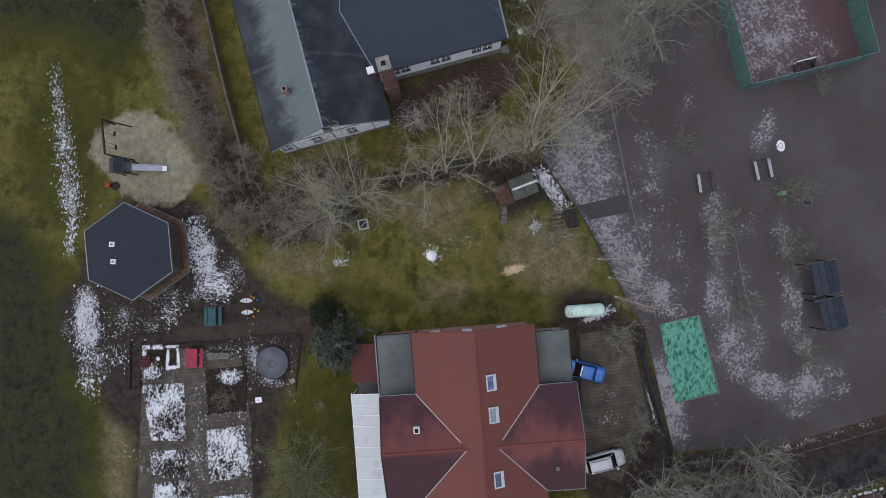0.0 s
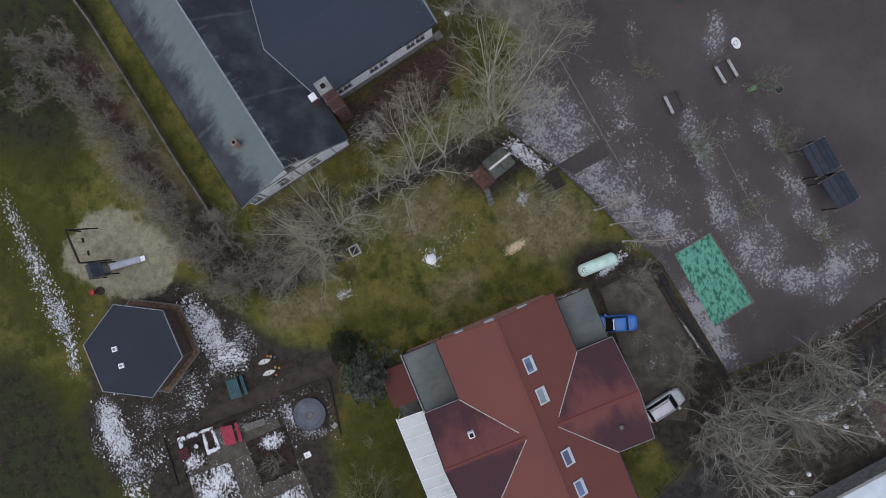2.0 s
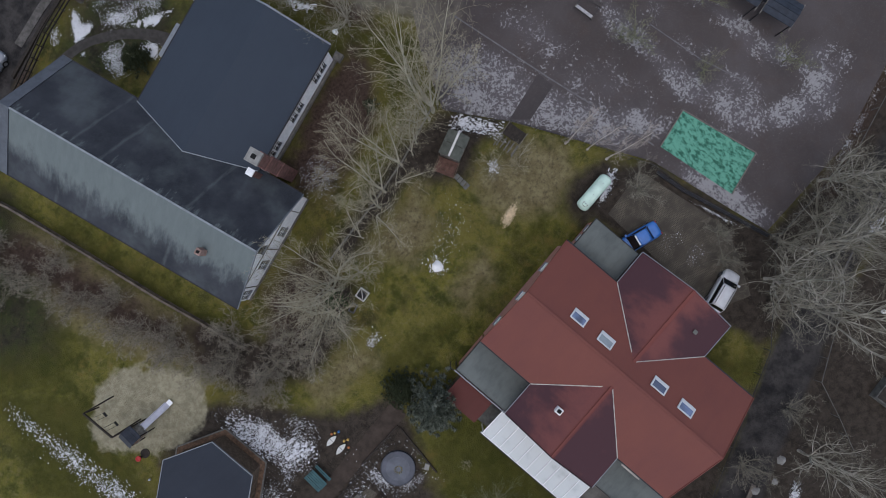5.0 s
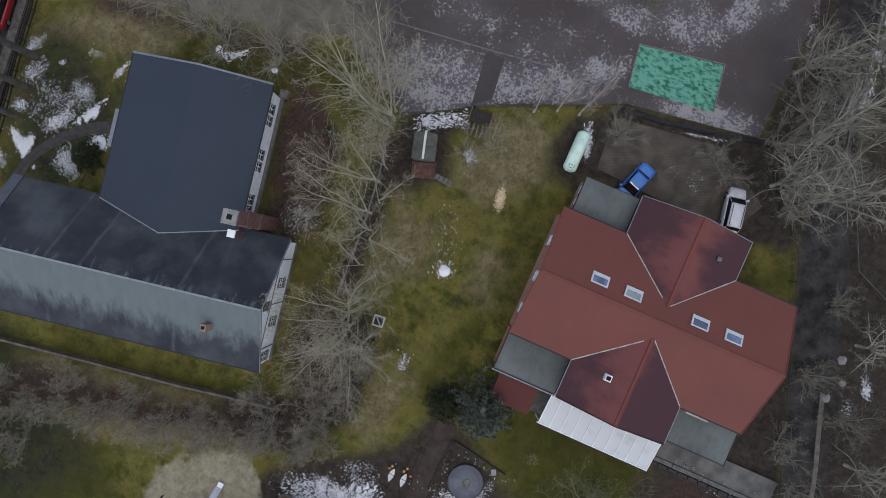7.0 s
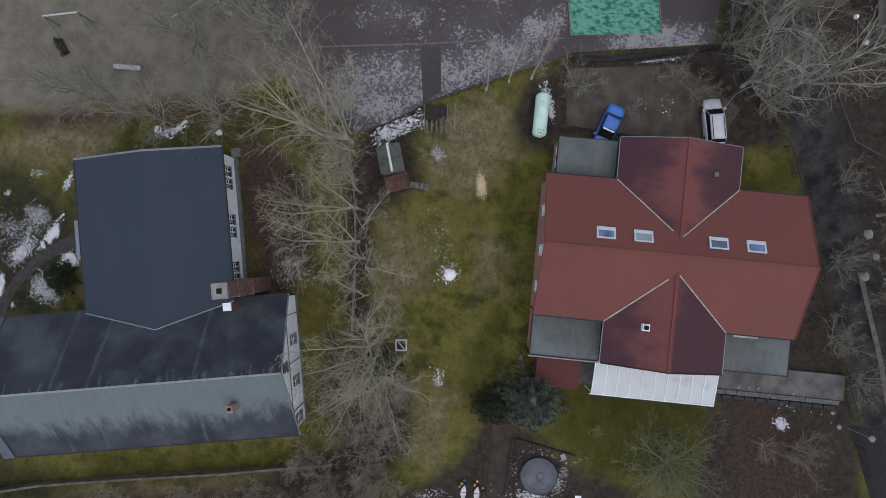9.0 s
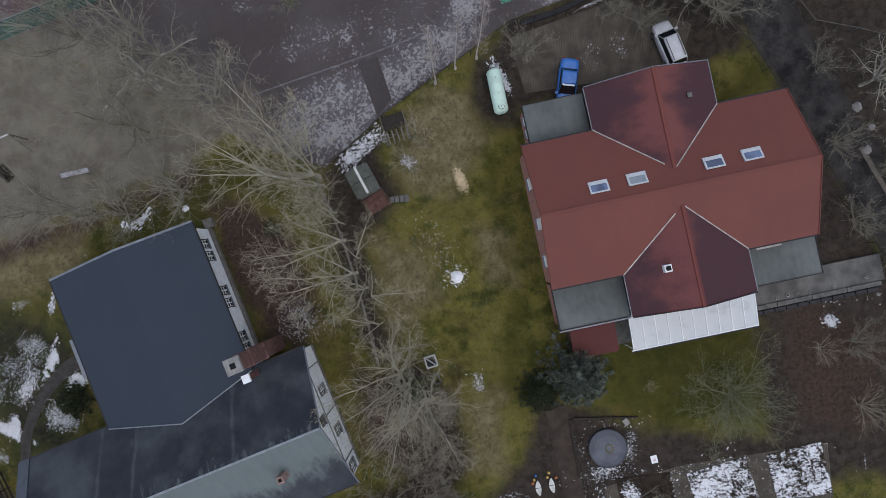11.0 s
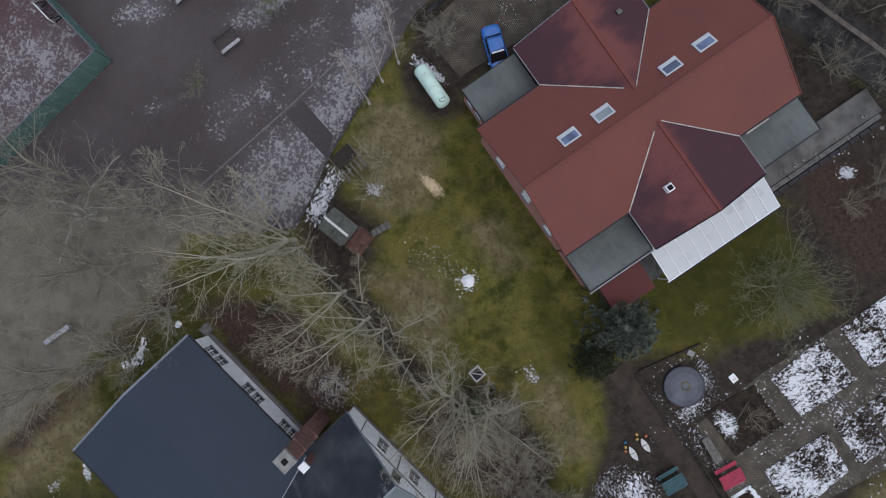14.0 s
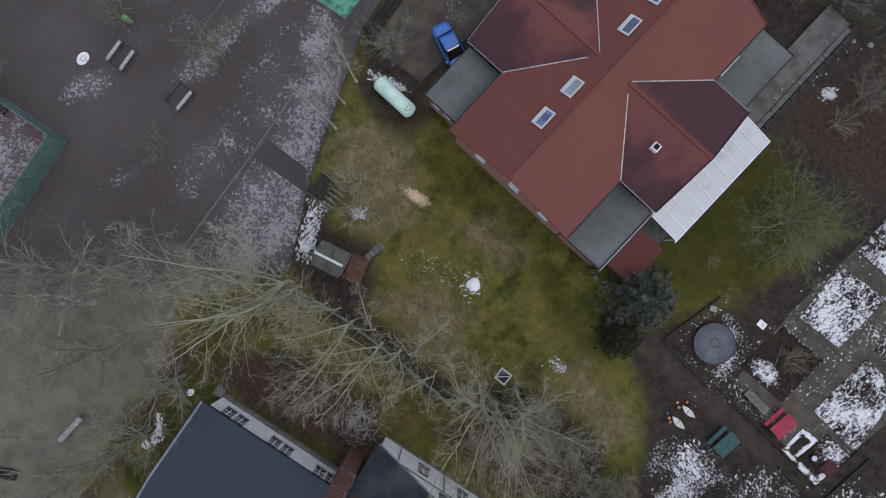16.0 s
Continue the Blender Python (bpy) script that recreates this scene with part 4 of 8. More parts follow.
def build_house():
    h = thing("house", HOUSE, "two-storey house with salmon walls and a red cross-gabled roof", "house")
    W, L, EV, RG = 11.4, 20.7, 4.4, 6.55
    mid, c0, c1, cm, CR = W / 2, 5.62, 15.3, 10.46, 5.95
    meet = 4.35          # where the cross ridge dies into the main slope
    west, east = -3.35, 14.8
    i = 0.32                                    # eaves overhang
    T = 0.16

    # walls
    gable = [(i, -i, 0), (W - i, -i, 0), (W - i, -i, EV - 0.22), (mid, -i, RG - 0.3), (i, -i, EV - 0.22)]
    back = [(x, -L + i, z) for x, y, z in gable]

    def wall(front, depth):
        n = len(front)
        vs = list(front) + [(x, y + depth, z) for x, y, z in front]
        return vs, [tuple(range(n)), tuple(range(2 * n - 1, n - 1, -1))] + [((k + 1) % n, k, n + k, n + (k + 1) % n) for k in range(n)]

    part("end_wall", wall(gable, -0.3), M_WALL_PINK, h)
    part("end_wall", wall(back, 0.3), M_WALL_PINK, h)
    for x in (i, W - i - 0.3):
        for y0, y1 in ((-L + i + 0.3, -c1), (-c0, -i - 0.3)):
            part("side_wall", box(x, x + 0.3, y0, y1, 0, EV - 0.22), M_WALL_PINK, h)
    for x0, x1, xe in ((west + i, i, west + i), (W - i, east - i, east - i - 0.3)):
        for y in (-c1 + i, -c0 - i - 0.3):
            part("wing_wall", box(x0, x1, y, y + 0.3, 0, EV - 0.22), M_WALL_PINK, h)
        pent = [(xe, -c1 + i + 0.3, 0), (xe, -c0 - i - 0.3, 0), (xe, -c0 - i - 0.3, EV - 0.25), (xe, -cm, CR - 0.35), (xe, -c1 + i + 0.3, EV - 0.25)]
        n = len(pent)
        vs = pent + [(x + 0.3, y, z) for x, y, z in pent]
        part("wing_gable_wall", (vs, [tuple(range(n - 1, -1, -1)), tuple(range(n, 2 * n))] + [(k, (k + 1) % n, n + (k + 1) % n, n + k) for k in range(n)]), M_WALL_PINK, h)

    # roof planes
    part("roof_slope", sheet([(mid, 0, RG), (0, 0, EV), (0, -c0, EV), (meet, -cm, CR), (0, -c1, EV), (0, -L, EV), (mid, -L, RG)], T), M_ROOF_RED, h, "plain red roof slope")
    part("roof_slope", sheet([(mid, -L, RG), (W, -L, EV), (W, -c1, EV), (W - meet, -cm, CR), (W, -c0, EV), (W, 0, EV), (mid, 0, RG)], T), M_ROOF_RED, h, "plain red roof slope with four skylights")
    for xe, xi, x0 in ((west, meet, 0), (east, W - meet, W)):
        n = [(xi, -cm, CR), (x0, -c0, EV), (xe, -c0, EV), (xe, -cm, CR)]
        s = [(xe, -cm, CR), (xe, -c1, EV), (x0, -c1, EV), (xi, -cm, CR)]
        if xe > 0:
            n, s = n[::-1], s[::-1]
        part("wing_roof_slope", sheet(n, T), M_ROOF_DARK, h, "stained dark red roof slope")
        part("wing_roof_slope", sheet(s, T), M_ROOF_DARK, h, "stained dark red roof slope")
        d = 0.035 if xe < 0 else -0.035
        for c in (c0, c1):
            a, b = Vector((x0, -c, EV + 0.03)), Vector((xi, -cm, CR + 0.03))
            part("valley_flashing", bar(a, a + (b - a) * (0.88 if c == c0 else 0.97), 0.085, 0.03), M_FLASH, h, "pale metal valley flashing")
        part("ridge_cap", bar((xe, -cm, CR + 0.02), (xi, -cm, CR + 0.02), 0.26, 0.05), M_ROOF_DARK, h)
        for c in (c0, c1):
            part("wing_gutter", bar((xe, -c - (0.05 if c == c1 else -0.05), EV - 0.06), (x0, -c - (0.03 if c == c1 else -0.03), EV - 0.04), 0.06), M_TRIM, h)
        for y in (-c0, -c1):
            part("verge_board", bar((xe - d, y, EV - 0.02), (xe - d, -cm, CR - 0.02), 0.05, 0.2), M_TRIM if xe > 0 else M_TRIM_DARK, h)
    part("ridge_cap", bar((mid, 0, RG + 0.02), (mid, -L, RG + 0.02), 0.2, 0.05), M_ROOF_RED, h)
    for y in (0.03, -L - 0.03):
        part("verge_board", bar((-0.02, y, EV - 0.05), (mid, y, RG - 0.05), 0.06, 0.2), M_ROOF_RED, h)
        part("verge_board", bar((W + 0.02, y, EV - 0.05), (mid, y, RG - 0.05), 0.06, 0.2), M_ROOF_RED, h)
    for x in (-0.06, W + 0.06):
        for y0, y1 in ((0, -c0), (-c1, -L)):
            part("gutter", bar((x, y0, EV - 0.08), (x, y1, EV - 0.08), 0.11), M_TRIM_DARK, h)

    # skylights on the east slope
    k = (RG - EV) / mid
    for v in (4.66, 7.53, 13.26, 16.11):
        x0, x1 = 6.49, 7.41
        z0, z1 = EV + (W - x0) * k, EV + (W - x1) * k
        fr = part("skylight", join(*[sheet([(a, c, EV + (W - a) * k + 0.10), (b, c, EV + (W - b) * k + 0.10), (b, d, EV + (W - b) * k + 0.10), (a, d, EV + (W - a) * k + 0.10)], 0.12)
                                     for a, b, c, d in ((x0, x1, -v - 0.72, -v - 0.6), (x0, x1, -v + 0.6, -v + 0.72), (x0, x0 + 0.12, -v - 0.6, -v + 0.6), (x1 - 0.12, x1, -v - 0.6, -v + 0.6))]), M_WHITE_SOFT, h, "aged white roof window frame")
        g0, g1 = x0 + 0.12, x1 - 0.12
        part("pane", sheet([(a, y, EV + (W - a) * k + 0.06) for a, y in ((g0, -v - 0.6), (g1, -v - 0.6), (g1, -v + 0.6), (g0, -v + 0.6))], 0.04), M_BLIND_GREY if v == 7.53 else M_GLASS_SKY, fr, "roof window pane with a grey blind" if v == 7.53 else "bluish roof window pane")
        part("blind_box", sheet([(a, y, EV + (W - a) * k + 0.14) for a, y in ((x1 - 0.28, -v - 0.6), (x1 - 0.06, -v - 0.6), (x1 - 0.06, -v + 0.6), (x1 - 0.28, -v + 0.6))], 0.06), M_WHITE_SOFT, fr)
    # flue on the west wing
    fl = part("flue", box(-0.35, 0.2, -8.82, -8.27, 4.6, 5.7), M_WHITE, h, "white rendered flue with a dark cowl")
    part("cowl", box(-0.23, 0.09, -8.70, -8.38, 5.704, 5.85), M_BLACK, fl)
    fl = part("vent_pipe", join(box(12.2, 12.45, -13.1, -12.85, 4.85, 5.32), box(12.15, 12.5, -13.15, -12.8, 5.32, 5.36)), M_CONC_DARK, h)

    # flat-roofed corners
    def corner(x0, x1, y0, y1, z, side):
        part("annex_wall", join(box(x0 + 0.15, x1 - 0.15, y1 - 0.45, y1 - 0.15, 0, z - 0.2), box(x0 + 0.15, x1 - 0.15, y0 + 0.15, y0 + 0.45, 0, z - 0.2),
                                box(*((x0 + 0.15, x0 + 0.45) if side < 0 else (x1 - 0.45, x1 - 0.15)), y0 + 0.45, y1 - 0.45, 0, z - 0.2)), M_WALL_PINK, h)
        part("flat_roof", box(x0, x1, y0, y1, z - 0.2, z), M_FLAT, h, "patchy grey bitumen flat roof with ponding stains")
        part("roof_edge", join(box(x0 - 0.055, x1 + 0.055, y1, y1 + 0.055, z - 0.24, z + 0.06), box(x0 - 0.055, x1 + 0.055, y0 - 0.055, y0, z - 0.24, z + 0.06),
                               box(*((x0 - 0.055, x0) if side < 0 else (x1, x1 + 0.055)), y0, y1, z - 0.24, z + 0.06)), M_TRIM_DARK, h)

    corner(-3.45, 0.25, -5.85, -0.2, 3.0, -1)
    corner(11.15, 14.75, -5.8, -0.95, 3.0, 1)
    corner(-3.2, 0.25, -21.3, -15.6, 3.0, -1)
    part("roof_hatch_strip", box(-0.4, -0.1, -18.6, -16.6, 3.02, 3.1), M_FLASH, h)

    # gable windows, north
    for x in (1.9, 4.95, 8.3):
        window(h, (x + 0.72, -i + 0.0, 0), (-1, 0, 0), 0.95, 1.9 if x != 4.95 else 2.3, 3.6 if x != 4.95 else 4.3, (0, 1, 0), 2 if x == 4.95 else 1, 1, None, M_BLIND)
    for x in (12.3, 13.4):
        window(h, (x + 0.75, -1.1, 0), (-1, 0, 0), 0.7, 1.5, 2.5, (0, 1, 0), 1, 2, None, M_BLIND)
    for y in (-7.2, -9.8, -12.8):
        window(h, (14.5, -y * -1 - 0.0, 0), (0, 1, 0), 1.2, 0.95, 2.2, (1, 0, 0), 2, 2)
    part("downpipe", tube((-3.4, -0.12, 0.1), (-3.4, -0.12, 2.8), 0.05, 0.05, 8), M_TRIM_DARK, h)
    part("gutter_run", bar((-3.62, -5.9, 2.9), (-3.62, -0.1, 2.9), 0.1), M_TRIM, h)
    return h


M_WHITE_SOFT, M_BLIND_GREY = plain("aged_white_paint", (0.50, 0.53, 0.56), 0.5, 0, 0.08), plain("grey_blind", (0.24, 0.28, 0.31), 0.4, 0, 0.12)
build_house()


def build_canopy():
    h = thing("patio_canopy", HOUSE, "lean-to patio canopy of milky white polycarbonate panels", "canopy")
    x0, x1, z0, z1 = -6.35, -3.38, 2.35, 2.85
    n, ya, yb = 10, -15.85, -5.7
    w = (yb - ya) / n
    for i in range(n):
        a, b = ya + i * w, ya + (i + 1) * w - 0.06
        part("panel", sheet([(x0, a, z0), (x1, a, z1), (x1, b, z1), (x0, b, z0)][::1], 0.03), M_CANOPY, h)
    for i in range(n + 1):
        y = ya + i * w - 0.03
        part("glazing_bar", bar((x0 - 0.03, y, z0 + 0.02), (x1, y, z1 + 0.02), 0.06, 0.06), M_WHITE, h)
    part("front_beam", box(x0 - 0.1, x0 - 0.02, ya - 0.1, yb + 0.1, z0 - 0.16, z0 + 0.0), M_WHITE, h)
    part("gutter", box(x0 - 0.22, x0 - 0.104, ya - 0.12, yb + 0.12, z0 - 0.14, z0 - 0.04), M_TRIM_DARK, h)
    for i in range(5):
        y = ya + 0.1 + i * (yb - ya - 0.2) / 4
        part("post", box(x0 + 0.0, x0 + 0.1, y - 0.05, y + 0.05, 0.0, z0 - 0.03), M_WHITE, h)


build_canopy()


def build_terrace():
    t = tagged(part("terrace", box(-5.3, -3.1, -28.0, -15.8, 0.0, 0.32), M_TERRACE), "grey concrete terrace slab along the house", "terrace", kind="structure")
    t.matrix_basis = HOUSE
    t = tagged(part("terrace_edge", box(-6.15, -3.45, -6.45, -4.75, 0.0, 0.3), M_CONC_DARK), "short grey concrete terrace by the canopy", "terrace", kind="structure")
    t.matrix_basis = HOUSE
    g = thing("retaining_wall", HOUSE, "low dark retaining wall along the terrace edge", "wall", kind="structure")
    for i in range(12):
        y = -27.6 + i * 0.98
        part("block", box(-5.7, -5.32, y, y + 0.95, 0, 0.42 + 0.03 * (i % 3)), M_CONC_DARK, g)
    for i in range(12):
        y = -27.4 + i * 0.98
        part("coping_stone", box(-6.15, -5.85, y, y + 0.9, 0.0, 0.2), M_TRIM_DARK, g)
    r = thing("bike_shed", HOUSE, "low lean-to shed with a rust-red felt roof", "shed")
    part("roof", sheet([(-6.25, -4.7, 1.95), (-3.5, -4.7, 2.35), (-3.5, -1.0, 2.35), (-6.25, -1.0, 1.95)], 0.08), M_WOOD_ROOF, r, "rust-red felt roof")
    part("front_wall", box(-6.1, -6.0, -4.6, -1.1, 0, 1.88), M_WOOD, r)
    for y in (-4.6, -1.2):
        part("side_wall", box(-6.0, -3.6, y, y + 0.1, 0, 1.9), M_WOOD, r)
    w = thing("roof_rail", HOUSE, "dark metal railing post beside the flat roof", "railing")
    part("rail", bar((-3.75, -6.2, 2.4), (-3.75, 0.35, 2.4), 0.06), M_TRIM_DARK, w)
    for y in (-6.1, -3.0, 0.25):
        part("post", bar((-3.75, y, 0), (-3.75, y, 2.4), 0.06), M_TRIM_DARK, w)


M_TERRACE = plain("weathered_slab", (0.120, 0.117, 0.110), 0.95, 0, 0.35, 0.8)
M_WOOD_ROOF = mat_roof_sheet("rust_felt", (0.098, 0.030, 0.027), (0.07, 0.025, 0.02), 0.6)
build_terrace()


# ---- the dark-roofed hall ----


def build_hall():
    h = thing("hall", HALL, "long hall with pale walls and a dark felt roof, pale below the ridge", "building")
    E, RG, N = 3.5, 6.8, 24.0
    hw, o = 5.85, 0.45
    T = 0.15
    k = (RG - E) / hw
    we, y0, y1 = 18.5, 4.5, 17.0
    ym, WR, WE = 10.7, 4.6, 3.62
    ax = (RG - WR) / k                      # apex of the wing on the hall's slope
    vx = (RG - WE) / k
    # walls
    n = [(-hw + 0.35, o, 0), (hw - 0.35, o, 0), (hw - 0.35, o, E), (0, o, RG - 0.2), (-hw + 0.35, o, E)]
    s = [(x, y + 0.3, z) for x, y, z in n]
    f = [(0, 1, 2, 3, 4), (9, 8, 7, 6, 5)] + [((j + 1) % 5, j, 5 + j, 5 + (j + 1) % 5) for j in range(5)]
    part("gable_wall", (n + s, f), M_WALL_WHITE, h)
    part("gable_wall", ([(x, y + N - 1.0, z) for x, y, z in n + s], f), M_WALL_WHITE, h)
    for x in (-hw + 0.35, hw - 0.65):
        part("side_wall", box(x, x + 0.3, o + 0.3, N - 0.55, 0, E), M_WALL_WHITE, h)
    part("wing_wall", box(hw - 0.35, we - 0.65, y0 + 0.4, y0 + 0.7, 0, WE - 0.1), M_WALL_WHITE, h)
    part("wing_wall", box(hw - 0.35, we - 0.65, y1 - 0.7, y1 - 0.4, 0, WE - 0.1), M_WALL_WHITE, h)
    part("wing_end_wall", join(box(we - 0.65, we - 0.35, y0 + 0.4, y1 - 0.4, 0, WE - 0.1)), M_WALL_WHITE, h)
    part("plinth", box(hw + 0.6, we - 0.25, y0 + 0.1, y0 + 0.39, 0, 0.35), M_PLINTH, h)
    part("gable_plinth", box(-hw + 0.3, hw - 0.3, o - 0.12, o - 0.01, 0, 0.3), M_PLINTH, h)
    # roofs
    part("roof_slope", sheet([(0, 0, RG), (0, N, RG), (-hw, N, E), (-hw, 0, E)], T), M_FELT, h, "dark felt slope washed pale grey below the ridge")
    part("roof_slope", sheet([(0, 0, RG), (hw, 0, E), (hw, y0, E), (vx, y0, WE), (ax, ym, WR), (vx, y1, WE), (hw, y1, E), (hw, N, E), (0, N, RG)], T), M_FELT, h, "dark felt slope with pale streaks below the ridge")
    part("wing_roof_slope", sheet([(ax, ym, WR + 0.012), (vx, y0, WE + 0.012), (we, y0, WE), (we, ym, WR)], T), M_ROOF_SLATE, h, "plain slate-grey sheet roof slope")
    part("wing_roof_slope", sheet([(we, ym, WR), (we, y1, WE), (vx, y1, WE + 0.012), (ax, ym, WR + 0.012)], T), M_ROOF_SLATE, h, "plain slate-grey sheet roof slope")
    part("ridge_cap", bar((0, 0, RG + 0.03), (0, N, RG + 0.03), 0.16, 0.06), M_RIDGE, h)
    for y in (y0, y1):
        a, b = Vector((vx, y, WE + 0.05)), Vector((ax, ym, WR + 0.05))
        part("valley_flashing", bar(a, b, 0.09, 0.03), M_TRIM, h)
        part("eaves_trim", bar((vx, y - (0.04 if y == y0 else -0.04), WE - 0.06), (we, y - (0.04 if y == y0 else -0.04), WE - 0.06), 0.09, 0.16), M_TRIM_DARK, h)
    for y in (y0, y1):
        part("verge_trim", bar((we + 0.04, y, WE - 0.01), (we + 0.04, ym, WR - 0.01), 0.16, 0.14), M_TRIM, h, "pale metal verge trim")
    for x in (-hw - 0.04, ):
        part("eaves_trim", bar((x, 0, E - 0.06), (x, N, E - 0.06), 0.1, 0.14), M_TRIM_DARK, h)
    part("eaves_trim", bar((hw + 0.04, 0, E - 0.06), (hw + 0.04, y0 - 0.1, E - 0.06), 0.1, 0.14), M_TRIM_DARK, h)
    part("eaves_trim", bar((hw + 0.04, y1 + 0.1, E - 0.06), (hw + 0.04, N, E - 0.06), 0.1, 0.14), M_TRIM_DARK, h)
    for sgn in (-1, 1):
        part("verge_board", bar((sgn * hw, -0.04, E - 0.02), (0, -0.04, RG - 0.02), 0.06, 0.16), M_TRIM, h)
        part("end_band", sheet([(0, N, RG + 0.1), (sgn * hw * 1.01, N, E + 0.1), (sgn * hw * 1.01, N + 0.95, E + 0.1), (0, N + 0.95, RG + 0.1)][::-sgn], 0.3), M_TRIM_BAND, h, "grey sheet-metal roof end band")
    # flues
    fl = part("chimney", join(box(-2.8, -2.25, 4.1, 4.6, 4.8, 6.5)), M_BRICK_PALE, h, "small reddish brick chimney")
    # black plate on the closed top, standing in for the flue's dark hole
    part("opening", box(-2.65, -2.4, 4.22, 4.48, 6.504, 6.53), M_BLACK, fl)
    fl = part("vent_box", box(5.09, 5.59, 3.91, 4.41, 3.6, 5.7), M_BRICK, h, "brick vent stack with a white cap")
    part("cap", box(5.02, 5.66, 3.84, 4.48, 5.704, 5.85), M_WHITE, fl)
    # windows in the wing's south wall and the gable
    for a in (7.15, 8.2, 11.2, 12.3, 15.4, 16.5):
        window(h, (a - 0.15, y0 + 0.4, 0), (1, 0, 0), 0.82, 1.4, 2.75, (0, -1, 0), 2, 3, M_WOOD_DARK, M_GLASS, M_WHITE, "window", 0.05)
    for a in (-4.9, -1.7, 1.8):
        window(h, (a - 0.4, o, 0), (1, 0, 0), 0.9, 1.3, 2.7, (0, -1, 0), 2, 3, M_WOOD_GREY, M_PANE, M_WHITE)
    window(h, (-0.45, o, 0), (1, 0, 0), 0.8, 4.0, 5.0, (0, -1, 0), 2, 1, M_WOOD_DARK)
    for x in (-4.0, 0.0, 4.0):
        part("timber_brace", bar((x, o - 0.04, 0.4), (x, o - 0.04, 3.3), 0.07, 0.06), M_WOOD_GREY, h)
    part("timber_rail", bar((-hw + 0.4, o - 0.04, 3.4), (hw - 0.4, o - 0.04, 3.4), 0.06, 0.08), M_WOOD_GREY, h)
    part("entrance_canopy", box(10.2, 13.6, y1 - 0.4, y1 + 1.35, 2.2, 2.32), M_TRIM, h, "pale grey canopy over the back door")
    part("step", box(we - 0.3, we + 0.5, y0 - 0.25, y0 + 0.55, 0, 0.45), M_PLINTH, h)


M_RIDGE = plain("blue_grey_ridge_sheet", (0.22, 0.245, 0.27), 0.6, 0.1, 0.2)
M_TRIM_BAND = plain("grey_sheet_band", (0.085, 0.095, 0.115), 0.5, 0.2, 0.15)
M_BRICK_PALE = plain("pale_brick", (0.27, 0.18, 0.155), 0.9, 0, 0.3, 3.0)
build_hall()


def build_stack():
    c = thing("boiler_chimney", pose(-6.6, 15.95, 0, 0, 0, 17.2), "tall stepped dark-red brick chimney with a pale concrete cap", "chimney")
    lo = part("base_shaft", box(-0.62, 0.62, -0.62, 0.62, 0, 4.2), M_BRICK, c)
    part("middle_shaft", box(-0.56, 0.56, -0.56, 0.56, 4.2, 6.9), M_BRICK, c)
    part("upper_shaft", box(-0.48, 0.48, -0.48, 0.48, 6.9, 8.8), M_BRICK, c)
    for z, r in ((4.15, 0.68), (6.85, 0.62)):
        part("brick_collar", box(-r, r, -r, r, z, z + 0.14), M_BRICK, c)
    cap = part("cap", box(-0.58, 0.58, -0.58, 0.58, 8.8, 9.05), M_CONC, c, "pale concrete chimney cap")
    # no real hole: a black plate paints the darkness inside the flue
    part("flue_opening", box(-0.2, 0.2, -0.2, 0.2, 9.054, 9.08), M_BLACK, cap)


build_stack()


# ---- the six-sided pavilion ----


M_DECK = plain("rusty_deck_boards", (0.150, 0.090, 0.058), 0.9, 0, 0.5, 3.0)


def build_pavilion():
    p = thing("pavilion", pose(-31.45, -0.85, 0, 0, 0, 0), "six-sided timber pavilion with a dark felt roof", "pavilion")
    R, a0 = 4.72, 37.8
    six = [(R * math.cos(radians(a0 + 60 * i)), R * math.sin(radians(a0 + 60 * i))) for i in range(6)]
    top = (0.0, 0.0, 3.08)
    for i in range(6):
        a, b = six[i], six[(i + 1) % 6]
        part("roof_facet", sheet([(a[0], a[1], 2.9), (b[0], b[1], 2.9), top], 0.14), M_ROOF_PAV, p)
        part("edge_trim", bar((a[0] * 1.005, a[1] * 1.005, 2.87), (b[0] * 1.005, b[1] * 1.005, 2.87), 0.07, 0.16), M_FLASH if i in (2,) else M_TRIM, p)
        s = 0.93
        ca, cb = (a[0] * s, a[1] * s), (b[0] * s, b[1] * s)
        ia, ib = (a[0] * 0.9, a[1] * 0.9), (b[0] * 0.9, b[1] * 0.9)
        wall = part("wall_panel", prism([ca, cb, ib, ia], 0.15, 2.72), M_WOOD, p, "reddish brown timber cladding")
        for j in range(1, 8):
            t = j / 8
            q = (ca[0] + (cb[0] - ca[0]) * t, ca[1] + (cb[1] - ca[1]) * t)
            part("batten", bar((q[0] * 1.006, q[1] * 1.006, 0.16), (q[0] * 1.006, q[1] * 1.006, 2.7), 0.05), M_WOOD, p)
        g = 1.06
        part("plinth_edge", bar((a[0] * g, a[1] * g, 0.1), (b[0] * g, b[1] * g, 0.1), 0.12, 0.2), M_WOOD_GREY, p)
    part("deck", prism([(x * 1.05, y * 1.05) for x, y in six], 0.0, 0.14), M_DECK, p, "worn rust-brown timber deck")
    for x, y in ((-1.5, 0.62), (-1.28, -1.05)):
        z = 3.05
        v = part("roof_vent", box(x - 0.24, x + 0.24, y - 0.24, y + 0.24, z - 0.15, z + 0.14), M_WHITE, p, "square white roof vent")
        part("vent_cap", prism(ring(0.13, 12, x, y), z + 0.144, z + 0.2), M_TRIM, v)


build_pavilion()


# ---- vehicles ----


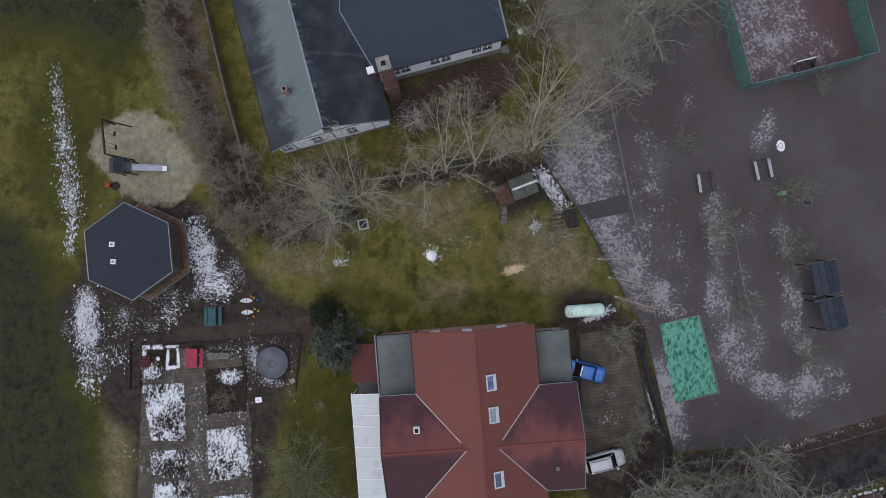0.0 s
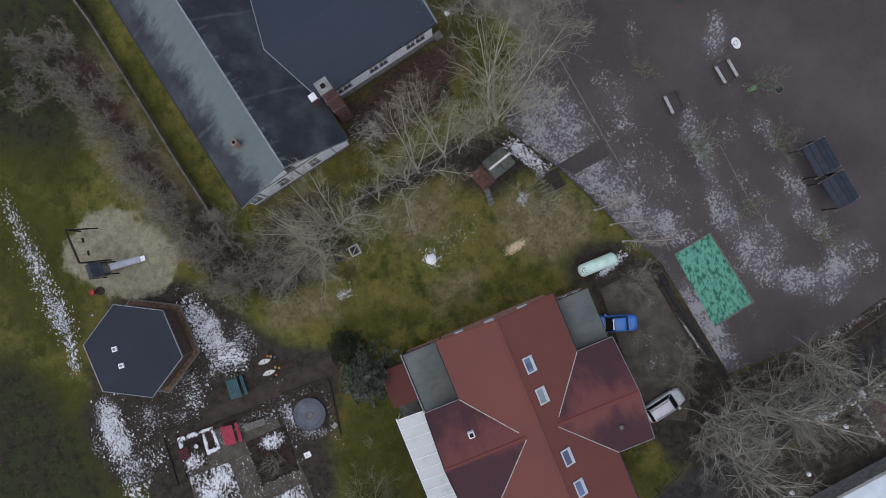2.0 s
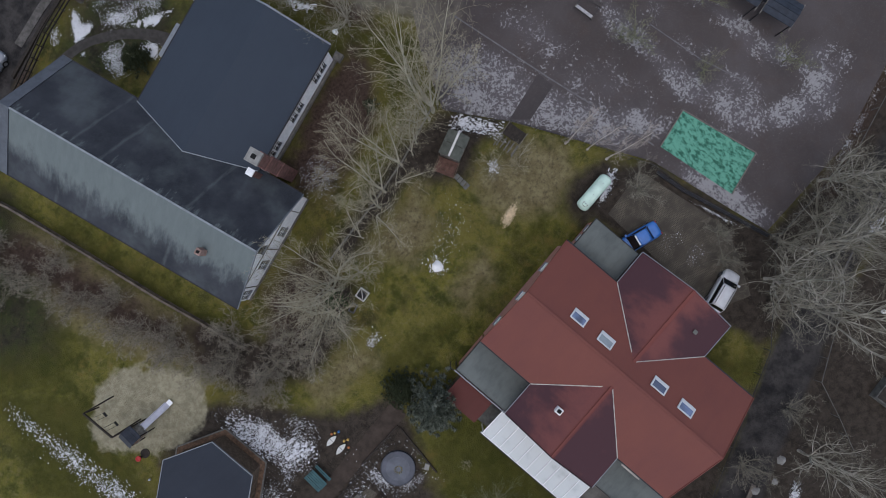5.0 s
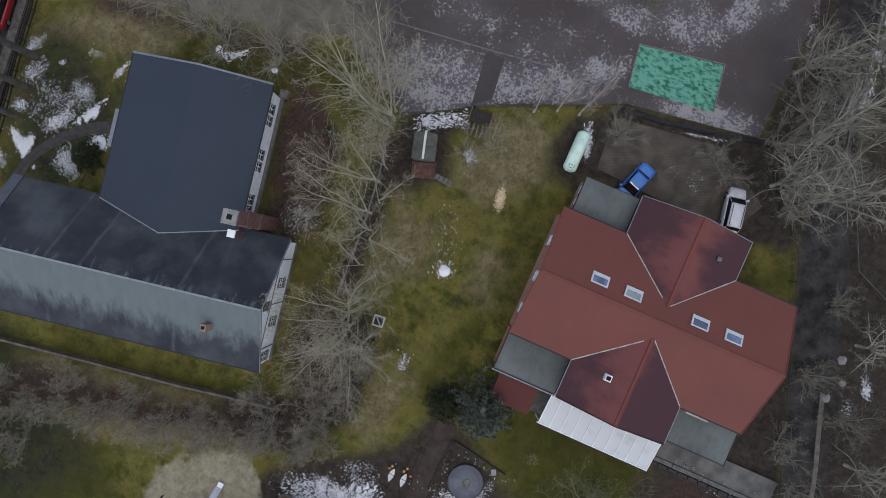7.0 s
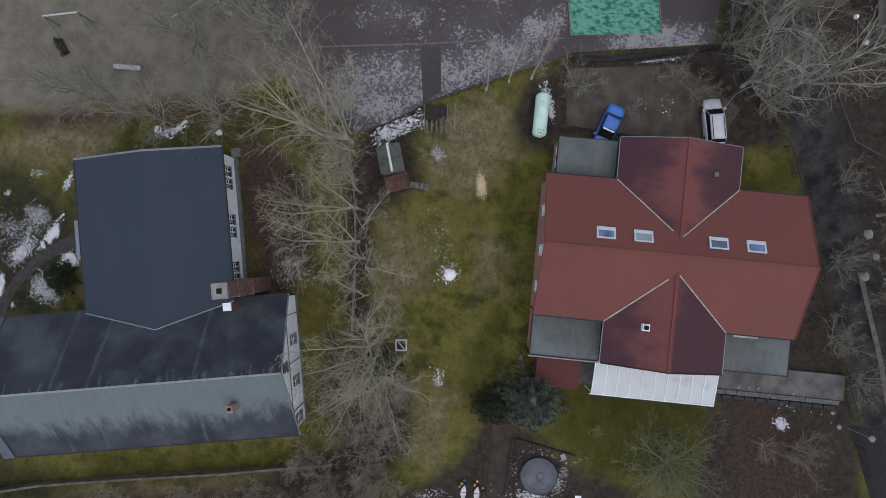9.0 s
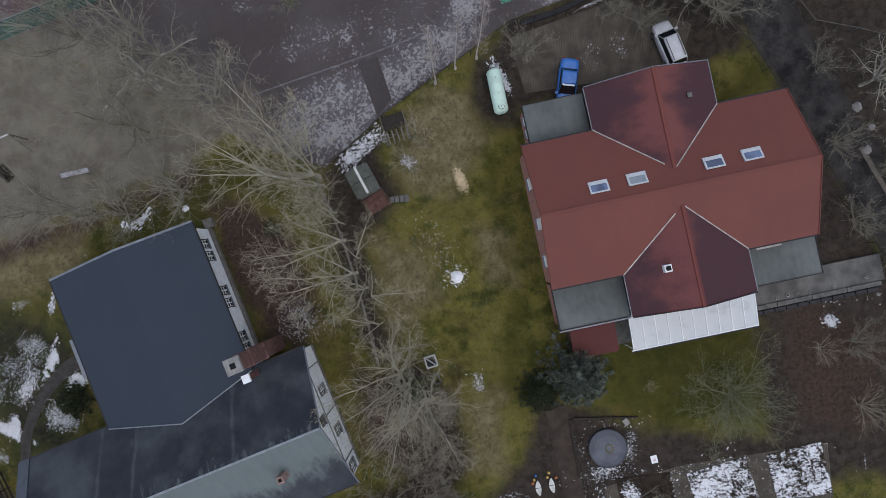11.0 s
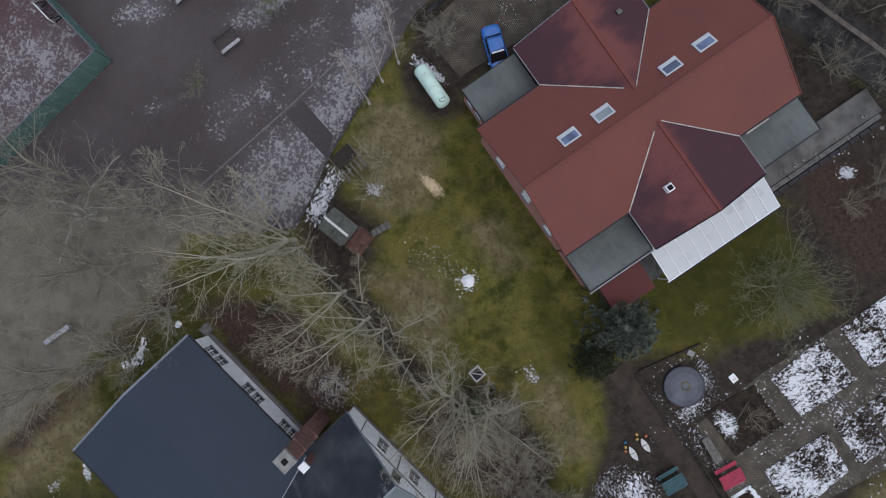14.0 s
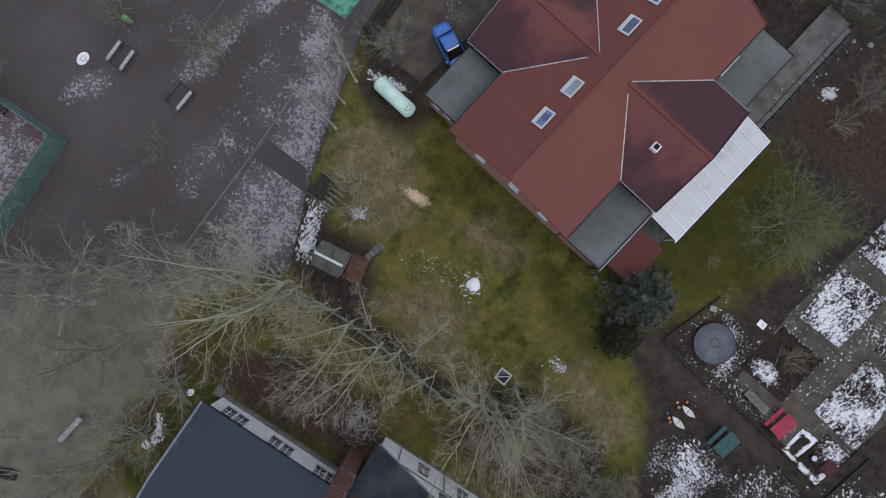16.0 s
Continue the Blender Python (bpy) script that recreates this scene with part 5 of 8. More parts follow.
def loft(sections, close=True):
    """Skins rings of equal length, capped at both ends."""
    n = len(sections[0])
    vs = [p for s in sections for p in s]
    fs = [(j * n + i, j * n + (i + 1) % n, (j + 1) * n + (i + 1) % n, (j + 1) * n + i) for j in range(len(sections) - 1) for i in range(n)]
    if close:
        fs += [tuple(range(n - 1, -1, -1)), tuple(range((len(sections) - 1) * n, len(sections) * n))]
    return vs, fs


def build_car(name, m, paint, label, L=4.3, Wd=1.78, H=1.48, hatch=True, rack=False, strip=False):
    """x points ahead; the rear is at -L/2."""
    c = thing(name, m, label, "car")
    hl, w = L / 2, Wd / 2
    prof = [(-1.0, 0.78, 0.46, 0.80), (-0.97, 0.88, 0.34, 0.92), (-0.80, 0.97, 0.24, 0.98), (-0.35, 1.0, 0.22, 0.97), (0.25, 1.0, 0.22, 0.95), (0.50, 0.985, 0.22, 0.93), (0.80, 0.93, 0.25, 0.84), (0.92, 0.84, 0.32, 0.76), (0.98, 0.68, 0.38, 0.68), (1.0, 0.50, 0.44, 0.60)]
    secs = []
    for x, ww, z0, z1 in prof:
        a, zz = w * ww, z1 * H / 1.48
        secs.append([(x * hl, -a * 0.9, z0), (x * hl, -a, z0 + 0.14), (x * hl, -a, zz - 0.16), (x * hl, -a * 0.9, zz - 0.02), (x * hl, -a * 0.45, zz + 0.02), (x * hl, a * 0.45, zz + 0.02), (x * hl, a * 0.9, zz - 0.02), (x * hl, a, zz - 0.16), (x * hl, a, z0 + 0.14), (x * hl, a * 0.9, z0)])
    body = part("body", loft(secs), paint, c, smooth=True)
    rear = -0.93 if hatch else -0.62
    belt = 0.93 * H / 1.48

    def ringat(x, ww, z):
        return [(x * hl, -w * ww, z), (x * hl, w * ww, z)]

    # glasshouse: a dark lower band, and the painted roof above it
    r0, r1, r2, r3 = (rear, rear + 0.14, 0.24, 0.56) if hatch else (rear, rear + 0.22, 0.14, 0.52)
    lowz, topz = belt - 0.06, H - 0.05
    lo = [(r0 * hl, -w * 0.88, lowz), (r3 * hl, -w * 0.90, lowz), (r3 * hl, w * 0.90, lowz), (r0 * hl, w * 0.88, lowz)]
    hi = [(r1 * hl, -w * 0.74, topz), (r2 * hl, -w * 0.76, topz), (r2 * hl, w * 0.76, topz), (r1 * hl, w * 0.74, topz)]
    mid = [((a[0] * 0.45 + b[0] * 0.55), (a[1] * 0.45 + b[1] * 0.55) * 1.04, a[2] * 0.45 + b[2] * 0.55) for a, b in zip(lo, hi)]
    part("glasshouse", loft([lo, mid, hi]), M_GLASS, c, "dark tinted windows")
    xs = [r1 - 0.015, r1 + 0.08, (r1 + r2) / 2, r2 - 0.08, r2 + 0.015]
    zs = [0.0, 0.035, 0.05, 0.04, 0.0]
    secs = [[(x * hl, -w * (0.80 if 0 < i < 4 else 0.75), topz - 0.02 + z * 0.3), (x * hl, -w * 0.70, topz + 0.02 + z), (x * hl, 0, topz + 0.03 + z), (x * hl, w * 0.70, topz + 0.02 + z), (x * hl, w * (0.80 if 0 < i < 4 else 0.75), topz - 0.02 + z * 0.3), (x * hl, 0, topz - 0.015)] for i, (x, z) in enumerate(zip(xs, zs))]
    part("roof", loft(secs), paint, c, smooth=True)
    for s in (-1, 1):
        for a, b in ((lo[1], hi[1]), (lo[0], hi[0])):
            part("pillar", bar((a[0], a[1] * -s, a[2]), (b[0], b[1] * -s, b[2] + 0.0), 0.035, 0.03), paint, c)
        part("mirror", box(r3 * hl - 0.22, r3 * hl - 0.04, *sorted((s * w * 0.95, s * (w + 0.17))), belt - 0.02, belt + 0.12), paint, c)
        part("headlight", box(hl * 0.86, hl * 0.955, *sorted((s * w * 0.55, s * w * 0.84)), 0.60, 0.70), M_LAMP, c)
        part("tail_light", box(-hl * 0.995, -hl * 0.955, *sorted((s * w * 0.62, s * w * 0.86)), 0.66, 0.88), M_LAMP_RED, c)
        for x in (-0.60, 0.62):
            t = part("wheel", tube((x * hl, s * (w - 0.22), 0.31), (x * hl, s * (w - 0.01), 0.31), 0.31, 0.31, 20), M_TYRE, c)
            part("rim", tube((x * hl, s * (w - 0.03), 0.31), (x * hl, s * (w + 0.004), 0.31), 0.19, 0.19, 14), M_RIM, t)
        if rack:
            part("roof_rail", bar((r1 * hl + 0.1, s * w * 0.60, topz + 0.11), (r2 * hl - 0.1, s * w * 0.60, topz + 0.11), 0.04), M_TRIM_DARK, c)
    if strip:
        part("sun_strip", box(r2 * hl - 0.02, r2 * hl + 0.12, -w * 0.62, w * 0.62, topz + 0.0, topz + 0.035), M_WHITE, c, "white strip over the windscreen")
    part("bumper", box(hl * 0.955, hl * 1.005, -w * 0.6, w * 0.6, 0.36, 0.5), paint, c)
    part("number_plate", box(-hl * 1.008, -hl * 0.998, -0.26, 0.26, 0.62, 0.73), M_WHITE, c)
    part("wiper", bar((r3 * hl - 0.02, -0.4, belt + 0.02), (r3 * hl - 0.06, 0.35, belt + 0.03), 0.025), M_TYRE, c)
    return c


build_car("compact_car", pose(13.2, -10.88, 0.025, 0, 0, 168), M_BLUE, "bright blue compact car parked beside the house", 4.2, 1.62, 1.4, False, strip=True)
build_car("estate_car", pose(15.6, -19.65, 0.025, 0, 0, 17), M_SILVER, "silver compact estate car dusted with snow beside the house", 4.05, 1.66, 1.5, True, rack=True)
build_car("saloon_car", pose(-21.0, 42.8, 0.01, 0, 0, 13), plain("pewter_car_paint", (0.27, 0.28, 0.31), 0.3, 0.3, 0.10, spec=0.6), "dull silver car parked on the north lane", 4.3, 1.76, 1.48)
build_car("dark_car", pose(-6.9, 47.1, 0.01, 0, 0, 13), M_NAVY, "dark blue car parked on the north lane", 4.3, 1.76, 1.48)
build_car("red_car", pose(-1.9, 47.9, 0.01, 0, 0, 14), M_RED_CAR, "red car parked on the north lane", 4.2, 1.74, 1.48)


# ---- gas tank ----


def build_tank():
    t = thing("gas_tank", pose(13.05, -4.93, 0, 0, 0, 6.6), "pale green steel gas tank lying on concrete feet", "gas tank")
    n, r, hl = 24, 0.62, 1.95
    xs = [-hl, -hl + 0.05, -hl + 0.16, -hl + 0.34, hl - 0.34, hl - 0.16, hl - 0.05, hl]
    rs = [0.12, 0.33, 0.50, r, r, 0.50, 0.33, 0.12]
    secs = [[(x, q * math.cos(2 * math.pi * i / n), 0.92 + q * math.sin(2 * math.pi * i / n)) for i in range(n)] for x, q in zip(xs, rs)]
    part("shell", loft(secs), M_TANK, t, smooth=True)
    for x in (-1.2, 1.2):
        part("foot", box(x - 0.15, x + 0.15, -0.45, 0.45, 0.0, 0.42), M_CONC, t)
    d = part("dome", join(prism(ring(0.2, 16, -1.45, 0), 1.50, 1.62)), M_TANK, t)
    part("valve", prism(ring(0.06, 10, -1.45, 0), 1.624, 1.70), M_TRIM, d)
    for x in (-0.3, 1.0):
        part("lifting_eye", box(x - 0.05, x + 0.05, -0.015, 0.015, 1.53, 1.62), M_TRIM, t)
    part("rust_band", prism(ring(0.26, 16, -1.45, 0), 1.47, 1.505), M_WOOD_RED, t)


build_tank()


# ---- playground ----


def build_play():
    s = thing("swing_frame", pose(0, 0, 0), "dark timber swing frame standing in the sand", "swing")
    a, b, z = (-35.1, 12.0), (-34.6, 8.6), 2.3
    part("beam", bar((a[0], a[1], z), (b[0], b[1], z), 0.14), M_WOOD_DARK, s)
    for p in (a, b):
        for dx in (-0.15, 1.6):
            part("leg", bar((p[0] + dx, p[1] - 0.1 * dx, 0), (p[0], p[1], z), 0.12), M_WOOD_DARK, s)
    for f in (0.3, 0.7):
        x, y = a[0] + (b[0] - a[0]) * f, a[1] + (b[1] - a[1]) * f
        part("rope", join(bar((x, y - 0.2, 0.5), (x, y - 0.2, z), 0.025), bar((x, y + 0.2, 0.5), (x, y + 0.2, z), 0.025)), M_TRIM_DARK, s)
        part("swing_seat", box(x - 0.1, x + 0.1, y - 0.24, y + 0.24, 0.44, 0.5), M_TYRE, s)
    t = thing("play_tower", pose(-33.3, 7.5, 0, 0, 0, 3), "small timber play tower with a dark pitched roof and steel slide", "play tower")
    for x in (-0.65, 0.65):
        for y in (-0.6, 0.6):
            part("post", bar((x, y, 0), (x, y, 2.3), 0.1), M_WOOD_DARK, t)
    part("platform", box(-0.75, 0.75, -0.7, 0.7, 1.2, 1.28), M_WOOD_GREY, t)
    for sg in (-1, 1):
        for i in range(3):
            x0, x1 = sg * i * 0.25, sg * (i * 0.25 + 0.24)
            z0, z1 = 2.95 - i * 0.19, 2.95 - (i + 1) * 0.18
            q = [(x0, -0.74, z0), (x1, -0.74, z1), (x1, 0.74, z1), (x0, 0.74, z0)]
            part("roof_board", sheet(q if sg > 0 else q[::-1], 0.05), M_TARP, t)
    for y in (-0.62, 0.62):
        part("side_panel", box(-0.6, 0.6, y - 0.03, y + 0.03, 1.3, 1.9), M_WOOD, t)
    sl = part("slide", sheet([(0.75, -0.26, 1.25), (3.3, -0.26, 0.25), (3.3, 0.26, 0.25), (0.75, 0.26, 1.25)], 0.04), M_STEEL, t, "dull steel slide chute")
    for y in (-0.29, 0.29):
        part("slide_rim", bar((0.75, y, 1.36), (3.3, y, 0.36), 0.05, 0.18), M_STEEL, sl)
    part("run_out", box(3.3, 3.75, -0.26, 0.26, 0.2, 0.25), M_SNOW, sl)
    part("ladder", join(*[bar((-1.3 + 0.15 * i, -0.4, 0.25 * i + 0.15), (-1.3 + 0.15 * i, 0.4, 0.25 * i + 0.15), 0.06) for i in range(5)]), M_WOOD, t)
    r = thing("spring_rider", pose(-35.4, 5.75, 0), "small spring rider with a round red seat", "spring rider")
    part("spring", tube((0, 0, 0), (0, 0, 0.45), 0.12, 0.1, 10), M_TRIM_DARK, r)
    part("seat", prism(ring(0.26, 14), 0.45, 0.55), M_LAMP_RED, r)
    part("base", prism(ring(0.45, 16, 0.5, 0), 0.0, 0.06), M_WOOD_DARK, r)
    b = thing("toy_ball", pose(-36.2, 3.6, 0.13), "small pale blue ball lying in the grass", "ball")
    part("shell", ball((0, 0, 0), 0.13), M_STEEL, b, smooth=True)


build_play()


def build_picnic(name, m, material, label):
    t = thing(name, m, label, "picnic table")
    for i in range(4):
        y = -0.40 + i * 0.2
        part("table_board", box(-0.95, 0.95, y, y + 0.185, 0.70, 0.75), material, t)
    for s in (-1, 1):
        for i in range(2):
            y = s * 0.72 + i * 0.17 - 0.085
            part("seat_board", box(-0.95, 0.95, y - 0.07, y + 0.085, 0.42, 0.46), material, t)
        part("leg_frame", join(bar((s * 0.7, -0.75, 0.0), (s * 0.7, -0.3, 0.7), 0.07), bar((s * 0.7, 0.75, 0.0), (s * 0.7, 0.3, 0.7), 0.07), bar((s * 0.7, -0.85, 0.39), (s * 0.7, 0.85, 0.39), 0.07)), M_WOOD_DARK, t)


build_picnic("picnic_table", pose(-24.05, -7.1, 0.0, 0, 0, 93), M_BENCH_GREEN, "petrol-green picnic table with two benches on bare soil")
build_picnic("picnic_table", pose(-25.75, -11.35, 0.03, 0, 0, 91), M_BENCH_RED, "crimson picnic table with benches on the pavers")


def build_bench(m, label, boards=3, snow=True, length=1.9):
    b = thing("bench", m, label, "bench")
    for i in range(boards):
        part("slat", box(-length / 2, length / 2, -0.24 + i * 0.165, -0.24 + i * 0.165 + 0.14, 0.42, 0.46), M_WOOD_GREY, b)
    for x in (-length / 2 + 0.2, length / 2 - 0.2):
        part("leg", box(x - 0.05, x + 0.05, -0.2, 0.2, 0.0, 0.42), M_CONC, b)
    if snow:
        part("snow_cover", box(-length / 2 + 0.05, length / 2 - 0.1, -0.2, 0.2, 0.464, 0.5), M_FROST, b, "thin crust of old snow")


M_YARD_WOOD = plain("dull_yard_boards", (0.062, 0.054, 0.052), 0.85, 0, 0.4, 4.0)
M_FROST = plain("grey_old_snow", (0.36, 0.355, 0.37), 0.9, 0, 0.3, 4.0)
build_bench(pose(-23.3, -11.15, 0.03, 0, 0, 4), "weathered grey plank bench on the pavers", 4, False, 2.2)


def build_bench_pair(m, label, seats):
    """Facing benches in one steel frame, their boards under old snow."""
    t = thing("yard_bench", m, label, "bench")
    for x in (-0.95, 0.95):
        part("end_frame", bar((x, -0.95, 0.36), (x, 0.95, 0.36), 0.05), M_TRIM_DARK, t)
        for y in (-0.7, 0.7):
            part("leg", bar((x, y, 0.0), (x, y, 0.36), 0.06), M_TRIM_DARK, t)
    for s in (-1, 1):
        sb = part("bench_board", box(-0.98, 0.98, s * 0.68 - 0.16, s * 0.68 + 0.16, 0.39, 0.44), M_WOOD_GREY if s in seats else M_YARD_WOOD, t)
        if s in seats:
            part("snow_cover", box(-0.86, 0.9, s * 0.68 - 0.14, s * 0.68 + 0.13, 0.444, 0.48), M_FROST, sb, "thin crust of old snow")


build_bench_pair(pose(30.25, 9.7, 0.05, 0, 0, -76), "two facing yard benches dusted with old snow", (-1, 1))
build_bench_pair(pose(24.7, 8.2, 0.05, 0, 0, -80), "pair of yard benches, one dusted with snow", (-1,))


def build_hoop():
    h = thing("basketball_hoop", pose(30.9, 11.75, 0.05, 0, 0, 14), "free-standing basketball hoop with a small white oval backboard", "basketball hoop")
    part("post", tube((0, 0, 0), (0, 0, 1.45), 0.07, 0.06, 10), M_TRIM, h)
    part("arm", bar((0, 0, 1.4), (0.35, 0, 1.5), 0.08), M_TRIM, h)
    pts = [(0.56 * math.cos(a), 0.36 * math.sin(a)) for a in [math.pi * k / 8 for k in range(16)]]
    vs = [(0.25 + v * 0.6 - d * 0.8, u, 1.62 + v * 0.8 + d * 0.6) for d in (0, 0.05) for u, v in pts]
    n = len(pts)
    part("backboard", (vs, [tuple(range(n - 1, -1, -1)), tuple(range(n, 2 * n))] + [(i, (i + 1) % n, n + (i + 1) % n, n + i) for i in range(n)]), M_WHITE, h)
    mark = [(0.25 + v * 0.6 - 0.046, u, 1.62 + v * 0.8 + 0.034) for u, v in ((-0.2, -0.16), (0.2, -0.16), (0.2, 0.14), (-0.2, 0.14))]
    for p, q in zip(mark, mark[1:] + mark[:1]):
        part("board_line", bar(p, q, 0.03, 0.012), M_TRIM_DARK, h)
    part("rim", join(*[bar((0.72 + 0.23 * math.cos(a), 0.23 * math.sin(a), 1.5), (0.72 + 0.23 * math.cos(a + 0.45), 0.23 * math.sin(a + 0.45), 1.5), 0.03) for a in [0.4488 * i for i in range(14)]]), M_LAMP_RED, h)


build_hoop()


def build_shelter(m, w, d, label):
    s = thing("bike_shelter", m, label, "shelter")
    for x in (-w / 2 + 0.15, w / 2 - 0.15):
        for y in (-d / 2 + 0.12, d / 2 - 0.12):
            part("post", bar((x, y, 0), (x, y, 2.15), 0.1), M_TRIM_DARK, s)
    n = 4
    for i in range(n):
        a, b = -w / 2 + i * w / n, -w / 2 + (i + 1) * w / n - 0.03
        za, zb = (2.5 - abs(a) * 0.18, 2.5 - abs(b) * 0.18)
        part("roof_panel", sheet([(a, -d / 2, za), (b, -d / 2, zb), (b, d / 2, zb), (a, d / 2, za)], 0.05), M_SHELTER, s)
    for y in (-d / 2, d / 2):
        part("beam", bar((-w / 2 - 0.3, y, 2.18), (w / 2 + 0.1, y, 2.25), 0.1), M_WOOD_GREY, s)
    part("back_panel", box(w / 2 - 0.12, w / 2 - 0.08, -d / 2 + 0.1, d / 2 - 0.1, 0.2, 2.0), M_SHELTER, s)


build_shelter(pose(35.35, -0.75, 0.05, 0, 0, 13), 2.35, 3.1, "open bicycle shelter with a dark ribbed roof")
build_shelter(pose(36.2, -4.15, 0.05, 0, 0, 15), 2.3, 3.0, "second open bicycle shelter with a dark ribbed roof")


def build_bin(m, material, label):
    b = thing("litter_bin", m, label, "bin")
    part("drum", tube((0, 0, 0), (0, 0, 0.8), 0.2, 0.24, 14), material, b)
    part("hood", tube((0, 0, 0.81), (0, 0, 0.95), 0.25, 0.14, 14), material, b)


M_BIN = plain("light_green_plastic", (0.16, 0.36, 0.17), 0.5, 0, 0.15)
build_bin(pose(32.1, 7.4, 0.05), M_BIN, "pale green litter bin on the yard")


# ---- courts ----
tagged(part("sport_court", prism([(20.75, -6.05), (22.57, -13.83), (26.82, -12.57), (24.6, -4.99)], 0.0, 0.075), M_GREEN_MAT), "small green rubber court with trodden snow marks", "sports court", kind="structure")


def court_frame():
    c = [(20.75, -6.05), (22.57, -13.83), (26.82, -12.57), (24.6, -4.99)]
    f = thing("court_edging", pose(0, 0, 0), "low pale timber edging round the green court", "edging", kind="structure")
    for i in (1, 2, 3):
        a, b = c[i], c[(i + 1) % 4]
        part("edging_board", bar((a[0], a[1], 0.1), (b[0], b[1], 0.1), 0.1, 0.14), M_WOOD_GREY, f)


court_frame()


def build_pitch():
    m = pose(27.9, 17.5, 0, 0, 0, 16.2)
    L, D, H = 12.3, 26.0, 2.3
    lay("pitch_pavement", local(m, [(0, 0), (L, 0), (L, D), (0, D)]), 0.085, M_PITCH, "dull red sports pitch half covered with frost", "sports pitch", step=0.6)
    f = thing("pitch_fence", m, "tall teal mesh screen fence round the sports pitch", "fence")
    runs = [((0, 0), (L, 0), 7), ((0, 0), (0, D), 13), ((L, 0), (L, D), 13)]
    for (ax, ay), (bx, by), n in runs:
        for i in range(n + 1):
            t = i / n
            x, y = ax + (bx - ax) * t, ay + (by - ay) * t
            part("post", tube((x, y, 0.05), (x, y, H + 0.05), 0.035, 0.035, 8), M_TRIM, f)
        for i in range(n):
            p, q = i / n, (i + 1) / n
            g = 0.02 / math.hypot(bx - ax, by - ay)
            u = [(ax + (bx - ax) * s, ay + (by - ay) * s) for s in (p + g, q - g)]
            part("mesh_panel", bar((*u[0], 0.1 + H / 2), (*u[1], 0.1 + H / 2), 0.025, H - 0.12), M_NET, f, "teal woven screen")
        part("top_rail", bar((ax, ay, H + 0.06), (bx, by, H + 0.06), 0.05), M_TRIM, f)
    g = thing("small_goal", m @ pose(6.6, 0.55, 0.085), "small white-framed goal at the pitch end", "goal")
    for x in (-0.9, 0.9):
        part("upright", bar((x, 0.75, 0), (x, 0.75, 0.8), 0.08), M_WHITE, g)
        part("side_bar", bar((x, -0.2, 0.05), (x, 0.75, 0.05), 0.09), M_TRIM_DARK, g)
        part("stay", bar((x, -0.2, 0.05), (x, 0.75, 0.8), 0.06), M_TRIM_DARK, g)
    part("crossbar", bar((-0.94, 0.75, 0.8), (0.94, 0.75, 0.8), 0.09), M_WHITE, g)
    part("ground_bar", bar((-0.9, -0.2, 0.05), (0.9, -0.2, 0.05), 0.1), M_WHITE_GOAL, g)
    part("net", sheet([(-0.85, -0.15, 0.12), (0.85, -0.15, 0.12), (0.85, 0.70, 0.78), (-0.85, 0.70, 0.78)], 0.01), M_WIRE_NET, g, "sagging dark net")


M_WHITE_GOAL = plain("chipped_white_paint", (0.45, 0.45, 0.46), 0.6, 0, 0.3)
M_WIRE_NET = plain("dark_net", (0.03, 0.03, 0.032), 0.8)
M_WIRE_NET.node_tree.nodes["Principled BSDF"].inputs["Alpha"].default_value = 0.22
build_pitch()


# ---- garden ----


